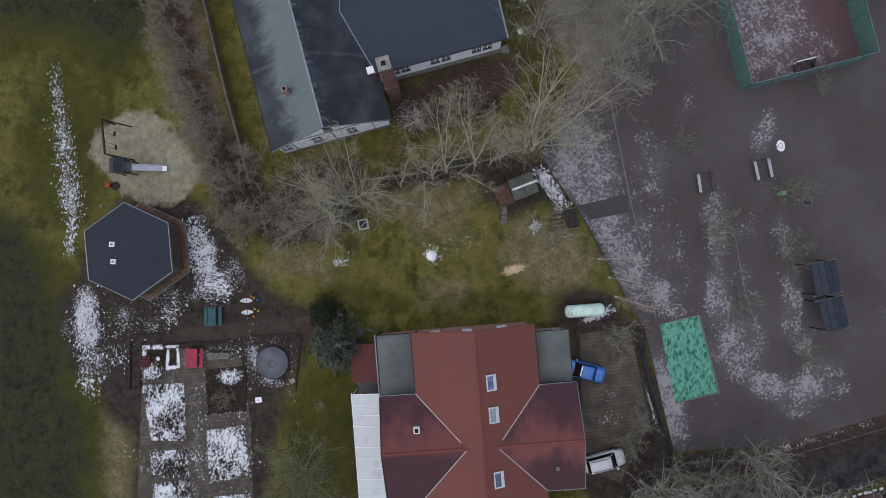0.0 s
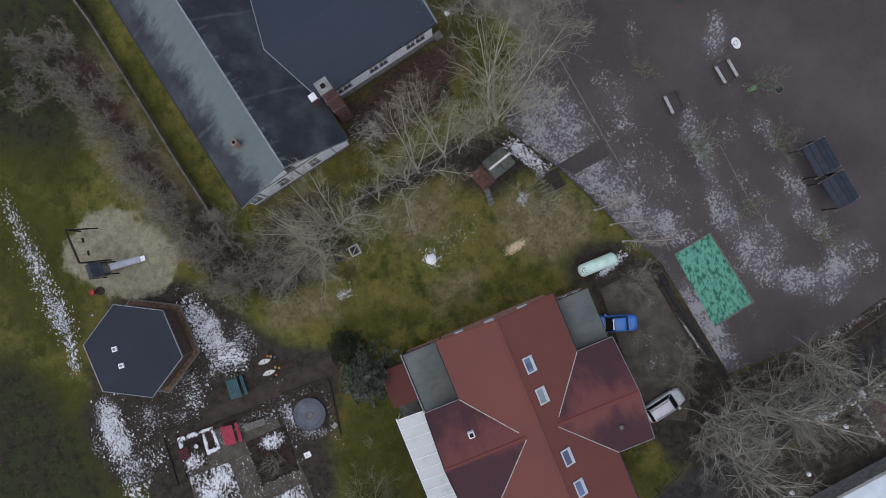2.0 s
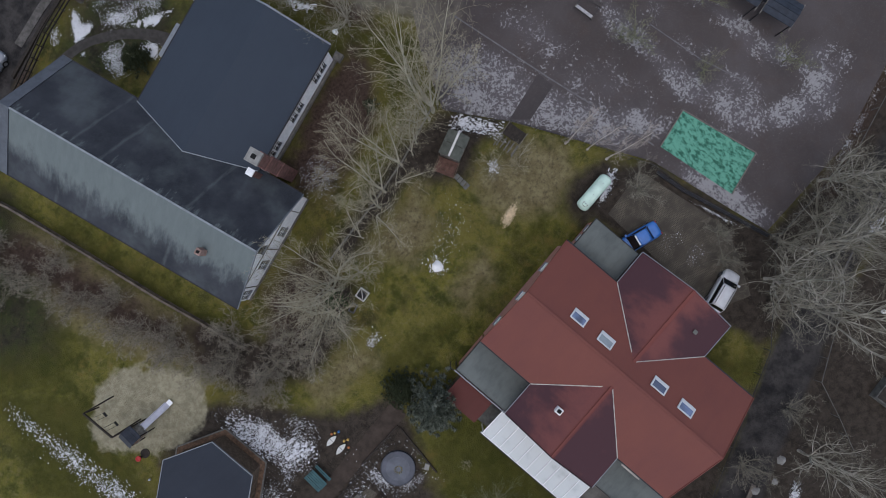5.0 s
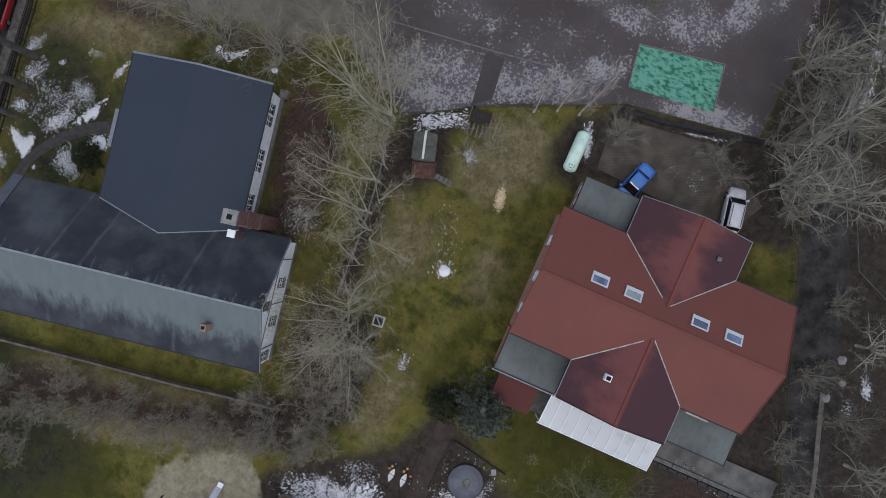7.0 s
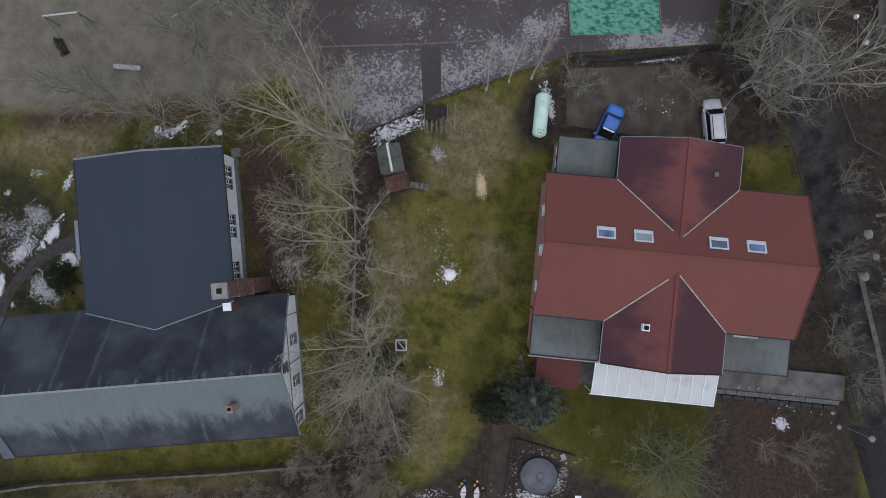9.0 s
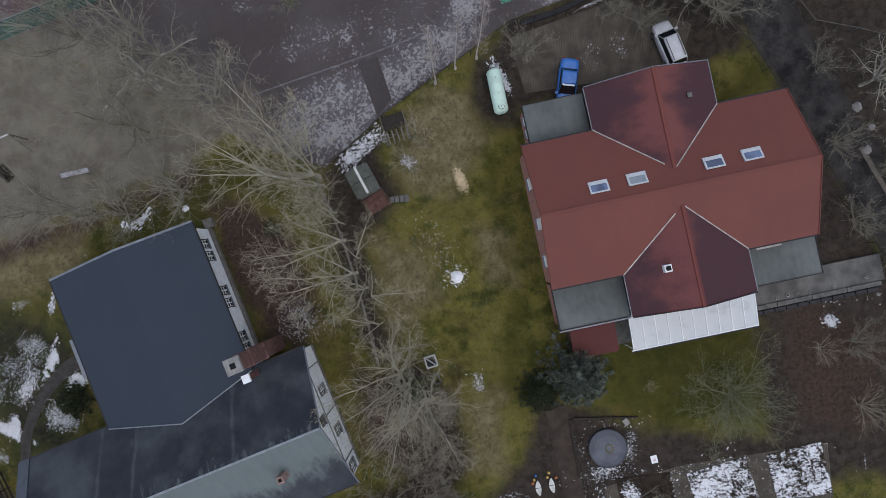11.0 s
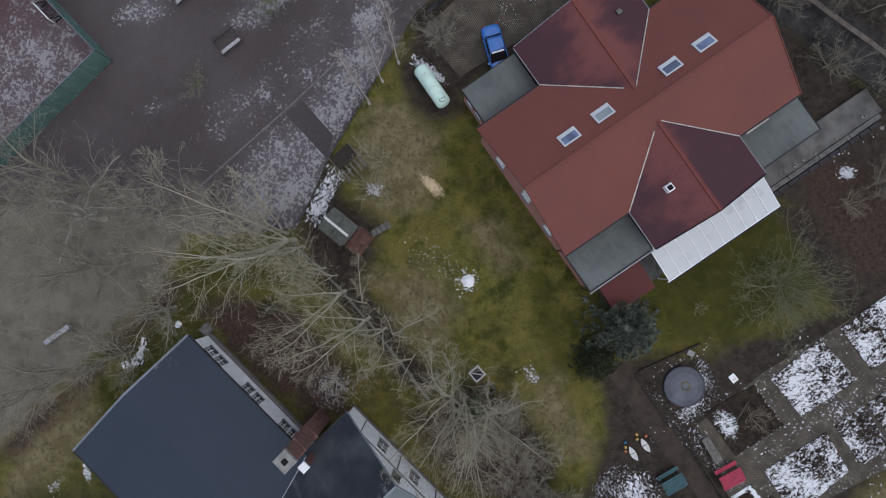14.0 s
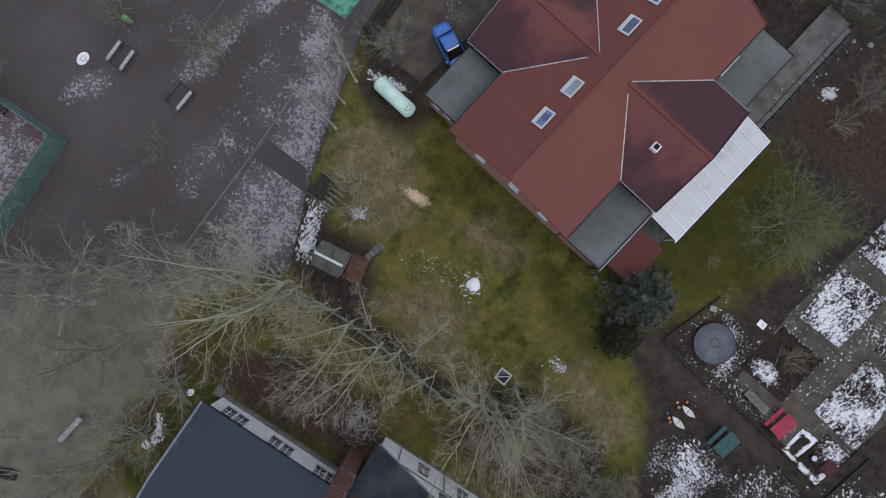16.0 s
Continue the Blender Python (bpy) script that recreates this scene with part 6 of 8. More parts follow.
def build_beds():
    spec = [([(-31.25, -14.4), (-29.95, -20.0), (-26.4, -19.85), (-26.9, -14.05)], 0.48, "long planting bed under thick patchy snow"),
            ([(-30.05, -21.1), (-29.7, -23.75), (-25.9, -23.5), (-26.3, -20.7)], 0.43, "short planting bed under melting snow"),
            ([(-29.65, -24.3), (-29.3, -29.4), (-25.3, -29.0), (-25.9, -23.75)], 0.42, "planting bed under melting snow"),
            ([(-24.4, -18.75), (-23.8, -24.0), (-19.6, -23.0), (-20.66, -18.0)], 0.47, "rectangular planting bed mostly under snow"),
            ([(-23.6, -25.4), (-23.2, -30.0), (-18.9, -29.4), (-19.6, -24.8)], 0.47, "rectangular planting bed under snow")]
    for poly, amount, label in spec:
        cx, cy = sum(p[0] for p in poly) / 4, sum(p[1] for p in poly) / 4
        lay("planting_bed", poly, 0.11, M_BED, label, "planting bed", spots=[(cx, cy, 9, 9, 0, amount), (cx - 0.6, cy + 1.2, 2.6, 1.4, 30, amount + 0.13), (cx + 0.8, cy - 1.6, 1.6, 1.0, 70, amount - 0.2)], base=amount - 0.12, step=0.3, thick=0.12, kind="")
    # the corner bed: a bent strip of snow round mossy soil
    lay("planting_bed", [(-31.5, -10.3), (-31.3, -13.9), (-28.95, -13.7), (-28.95, -10.2)], 0.10, M_BED, "mossy corner bed with a border of snow", "planting bed",
        spots=[(-30.2, -10.55, 1.5, 0.32, 3, 0.75), (-31.1, -11.0, 0.7, 0.3, 90, 0.6), (-30.3, -13.1, 1.2, 0.9, 0, 0.48)], base=0.05, step=0.2, thick=0.12, kind="")
    lay("planting_bed", [(-28.9, -10.3), (-28.85, -12.85), (-27.35, -12.6), (-27.6, -10.0)], 0.10, M_BED, "small mossy bed framed by a ring of snow", "planting bed",
        spots=[(-28.2, -10.35, 0.9, 0.26, 5, 0.8), (-28.65, -11.5, 1.4, 0.22, 90, 0.8), (-27.6, -11.3, 1.4, 0.22, 97, 0.75), (-28.1, -12.5, 0.9, 0.24, 8, 0.8)], base=0.02, step=0.15, thick=0.12, kind="")
    u = thing("bucket", pose(-29.45, -11.6, 0.1), "small dark grey bucket standing in the corner bed", "bucket")
    part("drum", tube((0, 0, 0), (0, 0, 0.35), 0.2, 0.26, 16), M_TRIM_DARK, u)
    part("content", tube((0, 0, 0.352), (0, 0, 0.36), 0.21, 0.21, 16), M_STEEL, u)
    u = thing("plank_frame", pose(-30.9, -12.05, 0.1, 0, 0, 4), "dull crimson planked frame in the corner bed", "garden frame")
    for k in range(4):
        part("plank", box(-0.5, 0.5, -0.5 + k * 0.26, -0.5 + k * 0.26 + 0.2, 0.0, 0.12), M_WOOD_CRIMSON, u)
    u = thing("cut_logs", pose(-22.0, -14.5, 0.08, 0, 0, -62), "two pale cut branches lying across the soil bed", "branches")
    part("log", tube((-1.2, 0, 0.10), (1.2, 0.1, 0.16), 0.035, 0.02, 8), M_WOOD_GREY, u)
    part("log", tube((-1.0, 0.2, 0.08), (0.2, -0.7, 0.2), 0.04, 0.03, 8), M_WOOD_DARK, u)
    lay("flower_bed", [(-24.8, -12.6), (-24.4, -17.2), (-20.4, -16.6), (-20.6, -12.0)], 0.08, M_BED, "brown soil bed with a bare shrub and stone edge", "planting bed", spots=[(-22.3, -13.15, 1.5, 0.9, 8, 0.60)], base=0.04, step=0.3, thick=0.1, kind="")
    random.seed(21)
    e = thing("stone_edging", pose(0, 0, 0), "irregular pale field stones edging the bed and pond", "stones")
    for i in range(46):
        a = 2 * math.pi * i / 46
        x, y = -17.9 + 2.25 * math.cos(a) + random.uniform(-0.4, 0.5), -11.55 + 2.25 * math.sin(a) + random.uniform(-0.3, 0.3)
        r = random.uniform(0.04, 0.11)
        part("stone", ball((x, y, r * 0.4), r, 7, 4, 0.7), random.choice((M_CONC, M_CONC_DARK, M_FROST, M_CONC)), e)
    for i in range(26):
        t = i / 25
        x, y = ((-24.8 + 0.4 * t, -13 - 4.2 * t) if i % 2 else (-24.4 + 4 * t, -17.2 + 0.6 * t))
        r = random.uniform(0.05, 0.11)
        part("stone", ball((x + random.uniform(-0.15, 0.15), y + random.uniform(-0.12, 0.12), 0.06), r, 7, 4, 0.7), random.choice((M_CONC, M_FROST)), e)
    p = thing("round_pond", pose(-17.9, -11.55, 0), "round dark plastic pond with icy grey water", "pond")
    part("rim", (lambda o, i: (o[0] + i[0], o[1] + [tuple(k + len(o[0]) for k in f) for f in i[1]]))(
        ([(x, y, z) for z in (0.0, 0.30) for x, y in ring(1.64, 40)], [(k, (k + 1) % 40, 40 + (k + 1) % 40, 40 + k) for k in range(40)]),
        ([(x, y, 0.30) for x, y in ring(1.64, 40)] + [(x, y, 0.30) for x, y in ring(1.54, 40)], [(k, (k + 1) % 40, 40 + (k + 1) % 40, 40 + k) for k in range(40)])), M_POND_RIM, p, "dark slate-blue rim")
    part("water", prism(ring(1.55, 40), 0.1, 0.27), M_POOL, p, "still dark water")
    part("ice", join(prism(ring(1.12, 36), 0.271, 0.278)), M_ICE, p, "paler disc of thin ice")
    part("water_plant", join(*[tube((0.25 * math.cos(a), 0.25 * math.sin(a) - 0.1, 0.27), (0.42 * math.cos(a), 0.42 * math.sin(a) - 0.1, 0.45), 0.05, 0.02, 5) for a in [0.6 * i for i in range(11)]]), M_DRYGRASS, p, "clump of dry pond grass")
    b = thing("stepping_block", pose(-15.8, -13.3, 0, 0, 0, 35), "square pale concrete block beside the pond", "concrete block")
    part("block", box(-0.28, 0.28, -0.22, 0.22, 0, 0.25), M_CONC, b)
    w = thing("notice_board", pose(-19.2, -15.4, 0, 0, 0, 10), "small white sign board lying on bare soil", "sign")
    part("board", box(-0.33, 0.33, -0.27, 0.27, 0.03, 0.09), M_WHITE, w)
    for i in range(3):
        part("text_bar", box(-0.14, 0.12 - 0.06 * i, -0.10 + 0.09 * i, -0.075 + 0.09 * i, 0.092, 0.098), M_LAMP_RED, w)
    for k, (x, y, a) in enumerate(((-20.85, -5.45, 4), (-20.7, -6.62, 6))):
        k2 = thing("leaf_board", pose(x, y, 0, 0, 0, a), "flat white leaf-shaped garden board with coloured balls", "garden ornament", "leaf boards")
        up = [(-0.68 + 1.36 * i / 12, 0.30 * math.sin(math.pi * i / 12) ** 0.8) for i in range(13)]
        dn = [(x0, -0.20 * math.sin(math.pi * (x0 + 0.68) / 1.36)) for x0, _ in up[-2:0:-1]]
        out = [(a0, b0) for a0, b0 in reversed(up)] + [(a0, b0) for a0, b0 in reversed(dn)]
        part("board", prism(out, 0.10, 0.15), M_WHITE_DULL, k2)
        part("rib", box(0.02, 0.07, -0.19, 0.29, 0.152, 0.16), M_TRIM_DARK, k2)
        part("stake", box(-0.05, 0.05, -0.05, 0.05, 0, 0.10), M_WOOD, k2)
        for (bx, by), c in (((0.78, 0.30), M_BALL_Y), ((1.12, 0.12), M_BALL_B if k == 0 else M_BALL_Y), ((0.62, -0.42) if k else (0.5, 0.46), M_BALL_O)):
            part("ball", ball((bx, by, 0.13), 0.13, 10, 6), c, k2, smooth=True)


M_WOOD_CRIMSON = plain("faded_crimson_boards", (0.085, 0.022, 0.028), 0.8, 0, 0.35, 4.0)
M_ICE = plain("grey_ice", (0.085, 0.095, 0.120), 0.45, 0, 0.25, 1.2)
M_POND_RIM = plain("pond_liner", (0.045, 0.050, 0.064), 0.6, 0, 0.25)
M_WHITE_DULL = plain("dull_white_paint", (0.52, 0.52, 0.50), 0.6, 0, 0.15)
M_DRYGRASS = plain("dry_grass", (0.20, 0.17, 0.08), 0.95, 0, 0.3)
M_BALL_Y, M_BALL_B, M_BALL_O = plain("yellow_paint", (0.55, 0.36, 0.10), 0.5), plain("blue_paint", (0.04, 0.14, 0.32), 0.5), plain("orange_paint", (0.45, 0.16, 0.06), 0.5)
build_beds()


def heap(name, m, r, h, material, label, category, seed=1, rough=0.16):
    random.seed(seed)
    n, k = 22, 5
    vs = [(0, 0, h)]
    wob = [1 + random.uniform(-rough, rough) for _ in range(n)]
    for j in range(1, k + 1):
        t = j / k
        for i in range(n):
            a = 2 * math.pi * i / n
            q = r * t * (1 + (wob[i] - 1) * t)
            vs.append((q * math.cos(a), q * math.sin(a), max(0.0, h * (1 - t * t) + random.uniform(-0.03, 0.03)) if j < k else -0.01))
    fs = [(0, 1 + i, 1 + (i + 1) % n) for i in range(n)]
    for j in range(k - 1):
        o = 1 + j * n
        fs += [(o + i, o + n + i, o + n + (i + 1) % n, o + (i + 1) % n) for i in range(n)]
    ob = part(name, (vs, fs), material, smooth=True)
    ob.matrix_basis = m
    return tagged(ob, label, category)


heap("snow_mound", pose(-2.25, -0.1, 0), 0.55, 0.42, M_SNOW, "melting white snow heap on the lawn", "snow heap", 3)
heap("snow_mound", pose(5.8, 22.9, 0), 0.3, 0.2, M_SNOW, "small snow heap beside the hall", "snow heap", 4)
heap("snow_mound", pose(4.9, 28.4, 0), 0.34, 0.2, M_SNOW, "small snow heap in the grass behind the hall", "snow heap", 5)


def build_chips():
    random.seed(8)
    geos = []
    for _ in range(900):
        x, y = random.gauss(0, 0.46), random.gauss(0, 0.19)
        a, l = random.uniform(0, 3.14), random.uniform(0.02, 0.05)
        geos.append(bar((x - l * math.cos(a), y - l * math.sin(a), 0.02 + random.random() * 0.05), (x + l * math.cos(a), y + l * math.sin(a), 0.03 + random.random() * 0.05), 0.05, 0.02))
    ob = part("wood_chips", join(*geos), M_CHIPS)
    ob.matrix_basis = pose(6.0, -1.2, 0, 0, 0, 18)
    tagged(ob, "scattered fresh pale wood chips on the grass", "wood chips", kind="stuff")


build_chips()


def build_shed():
    s = thing("garden_shed", pose(6.45, 6.97, 0, 0, 0, 23), "small garden shed with a grey-green felt roof and white ridge board", "shed")
    w, d = 1.2, 1.05
    part("wall", join(box(-w + 0.1, w - 0.1, -d + 0.1, -d + 0.18, 0, 1.9), box(-w + 0.1, w - 0.1, d - 0.18, d - 0.1, 0, 1.9), box(-w + 0.1, -w + 0.18, -d + 0.18, d - 0.18, 0, 1.9), box(w - 0.18, w - 0.1, -d + 0.18, d - 0.18, 0, 1.9)), M_WOOD_GREY, s)
    for sg in (-1, 1):
        for x0, x1 in ((-w, -0.02), (0.02, w)):
            q = [(x0, 0, 2.4), (x0, sg * d, 1.95), (x1, sg * d, 1.95), (x1, 0, 2.4)]
            part("roof_sheet", sheet(q if sg > 0 else q[::-1], 0.05), M_SHEDROOF, s)
    part("ridge_board", bar((-w, 0, 2.42), (w, 0, 2.42), 0.2, 0.03), M_WHITE_DULL, s)
    part("door", box(-0.4, 0.4, -d + 0.06, -d + 0.098, 0.05, 1.8), M_WOOD, s)
    k = thing("wood_store", pose(4.72, 6.15, 0, 0, 0, 26), "low brown boarded deck box beside the shed", "wood store")
    for i in range(7):
        part("board", box(-0.75 + i * 0.21, -0.75 + i * 0.21 + 0.19, -0.92, 0.92, 0.62, 0.67), M_WOOD_RED, k)
    for x, y in ((-0.7, -0.95), (0.68, -0.95), (-0.7, 0.95), (0.68, 0.95)):
        part("leg", bar((x, y, 0), (x, y, 0.62), 0.08), M_WOOD, k)
    for y in (-1.02, 1.02):
        part("rail", bar((-0.78, y, 0.7), (0.74, y, 0.7), 0.06), M_WOOD, k)
    t = thing("garden_steps", pose(4.85, 4.85, 0, 0, 0, 5), "row of pale stone steps leading from the deck", "steps")
    for i in range(4):
        part("step", box(-0.25 - 0.04 * i, 0.25, -0.2 - 0.42 * i, 0.16 - 0.42 * i, 0, 0.3 - 0.06 * i), M_CONC_DARK, t)
    c = thing("compost_bay", pose(11.0, 4.0, 0, 0, 0, 12), "grey timber compost bay by the yard fence", "compost bay")
    for i in range(5):
        part("slat", box(-1.3, -0.2, -0.95 + i * 0.42, -0.95 + i * 0.42 + 0.12, 0.25 + 0.1 * (i % 2), 0.5), M_WOOD_GREY, c)
    for x in (-1.35, 1.1):
        for y in (-1.0, 1.0):
            part("post", bar((x, y, 0), (x, y, 0.8), 0.09), M_WOOD_GREY, c)
    part("lid", box(-0.1, 1.1, -0.95, 0.95, 0.5, 0.58), M_WOOD_DARK, c, "dark netted cover")
    for y in (-1.0, 1.0):
        part("side_rail", bar((-1.35, y, 0.62), (1.1, y, 0.62), 0.06, 0.12), M_WOOD_GREY, c)
    v = thing("well_frame", pose(-9.25, 2.75, 0, 0, 0, 12), "square white-painted timber frame of a garden well", "well")
    for x0, x1, y0, y1 in ((-0.5, 0.5, -0.5, -0.4), (-0.5, 0.5, 0.4, 0.5), (-0.5, -0.4, -0.4, 0.4), (0.4, 0.5, -0.4, 0.4)):
        part("side_board", box(x0, x1, y0, y1, 0, 0.5), M_WHITE_DULL, v)
    part("lid", box(-0.39, 0.39, -0.39, 0.39, 0.30, 0.36), M_TRIM_DARK, v)
    part("cross_bar", bar((-0.35, -0.3, 0.42), (0.35, 0.3, 0.42), 0.07), M_WHITE_DULL, v)
    q = thing("stone_trough", pose(-10.7, 2.45, 0, 0, 0, 20), "grey stone trough beside the well", "trough")
    part("trough", join(box(-0.55, 0.35, -0.3, -0.2, 0, 0.35), box(-0.55, 0.35, 0.2, 0.3, 0, 0.35), box(-0.55, -0.45, -0.2, 0.2, 0, 0.35), box(0.25, 0.35, -0.2, 0.2, 0, 0.35)), M_CONC_DARK, q)


M_SHEDROOF = plain("mossy_felt", (0.080, 0.086, 0.074), 0.9, 0, 0.3)
build_shed()

tagged(part("garden_path", prism([(-28.2, -9.9), (-14.0, -8.4), (-13.6, -6.5), (-22.6, -7.7), (-28.2, -8.6)], 0.0, 0.025), plain("trodden_path", (0.047, 0.035, 0.028), 0.95, 0, 0.35, 1.2)), "trodden brown earth path past the beds", "path", kind="structure")


def build_borders():
    b = thing("bed_border", pose(0, 0, 0), "low weathered brown boards edging the garden path", "garden border")
    for p, q in (((-32.5, -9.5), (-28.4, -9.1)), ((-28.4, -10.2), (-21.0, -9.6)), ((-32.6, -9.7), (-32.4, -15.0)), ((-31.4, -10.4), (-31.4, -14.6)), ((-20.2, -9.0), (-15.2, -8.6)), ((-15.2, -9.0), (-15.5, -14.4))):
        n = max(1, round(math.hypot(q[0] - p[0], q[1] - p[1]) / 1.6))
        for k in range(n):
            u, v = k / n, (k + 1) / n - 0.01
            part("board", bar((p[0] + (q[0] - p[0]) * u, p[1] + (q[1] - p[1]) * u, 0.09), (p[0] + (q[0] - p[0]) * v, p[1] + (q[1] - p[1]) * v, 0.09), 0.13, 0.18), M_WOOD_DARK, b)


build_borders()


# ---- fences ----


def build_fence(name, pts, h, label, step=2.2, rails=(0.9,), material=None, panel=0.0, gauge=1.0):
    f = thing(name, pose(0, 0, 0), label, "fence")
    mt = material or M_WOOD_GREY
    for (ax, ay), (bx, by) in zip(pts, pts[1:]):
        n = max(1, round(math.hypot(bx - ax, by - ay) / step))
        for i in range(n):
            t = i / n
            part("post", bar((ax + (bx - ax) * t, ay + (by - ay) * t, 0), (ax + (bx - ax) * t, ay + (by - ay) * t, h), 0.09 * gauge), mt, f)
        for r in rails:
            part("rail", bar((ax, ay, h * r), (bx, by, h * r), 0.07 * gauge, 0.12 * gauge), mt, f)
        if panel:
            part("mesh_panel", bar((ax, ay, h * 0.45), (bx, by, h * 0.45), 0.02, h * 0.7), panel, f)
    return f


M_FENCE = plain("brown_weathered_boards", (0.125, 0.104, 0.085), 0.9, 0, 0.4, 2.0)
M_WIRE = plain("dark_wire_mesh", (0.040, 0.040, 0.040), 0.7, 0.3)
M_WIRE.node_tree.nodes["Principled BSDF"].inputs["Alpha"].default_value = 0.07
build_fence("yard_fence", [(7.9, 10.8), (10.1, 7.1), (12.0, 5.1), (14.5, 0.9), (18.8, -6.9), (19.3, -10.5), (22.2, -19.0)], 1.2, "dark wire fence on the edge of the schoolyard", 2.4, (0.97,), M_TRIM_DARK, M_WIRE, 0.5)
build_fence("garden_fence", [(-9.2, 7.2), (-2.6, 8.3), (2.2, 9.4), (7.6, 11.2)], 1.0, "weathered low timber fence under the trees", 2.4, (0.92, 0.4), M_WOOD_GREY)
build_fence("post_fence", [(-30.9, 38), (-28.4, 31.6), (-26.0, 23.6), (-23.7, 15.6), (-22.3, 11.3), (-20.8, 6.4)], 0.7, "low brown weathered board fence beside the hall", 2.5, (0.93, 0.62, 0.3), M_FENCE, 0.0, 2.8)
build_fence("timber_fence", [(3.0, 46.4), (-0.8, 45.3), (-5.0, 44.3), (-9.3, 43.1), (-14.6, 41.6), (-22.0, 38.6)], 1.1, "dark timber fence along the north lane", 1.4, (0.95, 0.55, 0.2), M_WOOD_DARK)
build_fence("lane_fence", [(22.6, -19.0), (14.9, -26.4), (2.0, -32.6), (-9.2, -37.9), (-20, -43)], 1.2, "dark wire fence along the lane", 2.4, (0.97,), M_TRIM_DARK, M_WIRE, 0.5)
build_fence("lane_fence", [(46.0, -18.4), (33.0, -23.3), (23.9, -26.8), (16.3, -31.6), (15.3, -35.0), (14.0, -38.6)], 1.2, "grey wire fence on the far side of the lane", 2.4, (0.97,), M_CONC_DARK, M_WIRE, 0.5)
build_fence("rail_fence", [(23.0, -19.3), (33.0, -18.4), (46.0, -13.8)], 1.1, "low rail fence between yard and lane", 2.4, (0.95,), M_CONC_DARK, 0.0, 0.6)


def kerb(name, pts, label, w=0.14, z=0.10, material=None):
    f = thing(name, pose(0, 0, 0), label, "kerb", kind="structure")
    for (ax, ay), (bx, by) in zip(pts, pts[1:]):
        n = max(1, round(math.hypot(bx - ax, by - ay)))
        for i in range(n):
            p, q = i / n, (i + 1) / n - 0.012 / max(1, n)
            part("kerb_stone", bar((ax + (bx - ax) * p, ay + (by - ay) * p, z / 2), (ax + (bx - ax) * q, ay + (by - ay) * q, z / 2), w, z), material or M_CONC, f)


M_LANE_KERB = plain("brown_lane_kerb", (0.135, 0.115, 0.098), 0.95, 0, 0.35)
M_KERB = plain("frosted_kerb", (0.13, 0.125, 0.13), 0.95, 0, 0.3)
kerb("yard_kerb", [(15.05, 16.2), (15.55, 14.1), (17.6, 5.6), (19.1, 0.0), (20.4, -5.6)], "flush pale kerb line across the asphalt yard", 0.13, 0.075, M_KERB)
kerb("yard_kerb", [(27.9, 3.0), (29.1, -2.7), (30.9, -7.6)], "thin kerb line between the frosted yard strips", 0.10, 0.075, M_KERB)
kerb("lane_kerb", [(5.6, -35.1), (2.7, -36.4), (-0.9, -38.1), (-4.6, -39.6), (-7.9, -40.9), (-14, -43.4)], "flush pale brown kerb along the dark lane", 0.42, 0.06, M_LANE_KERB)
kerb("lane_kerb", [(33.0, -23.0), (27.8, -25.1), (23.9, -26.5)], "pale stone kerb below the lane fence", 0.16, 0.12, M_KERB)
kerb("court_kerb", [(18.9, -7.6), (19.5, -10.4), (22.4, -19.0)], "low dark edging beside the green court", 0.36, 0.12, M_TRIM_DARK)


def build_court_path():
    """The bent asphalt path from the hall's back door to the north lane."""
    up = [(-15.6, 39.5), (-13.25, 39.28), (-12.11, 38.96), (-10.01, 37.95), (-8.91, 37.13), (-7.88, 36.27), (-6.75, 35.02), (-5.0, 32.3)]
    low = [(-15.2, 38.6), (-13.25, 38.34), (-12.11, 38.02), (-10.53, 37.1), (-9.43, 36.28), (-8.48, 35.36), (-7.71, 34.31), (-6.9, 32.0)]
    n = len(up)
    vs = [(x, y, 0.024) for x, y in up + low] + [(x, y, -0.05) for x, y in up + low]
    fs = [(i, n + i, n + i + 1, i + 1) for i in range(n - 1)]
    fs += [(i, i + 1, 2 * n + i + 1, 2 * n + i) for i in range(n - 1)] + [(n + i + 1, n + i, 3 * n + i, 3 * n + i + 1) for i in range(n - 1)]
    tagged(part("court_path", (vs, fs), plain("old_path_asphalt", (0.048, 0.044, 0.041), 0.92, 0, 0.35, 1.6)), "bent grey asphalt path to the hall's back door", "path", kind="structure")


build_court_path()
kerb("lane_pavement", [(0.6, 47.2), (-4.98, 45.9), (-9.25, 44.95), (-13.5, 44.1), (-17.5, 43.0)], "strip of worn pale slabs between lane and fence", 0.85, 0.06, plain("worn_pale_slabs", (0.095, 0.088, 0.082), 0.92, 0, 0.4, 2.0))
kerb("lane_beam", [(0.4, 46.3), (-4.9, 45.0), (-9.2, 44.0), (-14.0, 42.9), (-20.0, 41.0)], "dark timber beams lying along the lane", 0.3, 0.22, M_WOOD_DARK)


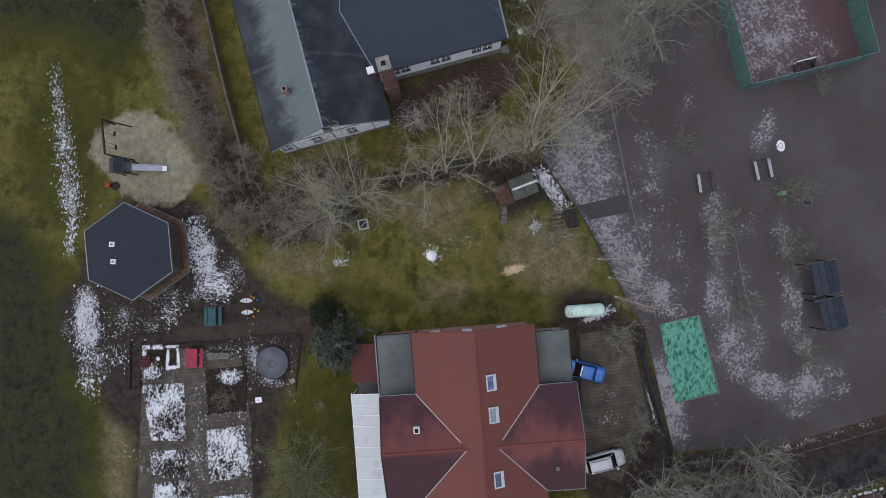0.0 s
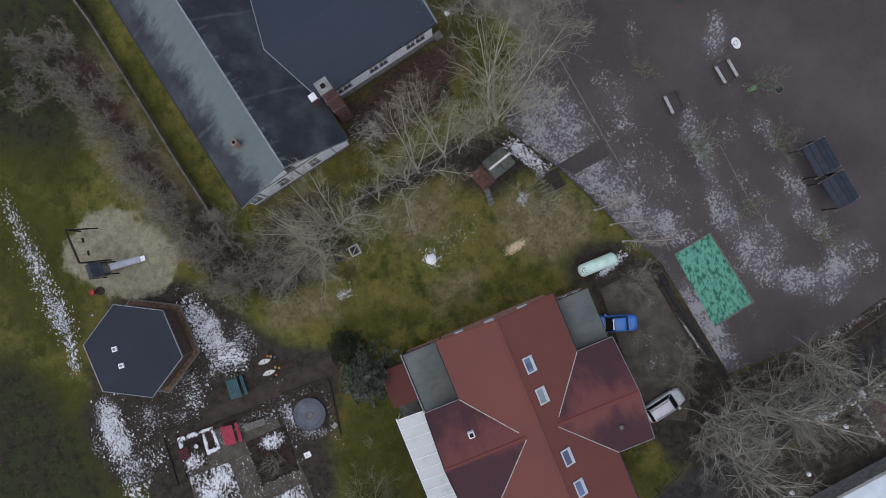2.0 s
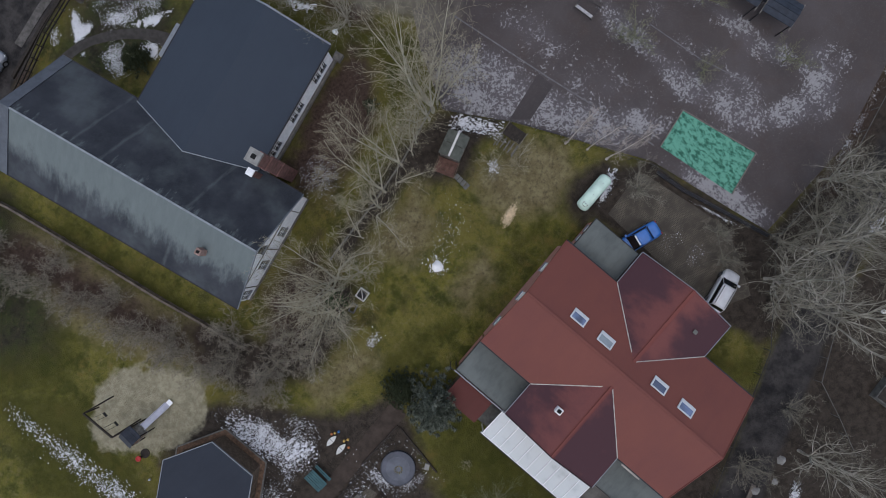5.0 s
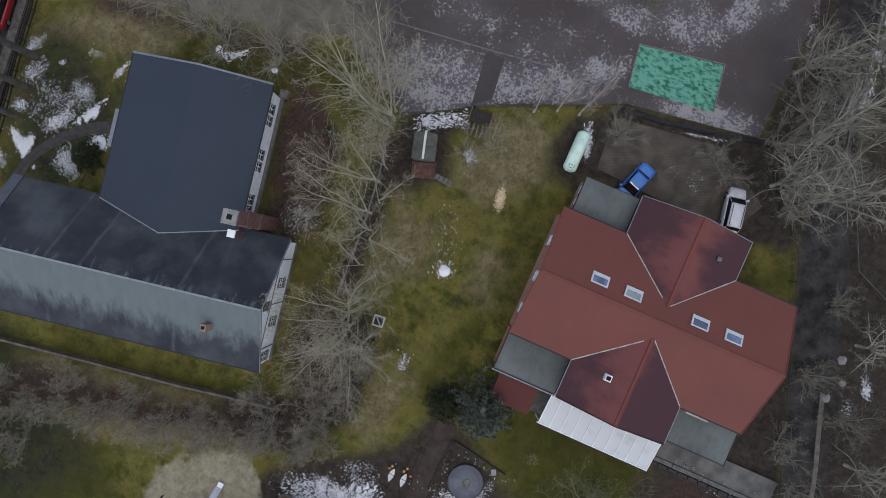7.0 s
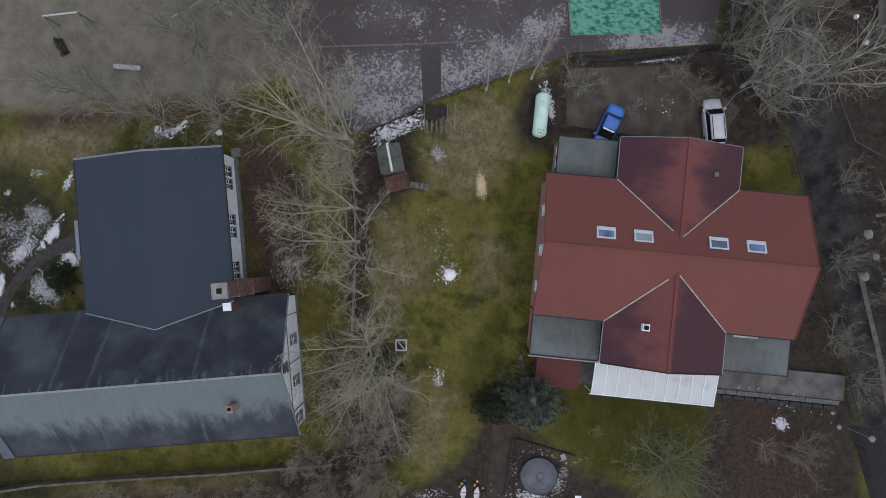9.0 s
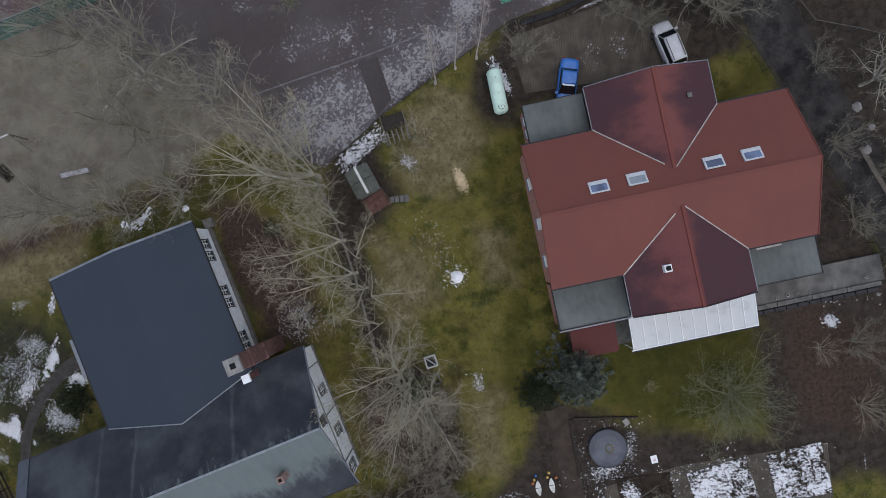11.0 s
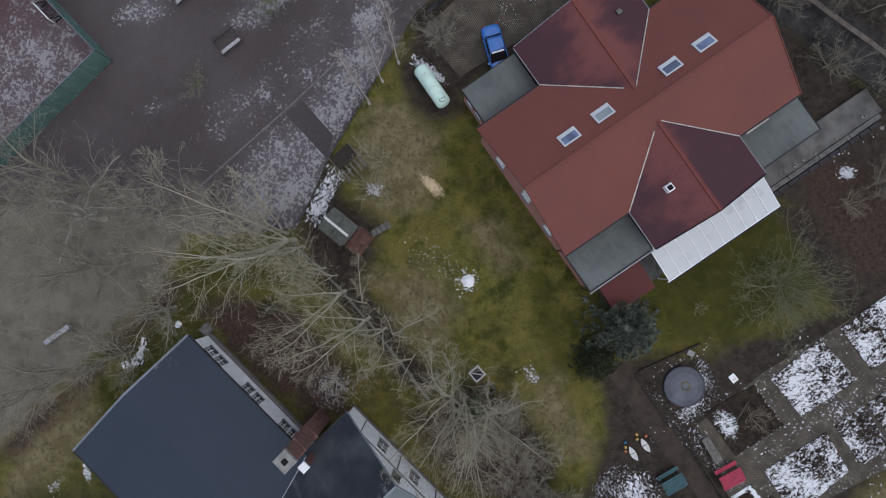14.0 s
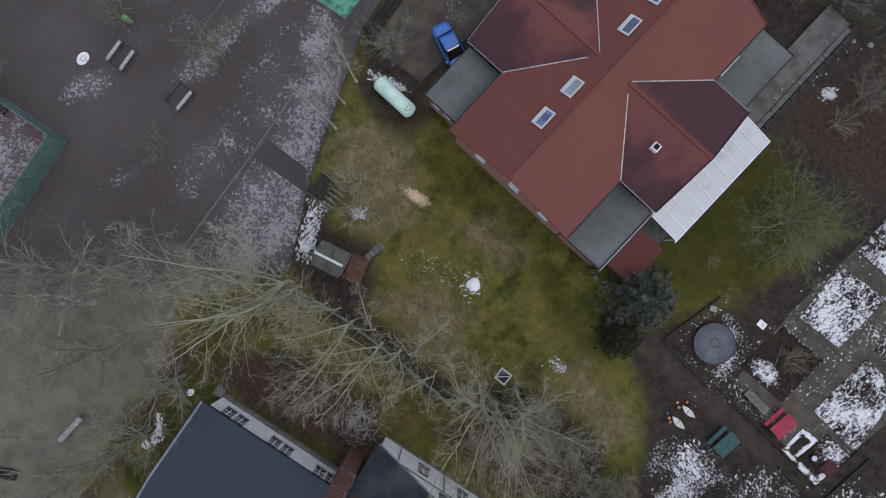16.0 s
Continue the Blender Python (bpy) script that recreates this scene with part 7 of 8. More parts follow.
def build_field_things():
    g = thing("field_goal", pose(12.7, 37.8, 0, 0, 0, -72), "old white goal frame standing on the bare field", "goal")
    for x in (-1.5, 1.5):
        part("upright", bar((x, 0, 0), (x, 0, 2.0), 0.1), M_WOOD_GREY, g)
        part("stay", bar((x, -1.2, 0), (x, 0, 1.9), 0.07), M_WOOD_GREY, g)
    part("crossbar", bar((-1.55, 0, 2.0), (1.55, 0, 2.0), 0.1), M_WHITE_DULL, g)
    build_bench(pose(9.73, 32.06, 0, 0, 0, -83), "long bench on the field under a strip of old snow", 3, True, 2.6)
    d = thing("log_pile", pose(10.3, 38.5, 0, 0, 0, 40), "small dark pile of stacked logs on the field", "log pile")
    for i in range(3):
        for j in range(3 - i):
            part("log", tube((-0.7, -0.3 + j * 0.3 + i * 0.15, 0.15 + i * 0.26), (0.7, -0.3 + j * 0.3 + i * 0.15, 0.15 + i * 0.26), 0.15, 0.15, 10), M_WOOD_DARK, d)


build_field_things()


# ---- beyond the lane ----


def build_outer():
    h = thing("outbuilding", pose(26.9, -32.2, 0, 0, 0, 13), "low building with a snow-pale flat roof and grey rim", "building")
    for x0, x1, y0, y1 in ((0, 10, -0.25, 0), (0, 10, -8, -7.75), (0, 0.25, -7.75, -0.25), (9.75, 10, -7.75, -0.25)):
        part("wall", box(x0, x1, y0, y1, 0, 1.75), M_CONC, h)
    part("roof", box(-0.1, 10.1, -8.1, 0.1, 1.75, 1.9), M_PALE_ROOF, h, "pale flat roof")
    for a, b in (((-0.15, 0.15), (10.15, 0.15)), ((-0.15, -8.15), (10.15, -8.15)), ((-0.15, -8.15), (-0.15, 0.15)), ((10.15, -8.15), (10.15, 0.15))):
        part("roof_rim", bar((*a, 1.9), (*b, 1.9), 0.28, 0.2), M_CONC, h)
    for y in (-2.2, -5.2):
        part("window", box(-0.03, 0.05, y - 0.7, y + 0.7, 0.8, 1.5), M_GLASS, h)
    b = thing("compost_bin", pose(20.4, -37.3, 0, 0, 0, 10), "open square timber frame with dark soil inside", "compost bin")
    for x0, x1, y0, y1 in ((-1.1, 1.1, -1.4, -1.15), (-1.1, 1.1, 1.15, 1.4), (-1.1, -0.85, -1.15, 1.15), (0.85, 1.1, -1.15, 1.15)):
        part("side", box(x0, x1, y0, y1, 0, 0.8), M_CONC_DARK, b)
    part("lid", sheet([(-1.0, -1.3, 0.86), (0.2, -1.3, 0.86), (0.2, 1.3, 0.86), (-1.0, 1.3, 0.86)], 0.05), M_WOOD_DARK, b)
    part("soil", box(-0.85, 0.85, -1.15, 1.15, 0, 0.3), M_WOOD_DARK, b)
    for x, y in ((27.4, -30.0), (25.4, -31.3), (32.0, -26.6)):
        l = thing("garden_lamp", pose(x - 0.6, y + 0.6, 0), "white globe garden lamp on a short post", "lamp", "garden lamps")
        part("post", tube((0, 0, 0), (0, 0, 0.9), 0.04, 0.04, 8), M_TRIM_DARK, l)
        part("globe", ball((0, 0, 1.1), 0.22, 12, 8), M_WHITE, l, smooth=True)
    s = thing("street_lamp", pose(-7.9, -36.9, 0), "grey post lamp with a pale round head by the lane", "street lamp")
    part("post", tube((0, 0, 0), (0, 0, 2.5), 0.06, 0.045, 10), M_CONC, s)
    part("head", tube((0, 0, 2.5), (0, 0, 2.75), 0.16, 0.24, 14), M_WHITE_DULL, s)
    part("cap", tube((0, 0, 2.75), (0, 0, 2.84), 0.26, 0.10, 14), M_CONC, s)
    random.seed(8)
    for x, y, r in ((9.0, -35.1, 0.42), (5.3, -35.6, 0.40), (7.2, -36.2, 0.3), (-8.0, -36.2, 0.22), (-6.9, -35.4, 0.18)):
        heap("boulder", pose(x, y, 0, 0, 0, random.uniform(0, 90)), r, r * 0.8, M_CONC, "pale grey boulder on the soil beside the lane", "boulder", int(x * 7), 0.2)


M_PALE_ROOF = plain("pale_roof_membrane", (0.55, 0.60, 0.66), 0.6, 0, 0.14, 0.6)
build_outer()


def build_plots():
    for k, (x, y) in enumerate(((35.4, -24.4), (38.6, -23.2), (41.8, -22.2))):
        lay("gravel_plot", local(pose(x, y, 0, 0, 0, 18), [(-1.5, -4.5), (0.6 + 0.3 * k, -4.5), (0.6 + 0.3 * k, 0.2), (-1.5, 0.2)]), 0.06, M_PITCH, "reddish-brown gravel plot with a snowy stone edge beyond the lane", "gravel plot", spots=[], step=0.6, kind="")
        e = thing("plot_edging", pose(x, y, 0, 0, 0, 18), "broken snow-dusted pale stones edging the gravel plot", "stones")
        rng = random.Random(k)
        for a, b, u, v, n in ((-1.7, 0.3, 0, -1, 9), (-1.6, 0.45, 1, 0, 6)):
            for i in range(n):
                o, l = i * 0.52 + rng.uniform(0, 0.2), rng.uniform(0.12, 0.4)
                p = (a + u * o + rng.uniform(-0.06, 0.06), b + v * o + rng.uniform(-0.06, 0.06), 0.07)
                part("stone", bar(p, (p[0] + u * l, p[1] + v * l + 0.03, 0.07), rng.uniform(0.1, 0.24), 0.12), M_CRUMB, e)


build_plots()


def build_pots():
    for x, y, r in ((-6.7, -26.7, 0.10), (-6.5, -27.6, 0.13), (-6.4, -28.4, 0.11), (-6.45, -29.5, 0.09), (-6.2, -31.5, 0.09), (-5.6, -34.2, 0.11)):
        p = thing("flower_pot", pose(x + 0.25, y, 0.32), "small pale flower pot on the terrace edge", "flower pot", "terrace pots")
        part("pot", join(tube((0, 0, 0), (0, 0, r * 1.6), r * 0.75, r, 12)), M_WHITE_DULL, p)
        part("soil", tube((0, 0, r * 1.6 + 0.002), (0, 0, r * 1.6 + 0.012), r * 0.8, r * 0.8, 12), M_WOOD_DARK, p)
    m = thing("manhole_cover", pose(34.9, 6.7, 0.05), "round dark manhole cover in the asphalt", "manhole cover")
    part("cover", tube((0, 0, 0), (0, 0, 0.02), 0.36, 0.36, 24), M_TRIM_DARK, m)
    part("ring", join(*[bar((0.43 * math.cos(a), 0.43 * math.sin(a), 0.012), (0.43 * math.cos(a + 0.32), 0.43 * math.sin(a + 0.32), 0.012), 0.1, 0.024) for a in [0.3142 * i for i in range(20)]]), M_CONC_DARK, m)


build_pots()


def build_bits():
    """Loose crumbs of old snow: x, y, x, y, half width, count, size."""
    rng = np.random.default_rng(4)
    runs = [(-41.9, 17.4, -41.1, 13.0, 0.55, 300, 0.05), (-41.1, 13.0, -40.0, 7.2, 0.7, 900, 0.046), (-40.0, 7.2, -39.2, 2.0, 0.8, 1150, 0.046), (-39.2, 2.0, -39.4, -1.4, 0.5, 300, 0.055),
            (-37.2, -5.6, -36.9, -12.4, 1.0, 1000, 0.065), (-36.8, -12.4, -36.4, -16.0, 0.8, 260, 0.06), (-35.4, -8.0, -31.0, -8.6, 1.8, 170, 0.045), (-34.5, -10.0, -33.4, -13.0, 0.9, 160, 0.05),
            (-26.6, 2.0, -25.3, -3.4, 1.0, 900, 0.065), (-25.3, -3.4, -22.8, -4.4, 1.0, 420, 0.075), (-29.6, -6.6, -27.6, -7.6, 1.0, 200, 0.06),
            (8.0, 8.9, 9.4, 7.5, 0.5, 170, 0.08), (9.4, 7.5, 10.9, 5.4, 0.45, 190, 0.08), (7.6, 3.2, 8.4, 3.0, 0.45, 80, 0.06), (3.0, 3.0, -1.4, 0.2, 1.0, 330, 0.024), (-2.6, -0.6, -1.8, 0.5, 0.6, 160, 0.05),
            (-11.8, -1.3, -10.6, -0.8, 0.5, 60, 0.05), (-7.4, 37.5, -9.7, 38.9, 0.5, 1500, 0.030), (-4.4, 38.2, -5.6, 36.4, 0.6, 700, 0.028), (-5.2, 37.6, -7.8, 38.4, 0.8, 700, 0.027), (-6.0, 40.6, -7.4, 38.9, 0.7, 420, 0.03), (-9.6, 40.3, -7.6, 40.6, 0.8, 260, 0.028),
            (-4.4, 42.2, -6.7, 42.9, 0.55, 560, 0.036), (-6.0, 41.7, -6.6, 40.6, 0.5, 160, 0.03), (-8.6, 42.4, -9.6, 41.9, 0.5, 420, 0.034), (-10.1, 36.0, -12.2, 36.2, 0.5, 800, 0.030), (-11.6, 35.6, -12.0, 33.9, 0.6, 620, 0.030), (-2.4, 43.4, -4.4, 44.2, 0.35, 330, 0.036),
            (-11.3, 41.6, -12.6, 39.6, 0.4, 260, 0.04), (-10.9, 39.9, -12.0, 39.6, 0.3, 200, 0.034), (-7.6, 36.55, -4.6, 35.3, 0.2, 260, 0.05), (-8.6, 34.6, -7.9, 33.0, 0.4, 330, 0.036), (-0.4, 35.1, -2.3, 35.7, 0.2, 110, 0.05), (-1.2, 37.6, -1.5, 39.1, 0.35, 70, 0.042), (-3.3, 40.5, -3.8, 40.8, 0.2, 40, 0.045), (-13.8, 41.8, -14.7, 40.7, 0.35, 220, 0.036), (-9.8, 44.0, -12.0, 43.3, 0.5, 60, 0.035),
            (4.8, 28.3, 4.6, 27.3, 0.2, 24, 0.10), (4.6, 27.3, 5.7, 26.1, 0.2, 30, 0.10),
            (-20.6, -10.2, -20.6, -30.0, 0.8, 260, 0.04), (-25.4, -14.0, -25.2, -30.0, 0.6, 300, 0.04), (-31.0, -21.4, -20.0, -21.8, 0.5, 260, 0.05), (-24.0, -10.4, -20.4, -10.8, 0.5, 120, 0.045), (-16.2, -10.0, -15.6, -15.0, 0.7, 40, 0.035),
            (-19.9, -10.4, -19.6, -13.0, 0.2, 110, 0.05), (-19.0, -13.4, -16.6, -13.6, 0.2, 60, 0.04), (15.8, -4.8, 13.2, -6.0, 0.22, 170, 0.06), (19.5, -12.2, 20.8, -16.0, 0.10, 160, 0.035),
            (-8.5, -30.6, -9.2, -31.8, 0.35, 90, 0.07), (-6.6, -27.0, -7.2, -35.0, 0.4, 60, 0.05), (34.0, -24.0, 30.0, -25.4, 0.5, 120, 0.06)]
    vs, fs = [], []
    for ax, ay, bx, by, w, n, size in runs:
        n = n * 3 // 4
        t, off = np.clip(rng.normal(0.5, 0.30, n), -0.15, 1.15), rng.normal(0, w, n) * 0.75
        l = math.hypot(bx - ax, by - ay)
        nx, ny = -(by - ay) / l, (bx - ax) / l
        for x, y, s, a in zip(ax + (bx - ax) * t + nx * off, ay + (by - ay) * t + ny * off, size * rng.uniform(0.4, 1.25, n), rng.random(n) * 6.28):
            o = len(vs)
            k, g, w2 = rng.uniform(0.55, 1.3, 5), math.atan2(by - ay, bx - ax) + rng.normal(0, 0.5), rng.uniform(0.35, 0.9)
            s *= 0.85 + 1.6 * rng.random() ** 3
            for i in range(5):
                u, v = 1.45 * s * k[i] * math.cos(a + i * 1.2566), w2 * s * k[i] * math.sin(a + i * 1.2566)
                vs.append((x + u * math.cos(g) - v * math.sin(g), y + u * math.sin(g) + v * math.cos(g), 0.028))
            vs.append((x, y, 0.034 + min(0.05, s * 0.35)))
            fs += [(o + i, o + (i + 1) % 5, o + 5) for i in range(5)]
    tagged(part("snow_crumbs", (vs, fs), M_CRUMB), "loose crumbs of old snow over grass and soil", "snow", kind="stuff")


build_bits()


# ---- trees ----


def grow(seed, height, levels, trunk=0.16, stem=0.5, lean=(0, 0), forks=1, first=0.35, up=0.35, thin=0.010, wander=0.16, splay=0.28):
    """Branch segments of a bare tree, (start, end, radius, radius, level); levels lists the count, length share and angle of each order of branches."""
    rng = random.Random(seed)
    out = []

    def limb(p, d, length, r, level):
        n = (6, 7, 5, 3, 2)[level]
        curl = Vector((rng.gauss(0, 1), rng.gauss(0, 1), rng.gauss(0, 0.6))) * wander
        nodes = [(p.copy(), d.copy(), r)]
        for i in range(n):
            curl = curl * 0.45 + Vector((rng.gauss(0, 1), rng.gauss(0, 1), rng.gauss(0, 0.6))) * (wander * (0.35 if level == 0 else 1.0))
            d = (d + curl + Vector((0, 0, up * 0.16))).normalized()
            q = p + d * (length / n)
            if q.z < 0.25:
                q.z = 0.25 + rng.random() * 0.2
            f = (i + 1) / n
            r2 = max(thin * 0.55, r * (1 - (0.45 if level == 0 else 0.72) * f))
            out.append((p.copy(), q.copy(), nodes[-1][2], r2, level))
            p = q
            nodes.append((p.copy(), d.copy(), r2))
        return nodes

    def fork(nodes, length, level):
        if level > len(levels):
            return
        count, share, angle = levels[level - 1]
        turn = rng.uniform(0, 6.28)
        lo = first if level == 1 else 0.22
        for c in range(count):
            f = min(1.0, lo + (1 - lo) * (c + rng.uniform(0.1, 0.9)) / count)
            i = min(len(nodes) - 1, max(1, round(f * (len(nodes) - 1))))
            p, d, rr = nodes[i]
            turn += 2.4 + rng.uniform(-0.5, 0.5)
            side = d.orthogonal().normalized()
            side = side * math.cos(turn) + d.cross(side) * math.sin(turn)
            ang = angle * rng.uniform(0.65, 1.25)
            nd = (d * math.cos(ang) + side * math.sin(ang) + Vector((0, 0, up * (0.25 if level < 3 else 0.05)))).normalized()
            l = length * share * rng.uniform(0.65, 1.2) * (1.15 - 0.35 * f)
            nr = max(thin, rr * rng.uniform(0.42, 0.66))
            fork(limb(p, nd, l, nr, level), l, level + 1)

    for k in range(forks):
        wide = splay * (forks > 1)
        base = Vector((rng.uniform(-0.12, 0.12) * (forks > 1), rng.uniform(-0.12, 0.12) * (forks > 1), -0.1))
        a = 6.28 * (k + rng.uniform(-0.2, 0.2)) / forks
        d = Vector((lean[0] + math.cos(a) * wide + rng.gauss(0, 0.05), lean[1] + math.sin(a) * wide + rng.gauss(0, 0.05), 1)).normalized()
        fork(limb(base, d, height * stem, trunk, 0), height * stem, 1)
    return out


def tubes(segs, sides):
    vs, fs = [], []
    for p, q, r0, r1, _ in segs:
        d = (q - p)
        if d.length < 1e-4:
            continue
        d.normalize()
        a = d.orthogonal().normalized()
        b = d.cross(a)
        o = len(vs)
        for c, r in ((p, r0), (q, r1)):
            for k in range(sides):
                t = 2 * math.pi * k / sides
                vs.append(c + (a * math.cos(t) + b * math.sin(t)) * r)
        fs += [(o + k, o + (k + 1) % sides, o + sides + (k + 1) % sides, o + sides + k) for k in range(sides)]
    return vs, fs


def bare_tree(name, label, bark, twig, category="tree", **kw):
    t = thing(name, pose(0, 0, -60), label, category)
    segs = grow(**kw)
    edge = 1
    part("trunk", tubes([s for s in segs if s[4] <= edge], 6), bark, t, smooth=True)
    part("crown", tubes([s for s in segs if s[4] > edge], 3), twig, t, "fine bare twigs")
    return t


def plant(kind, spots):
    """Copies a built tree to plan places (x, y, scale, turn, tilt)."""
    for i, (x, y, s, turn, *tilt) in enumerate(spots):
        m = pose(x, y, 0, *(tilt if tilt else (0, 0)), turn)
        if i == len(spots) - 1:
            kind.matrix_basis, c = m, kind
        else:
            c = copy_thing(kind, m)
        c.scale = (s, s, s)


def crown(seed, orders, trunk=(2.0, 0.16), limbs=4, reach=7.0, rise=50, arc=360, up=0.2, thin=0.012, fork=0.60, taper=0.86):
    """Branch segments of a bare tree whose straight limbs fan out of a short trunk. orders lists, for each order of branches, the
    pieces of one branch, its side branches, their length as a share, their angle and their sway."""
    rng = random.Random(seed)
    out = []

    def branch(p, d, length, r, order):
        n, kids, share, angle, sway = orders[order]
        bend = Vector((rng.gauss(0, 1), rng.gauss(0, 1), rng.gauss(0, 0.7))) * sway * 0.28
        nodes = [(p.copy(), d.copy(), r)]
        for i in range(n):
            d = (d + bend + Vector((rng.gauss(0, 1), rng.gauss(0, 1), rng.gauss(0, 0.6))) * sway + Vector((0, 0, up * 0.22))).normalized()
            q = p + d * (length / n)
            q.z = max(q.z, 0.2)
            r2 = max(thin * 0.6, r * (1 - (taper if order == 0 else 0.86) * (i + 1) / n))
            out.append((p.copy(), q.copy(), nodes[-1][2], r2, order))
            p = q
            nodes.append((p.copy(), d.copy(), r2))
        if order + 1 >= len(orders):
            return
        turn = rng.uniform(0, 6.28)
        for c in range(kids):
            f = 0.16 + 0.84 * (c + rng.uniform(0.2, 0.8)) / kids
            i = min(n - 1, int(f * n))
            g = f * n - i
            pos = nodes[i][0].lerp(nodes[i + 1][0], g)
            dd, rr = nodes[i + 1][1], nodes[i][2] * (1 - g) + nodes[i + 1][2] * g
            turn += math.pi + rng.uniform(-0.9, 0.9)
            side = dd.orthogonal().normalized()
            side = side * math.cos(turn) + dd.cross(side) * math.sin(turn)
            a = angle * rng.uniform(0.55, 1.4)
            nd = (dd * math.cos(a) + side * math.sin(a) + Vector((0, 0, up * 0.3))).normalized()
            branch(pos, nd, length * share * (1.12 - 0.72 * f) * rng.uniform(0.5, 1.35), max(thin, min(rr * fork, r * 0.45)), order + 1)

    h, r = trunk
    lean = Vector((0.10 * (arc < 360), rng.gauss(0, 0.04), 1)).normalized()
    top = Vector((0, 0, -0.1)) + lean * h
    out.append((Vector((0, 0, -0.1)), top * 0.5 + Vector((rng.gauss(0, 0.05), rng.gauss(0, 0.05), 0)), r * 1.15, r, 0))
    out.append((out[-1][1].copy(), top.copy(), r, r * 0.55, 0))
    for k in range(limbs):
        az = radians(arc * ((k + 0.5 + rng.uniform(-0.45, 0.45)) / limbs - 0.5))
        el = radians(rise + rng.uniform(-20, 20) * (limbs > 1))
        d = Vector((math.cos(az) * math.cos(el), math.sin(az) * math.cos(el), math.sin(el)))
        branch(top * rng.uniform(0.82, 1.0), d, reach * rng.uniform(0.6, 1.15), r * rng.uniform(0.50, 0.78), 0)
    return out


def fine_tree(name, label, bark, twig, edge=1, category="tree", **kw):
    t = thing(name, pose(0, 0, -60), label, category)
    segs = crown(**kw)
    part("trunk", tubes([s for s in segs if s[4] < edge], 7), bark, t, smooth=True)
    part("crown", tubes([s for s in segs if s[4] >= edge], 3), twig, t, "fine bare twigs")
    return t


WIDE = [(8, 10, 0.60, 0.80, 0.10), (6, 7, 0.56, 0.78, 0.13), (4, 5, 0.55, 0.75, 0.17), (2, 0, 0, 0, 0.18)]
DENSE = [(7, 10, 0.64, 0.88, 0.13), (5, 7, 0.60, 0.82, 0.15), (4, 5, 0.60, 0.80, 0.18), (2, 0, 0, 0, 0.2)]
FUZZ = [(8, 12, 0.46, 0.90, 0.16), (5, 7, 0.52, 0.85, 0.18), (3, 4, 0.58, 0.80, 0.20), (2, 0, 0, 0, 0.2)]
LIGHT = [(7, 8, 0.60, 0.78, 0.11), (5, 6, 0.55, 0.75, 0.13), (3, 5, 0.55, 0.75, 0.17), (2, 0, 0, 0, 0.18)]

# trees that fan out to one side, towards their own +x
fan_tall = fine_tree("linden_tree", "tall bare tree whose pale grey limbs fan out to one side", M_BARK, M_TWIG, seed=3, orders=WIDE, trunk=(1.8, 0.18), limbs=5, reach=11.5, rise=48, arc=120, up=0.22, thin=0.0102)
fan_low = fine_tree("ash_tree", "bare leaning tree with long straight grey limbs", M_BARK, M_TWIG, seed=8, orders=WIDE, trunk=(1.6, 0.13), limbs=3, reach=8.0, rise=46, arc=80, up=0.22, thin=0.0088)
fan_mid = fine_tree("ash_tree", "bare leaning tree with a forked trunk and crooked grey limbs", M_BARK, M_TWIG, seed=84, orders=DENSE, trunk=(1.2, 0.12), limbs=4, reach=6.4, rise=50, arc=130, up=0.2, thin=0.0088)
gnarled = fine_tree("old_oak", "old gnarled bare tree with thick crooked pale limbs", M_BARK_PALE, M_TWIG_FIELD, seed=91, orders=[(9, 7, 0.62, 0.95, 0.26), (6, 6, 0.6, 0.9, 0.24), (4, 5, 0.55, 0.8, 0.2), (2, 0, 0, 0, 0.2)], trunk=(2.6, 0.26), limbs=6, reach=7.0, rise=44, up=0.16, thin=0.008)
fan_slim = fine_tree("maple_tree", "slender bare leaning tree with tan twigs", M_BARK, M_TWIG, seed=15, orders=LIGHT, trunk=(1.6, 0.09), limbs=3, reach=5.6, rise=50, arc=110, up=0.18, thin=0.0075)
# round crowns
round_big = fine_tree("linden_tree", "broad bare tree with dense tangled pale limbs", M_BARK, M_TWIG, seed=21, orders=DENSE, trunk=(1.5, 0.17), limbs=7, reach=7.0, rise=46, up=0.20, thin=0.0095)
round_star = fine_tree("young_linden", "young bare tree with twigs spreading like a star", M_BARK, M_TWIG, seed=27, orders=LIGHT, trunk=(1.4, 0.07), limbs=7, reach=3.6, rise=38, up=0.15, thin=0.0068)
lane_tree = fine_tree("lane_tree", "tall bare lane tree with bright bark and dusky twigs", M_BARK_PALE, M_TWIG_LANE, edge=2, seed=33, orders=FUZZ, trunk=(2.2, 0.17), limbs=8, reach=9.5, rise=56, up=0.22, thin=0.0088)
lane_low = fine_tree("lane_tree", "bushy bare lane tree with fine dusky twigs", M_TWIG_LANE, M_TWIG_LANE, seed=39, orders=FUZZ, trunk=(1.0, 0.09), limbs=9, reach=5.0, rise=42, up=0.16, thin=0.0075)
field_tree = fine_tree("field_tree", "bare tree with thin dusky twigs beside the field", M_TWIG_FIELD, M_TWIG_FIELD, seed=45, orders=FUZZ, trunk=(2.0, 0.13), limbs=7, reach=8.0, rise=48, up=0.2, thin=0.0075)
brush = fine_tree("hawthorn_tree", "low dense thorn tree of fine brown twigs", M_TWIG_DARK, M_TWIG_DARK, seed=51, orders=FUZZ, trunk=(0.5, 0.055), limbs=9, reach=3.6, rise=38, up=0.12, thin=0.0095)
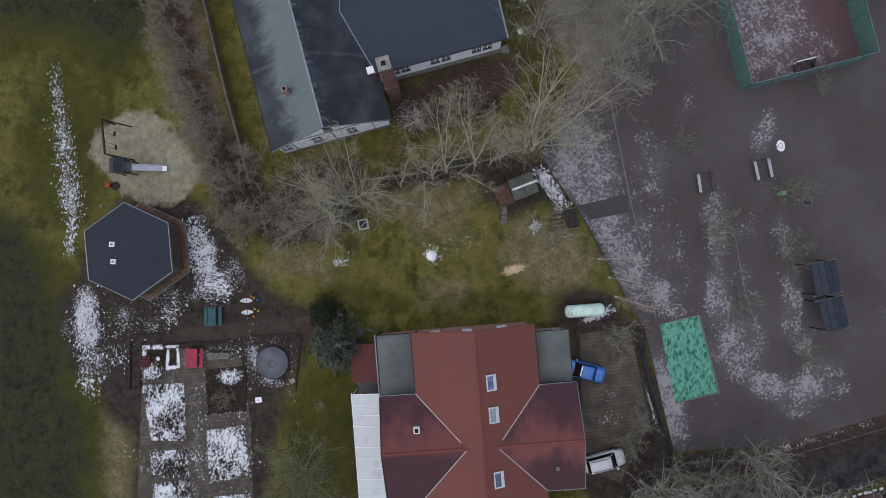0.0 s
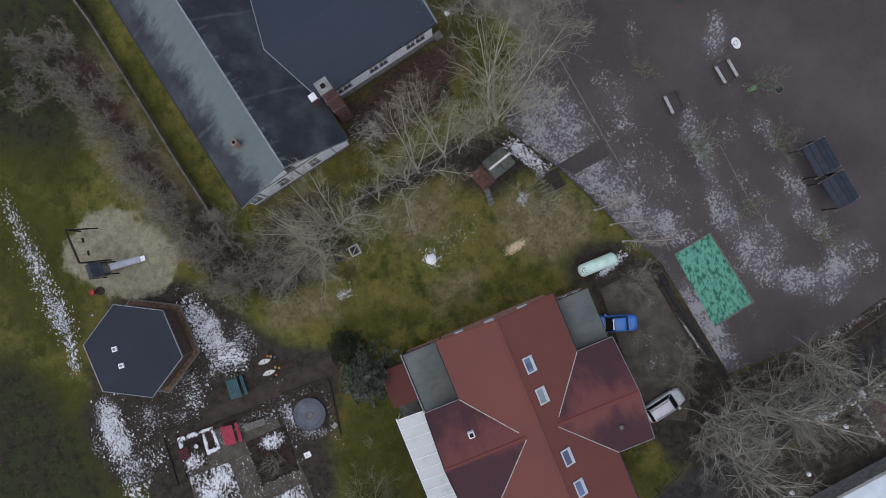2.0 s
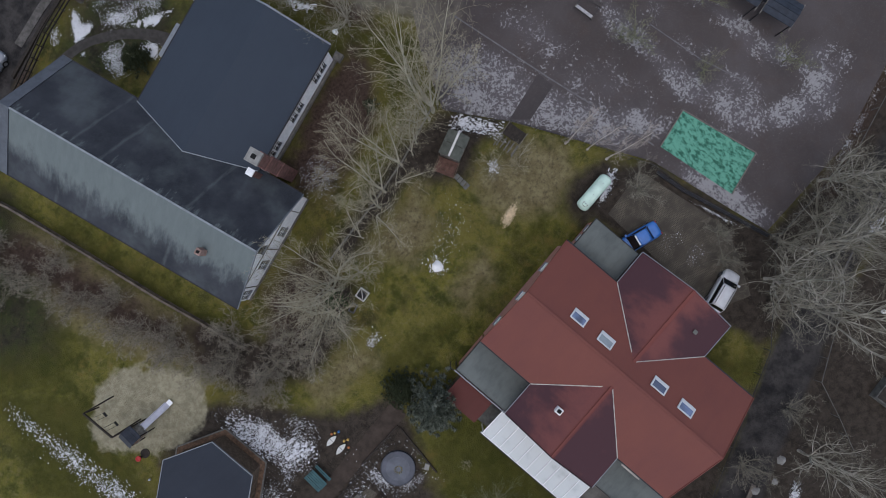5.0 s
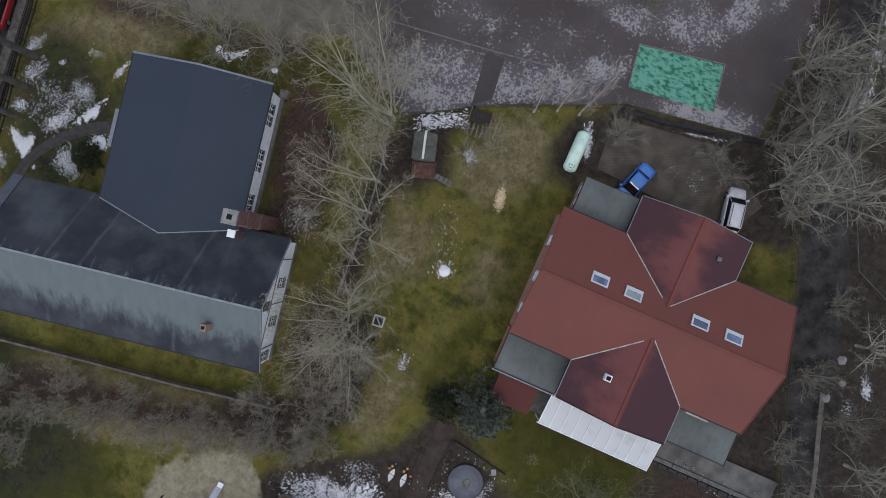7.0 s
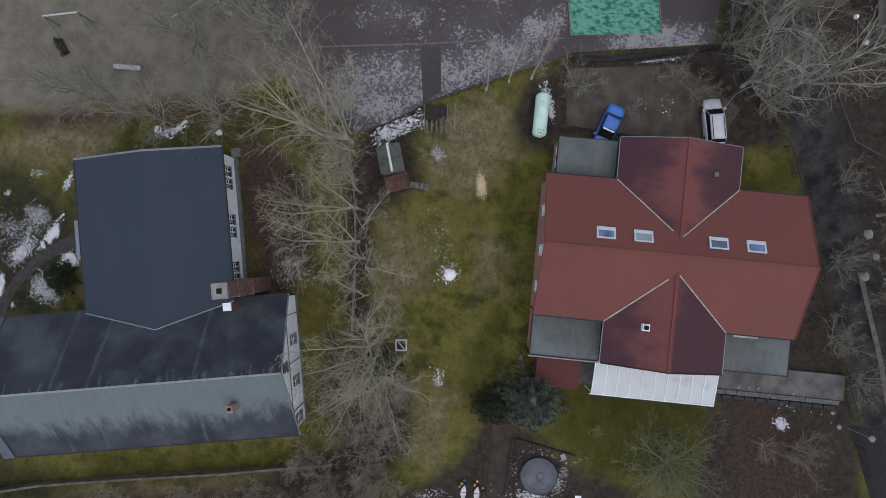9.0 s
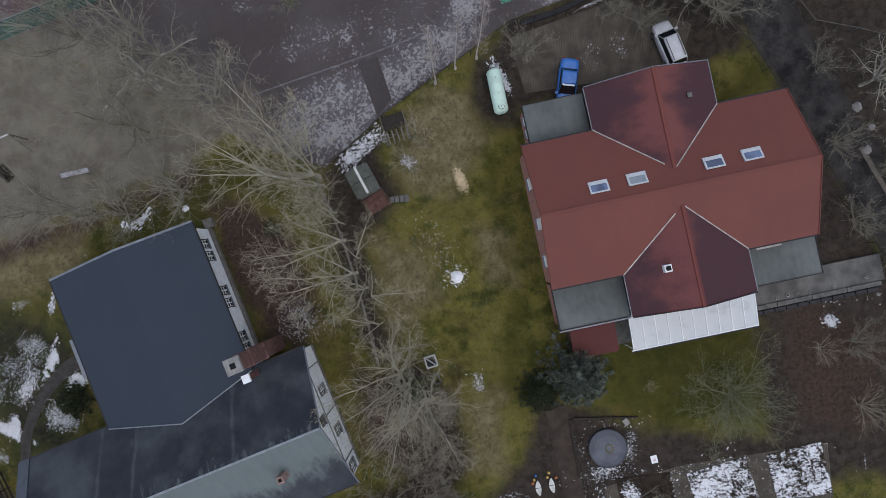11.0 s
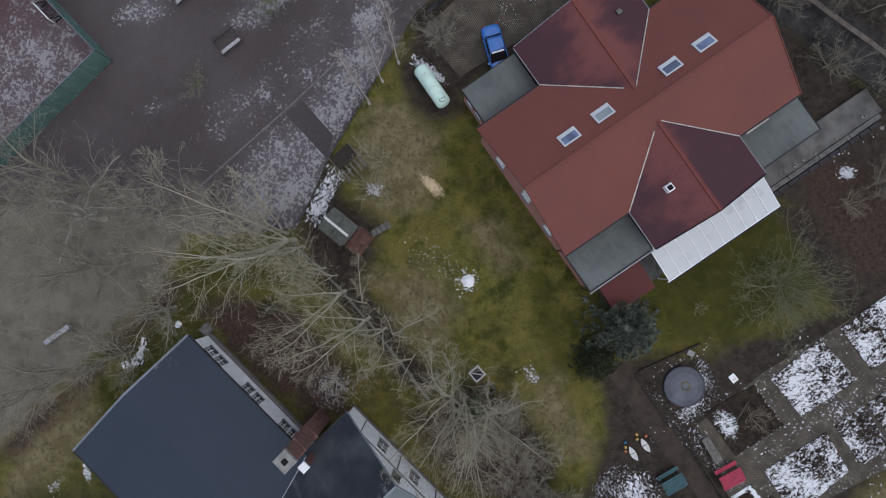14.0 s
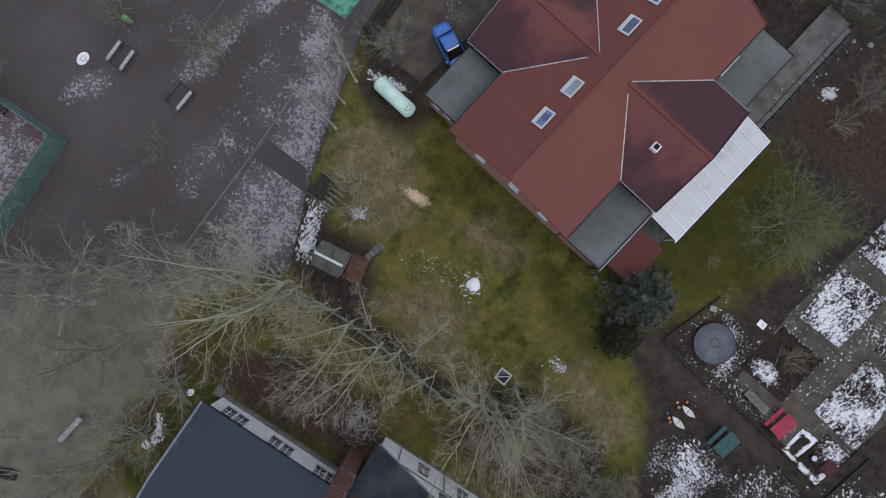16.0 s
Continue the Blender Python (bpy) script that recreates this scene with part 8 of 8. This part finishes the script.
birch = fine_tree("birch_tree", "slender upright birch with pale bark and fine twigs", M_BIRCH, M_BIRCH_TWIG, seed=17, orders=[(10, 26, 0.20, 0.66, 0.012), (5, 8, 0.48, 0.6, 0.06), (3, 4, 0.5, 0.6, 0.08), (2, 0, 0, 0, 0.1)], trunk=(0.8, 0.12), limbs=1, reach=15.0, rise=89, up=0.10, thin=0.009, fork=0.34, taper=0.62)
shrub = bare_tree("bare_shrub", "rounded leafless shrub of thin tan twigs", M_TWIG, M_TWIG, "shrub", seed=63, height=3.4, stem=0.7, levels=[(5, 0.6, 0.6), (5, 0.55, 0.7), (4, 0.55, 0.7)], trunk=0.03, forks=8, first=0.2, up=0.1, thin=0.0048, splay=0.85, wander=0.09)
apple = fine_tree("apple_tree", "spreading bare fruit tree with fine grey-green twigs", M_TWIG_G, M_TWIG_G, seed=71, orders=DENSE, trunk=(1.0, 0.08), limbs=13, reach=4.6, rise=34, up=0.14, thin=0.0072)
young = fine_tree("young_tree", "small young tree with greenish bare twigs", M_TWIG_G, M_TWIG_G, seed=77, orders=LIGHT, trunk=(0.8, 0.05), limbs=7, reach=2.0, rise=50, up=0.12, thin=0.0054)

# the row along the garden fence leans north, away from the house
plant(fan_tall, [(-10.6, 4.6, 0.75, 150), (7.4, 10.9, 1.0, 78)])
plant(fan_low, [(1.8, 9.2, 0.95, 100), (-1.1, 8.4, 0.95, 88)])
plant(fan_mid, [(8.2, 11.2, 1.15, 30), (6.6, 10.6, 1.1, 115), (-2.5, 7.7, 0.9, 95), (4.2, 9.8, 0.8, 75)])
plant(gnarled, [(16.5, 24.3, 0.95, 200)])
plant(fan_slim, [(-3.2, 7.3, 1.0, -75), (0.1, 8.2, 0.9, -20), (3.2, 9.2, 0.8, 60), (-5.6, 6.6, 0.8, 80), (10.4, 2.2, 0.4, 20)])
plant(round_big, [(-9.8, 5.3, 0.95, 40), (-12.4, 3.6, 0.8, 160)])
plant(round_star, [(-7.9, 4.45, 1.0, 10)])
plant(lane_tree, [(20.0, -25.6, 1.0, 20), (24.0, -22.0, 1.05, 130), (29.3, -18.4, 0.8, 240), (33.5, -22.8, 0.95, 80), (40.5, -22.5, 0.9, 160), (10.8, -35.5, 0.8, 50), (1.0, -40.0, 0.85, 130), (19.4, -21.7, 0.9, 200)])
plant(lane_low, [(19.0, -15.4, 0.55, 200), (17.6, -17.6, 0.6, 20), (22.6, -20.0, 1.0, 60), (18.2, -23.7, 1.0, 90), (26.6, -20.4, 1.1, 150), (22.4, -24.4, 1.0, 210), (30.6, -20.8, 1.0, 300), (27.0, -24.6, 0.9, 10), (16.4, -7.4, 0.72, 130), (12.8, -31.8, 0.6, 90), (6.0, -32.6, 0.75, 20), (-0.4, -33.6, 0.75, 110), (4.2, -37.0, 0.8, 200), (-3.6, -36.4, 0.75, 10), (-10.6, -32.6, 0.7, 60), (33.0, -25.6, 0.9, 140)])
plant(field_tree, [(18.5, 23.0, 1.25, 60), (14.6, 18.8, 0.9, 150), (20.6, 29.5, 1.1, 200), (12.8, 25.6, 1.1, 35), (7.2, 22.4, 0.9, 250), (5.6, 27.2, 0.8, 20), (6.4, 31.4, 0.9, 80), (6.6, 35.2, 0.9, 130)])
plant(brush, [(-16.5, 1.8, 1.0, 0), (-14.2, 3.0, 1.05, 60), (-19.6, 3.4, 1.1, 60), (-22.4, 6.6, 1.05, 120), (-17.4, 5.0, 0.95, 200), (-12.8, 1.4, 0.7, 300), (-25.0, 10.0, 1.0, 30), (-26.6, 14.0, 0.9, 170), (-23.0, 2.6, 0.85, 260), (-28.0, 18.4, 0.8, 320), (-30.6, 24.0, 0.9, 20), (-34, 29.5, 1.0, 0), (-20.4, 8.8, 0.9, 20), (-24.6, 7.0, 0.9, 250), (-26.2, 11.4, 0.8, 70), (-24.8, 12.6, 0.7, 130), (-28.4, 15.6, 0.9, 210), (-26.4, 18.4, 0.7, 290), (-29.6, 21.0, 0.9, 100), (-28.0, 24.6, 0.8, 160), (-32.4, 26.4, 0.9, 240), (-31.0, 30.0, 0.9, 60), (-35.6, 25.6, 0.8, 330), (-21.0, 1.6, 0.8, 20), (-33.0, -30.0, 0.7, 150), (-39.5, 28, 0.9, 80)])
avenue = fine_tree("avenue_tree", "tall bare avenue tree with a thick dark trunk", M_BARK_DARK, M_TWIG_LANE, seed=95, orders=LIGHT, trunk=(6.5, 0.30), limbs=4, reach=5.5, rise=72, up=0.25, thin=0.0088)
plant(avenue, [(-4.35, 43.15, 1.0, 0), (-7.2, 42.5, 0.95, 110), (-10.1, 42.0, 0.9, 220)])
plant(birch, [(14.5, 0.2, 1.0, 0), (15.6, -1.6, 0.9, 120), (16.3, -3.5, 1.05, 200)])
plant(apple, [(-14.0, -21.7, 1.15, 90)])
bud = fine_tree("budding_shrub", "bare shrub dotted with pale white buds", M_TWIG, M_TWIG, category="shrub", seed=57, orders=LIGHT, trunk=(0.6, 0.05), limbs=8, reach=2.4, rise=48, up=0.15, thin=0.007)
rng = random.Random(12)
geos = []
for k in range(520):
    a, e, r = rng.uniform(0, 6.28), rng.uniform(0.15, 1.3), 2.3 * rng.random() ** 0.5
    geos.append(ball((r * math.cos(a) * math.cos(e), r * math.sin(a) * math.cos(e), 0.7 + r * math.sin(e)), rng.uniform(0.02, 0.045), 4, 3))
tagged(part("buds", join(*geos), M_CRUMB, bud, "pale white buds"), kind="stuff")
plant(bud, [(-4.5, 13.2, 1.0, 0)])
plant(shrub, [(8.0, 3.2, 0.8, 60), (-22.4, -15.2, 0.55, 120), (3.2, 13.8, 0.5, 30), (-11.0, -30.0, 0.6, 10), (-16.0, -33.0, 0.9, 80), (-12.9, -15.5, 0.3, 200), (9.8, 1.6, 0.5, 300)])
plant(young, [(25.6, 3.1, 1.35, 0), (22.4, 11.9, 0.9, 60), (32.6, 7.6, 1.2, 120), (32.7, 1.6, 1.2, 200), (28.2, -3.6, 1.0, 300), (34.4, -8.0, 1.2, 30), (35.2, 18.4, 0.9, 10), (24.9, 4.0, 0.8, 40)])


def conifer(name, m, h, r, material, label, seed, tiers=15, per=16, blades=16, big=1.0):
    """A conifer of branch tiers; every branch carries upturned clumps of needles."""
    rng = random.Random(seed)
    t = thing(name, m, label, "conifer")
    part("trunk", tube((0, 0, -0.05), (0, 0, h * 0.96), 0.16, 0.02, 8), M_BARK, t)
    vs, fs = [], []
    for k in range(tiers):
        f = k / (tiers - 1)
        z = h * (0.10 + 0.88 * f)
        reach = r * (1 - f) ** 0.7 * rng.uniform(0.92, 1.08) + 0.10
        n = max(4, int(per * (1 - f * 0.7)))
        for i in range(n):
            a = 2 * math.pi * (i + rng.random() * 0.8) / n + k * 0.7
            l = reach * rng.uniform(0.72, 1.10)
            for s in (1.0, 0.78, 0.55, 0.34):
                if l * s < 0.15:
                    continue
                w = rng.uniform(-0.16, 0.16) * l
                c = Vector((math.cos(a) * l * s - math.sin(a) * w, math.sin(a) * l * s + math.cos(a) * w, max(0.15, z - 0.22 * l * s + rng.uniform(-0.08, 0.08))))
                size = rng.uniform(0.20, 0.34) * big
                for b in range(blades):
                    g = rng.uniform(0, 2 * math.pi)
                    e = rng.uniform(-0.1, 1.0)
                    d = Vector((math.cos(g) * (1 - e * 0.6) + 0.45 * math.cos(a), math.sin(g) * (1 - e * 0.6) + 0.45 * math.sin(a), e)).normalized()
                    side = d.orthogonal().normalized() * size * 0.17
                    up = d.cross(side).normalized() * size * 0.17
                    q = c + d * size * rng.uniform(0.75, 1.2)
                    o = len(vs)
                    vs += [c - side, c + side, c + up, q]
                    fs += [(o, o + 1, o + 3), (o + 1, o + 2, o + 3), (o + 2, o, o + 3)]
    part("crown", (vs, fs), material, t, "clumps of dense upturned needles")
    return t


conifer("blue_spruce", pose(-11.0, -9.2, 0), 6.6, 2.9, M_SPRUCE, "full blue-grey spruce beside the house", 5, 12, 13, 40, 1.35)
conifer("yew_bush", pose(-12.5, -6.3, 0), 1.7, 1.9, M_YEW, "low dark green yew beside the spruce", 6, 9, 34, 14, 0.8)
conifer("yew_bush", pose(-9.9, 33.9, 0), 2.0, 1.5, M_YEW, "low dark evergreen bush in the snowy court", 7, 7, 12)
conifer("ivy_mound", pose(-11.4, 4.0, 0), 3.0, 1.5, M_IVY, "mound of green ivy among the bare trees", 9, 7, 8, 10, 0.8)
conifer("box_bush", pose(3.4, 15.4, 0), 1.0, 0.7, M_YEW, "small dark evergreen bush in the leaf-strewn bed", 10, 5, 8, 12, 0.7)
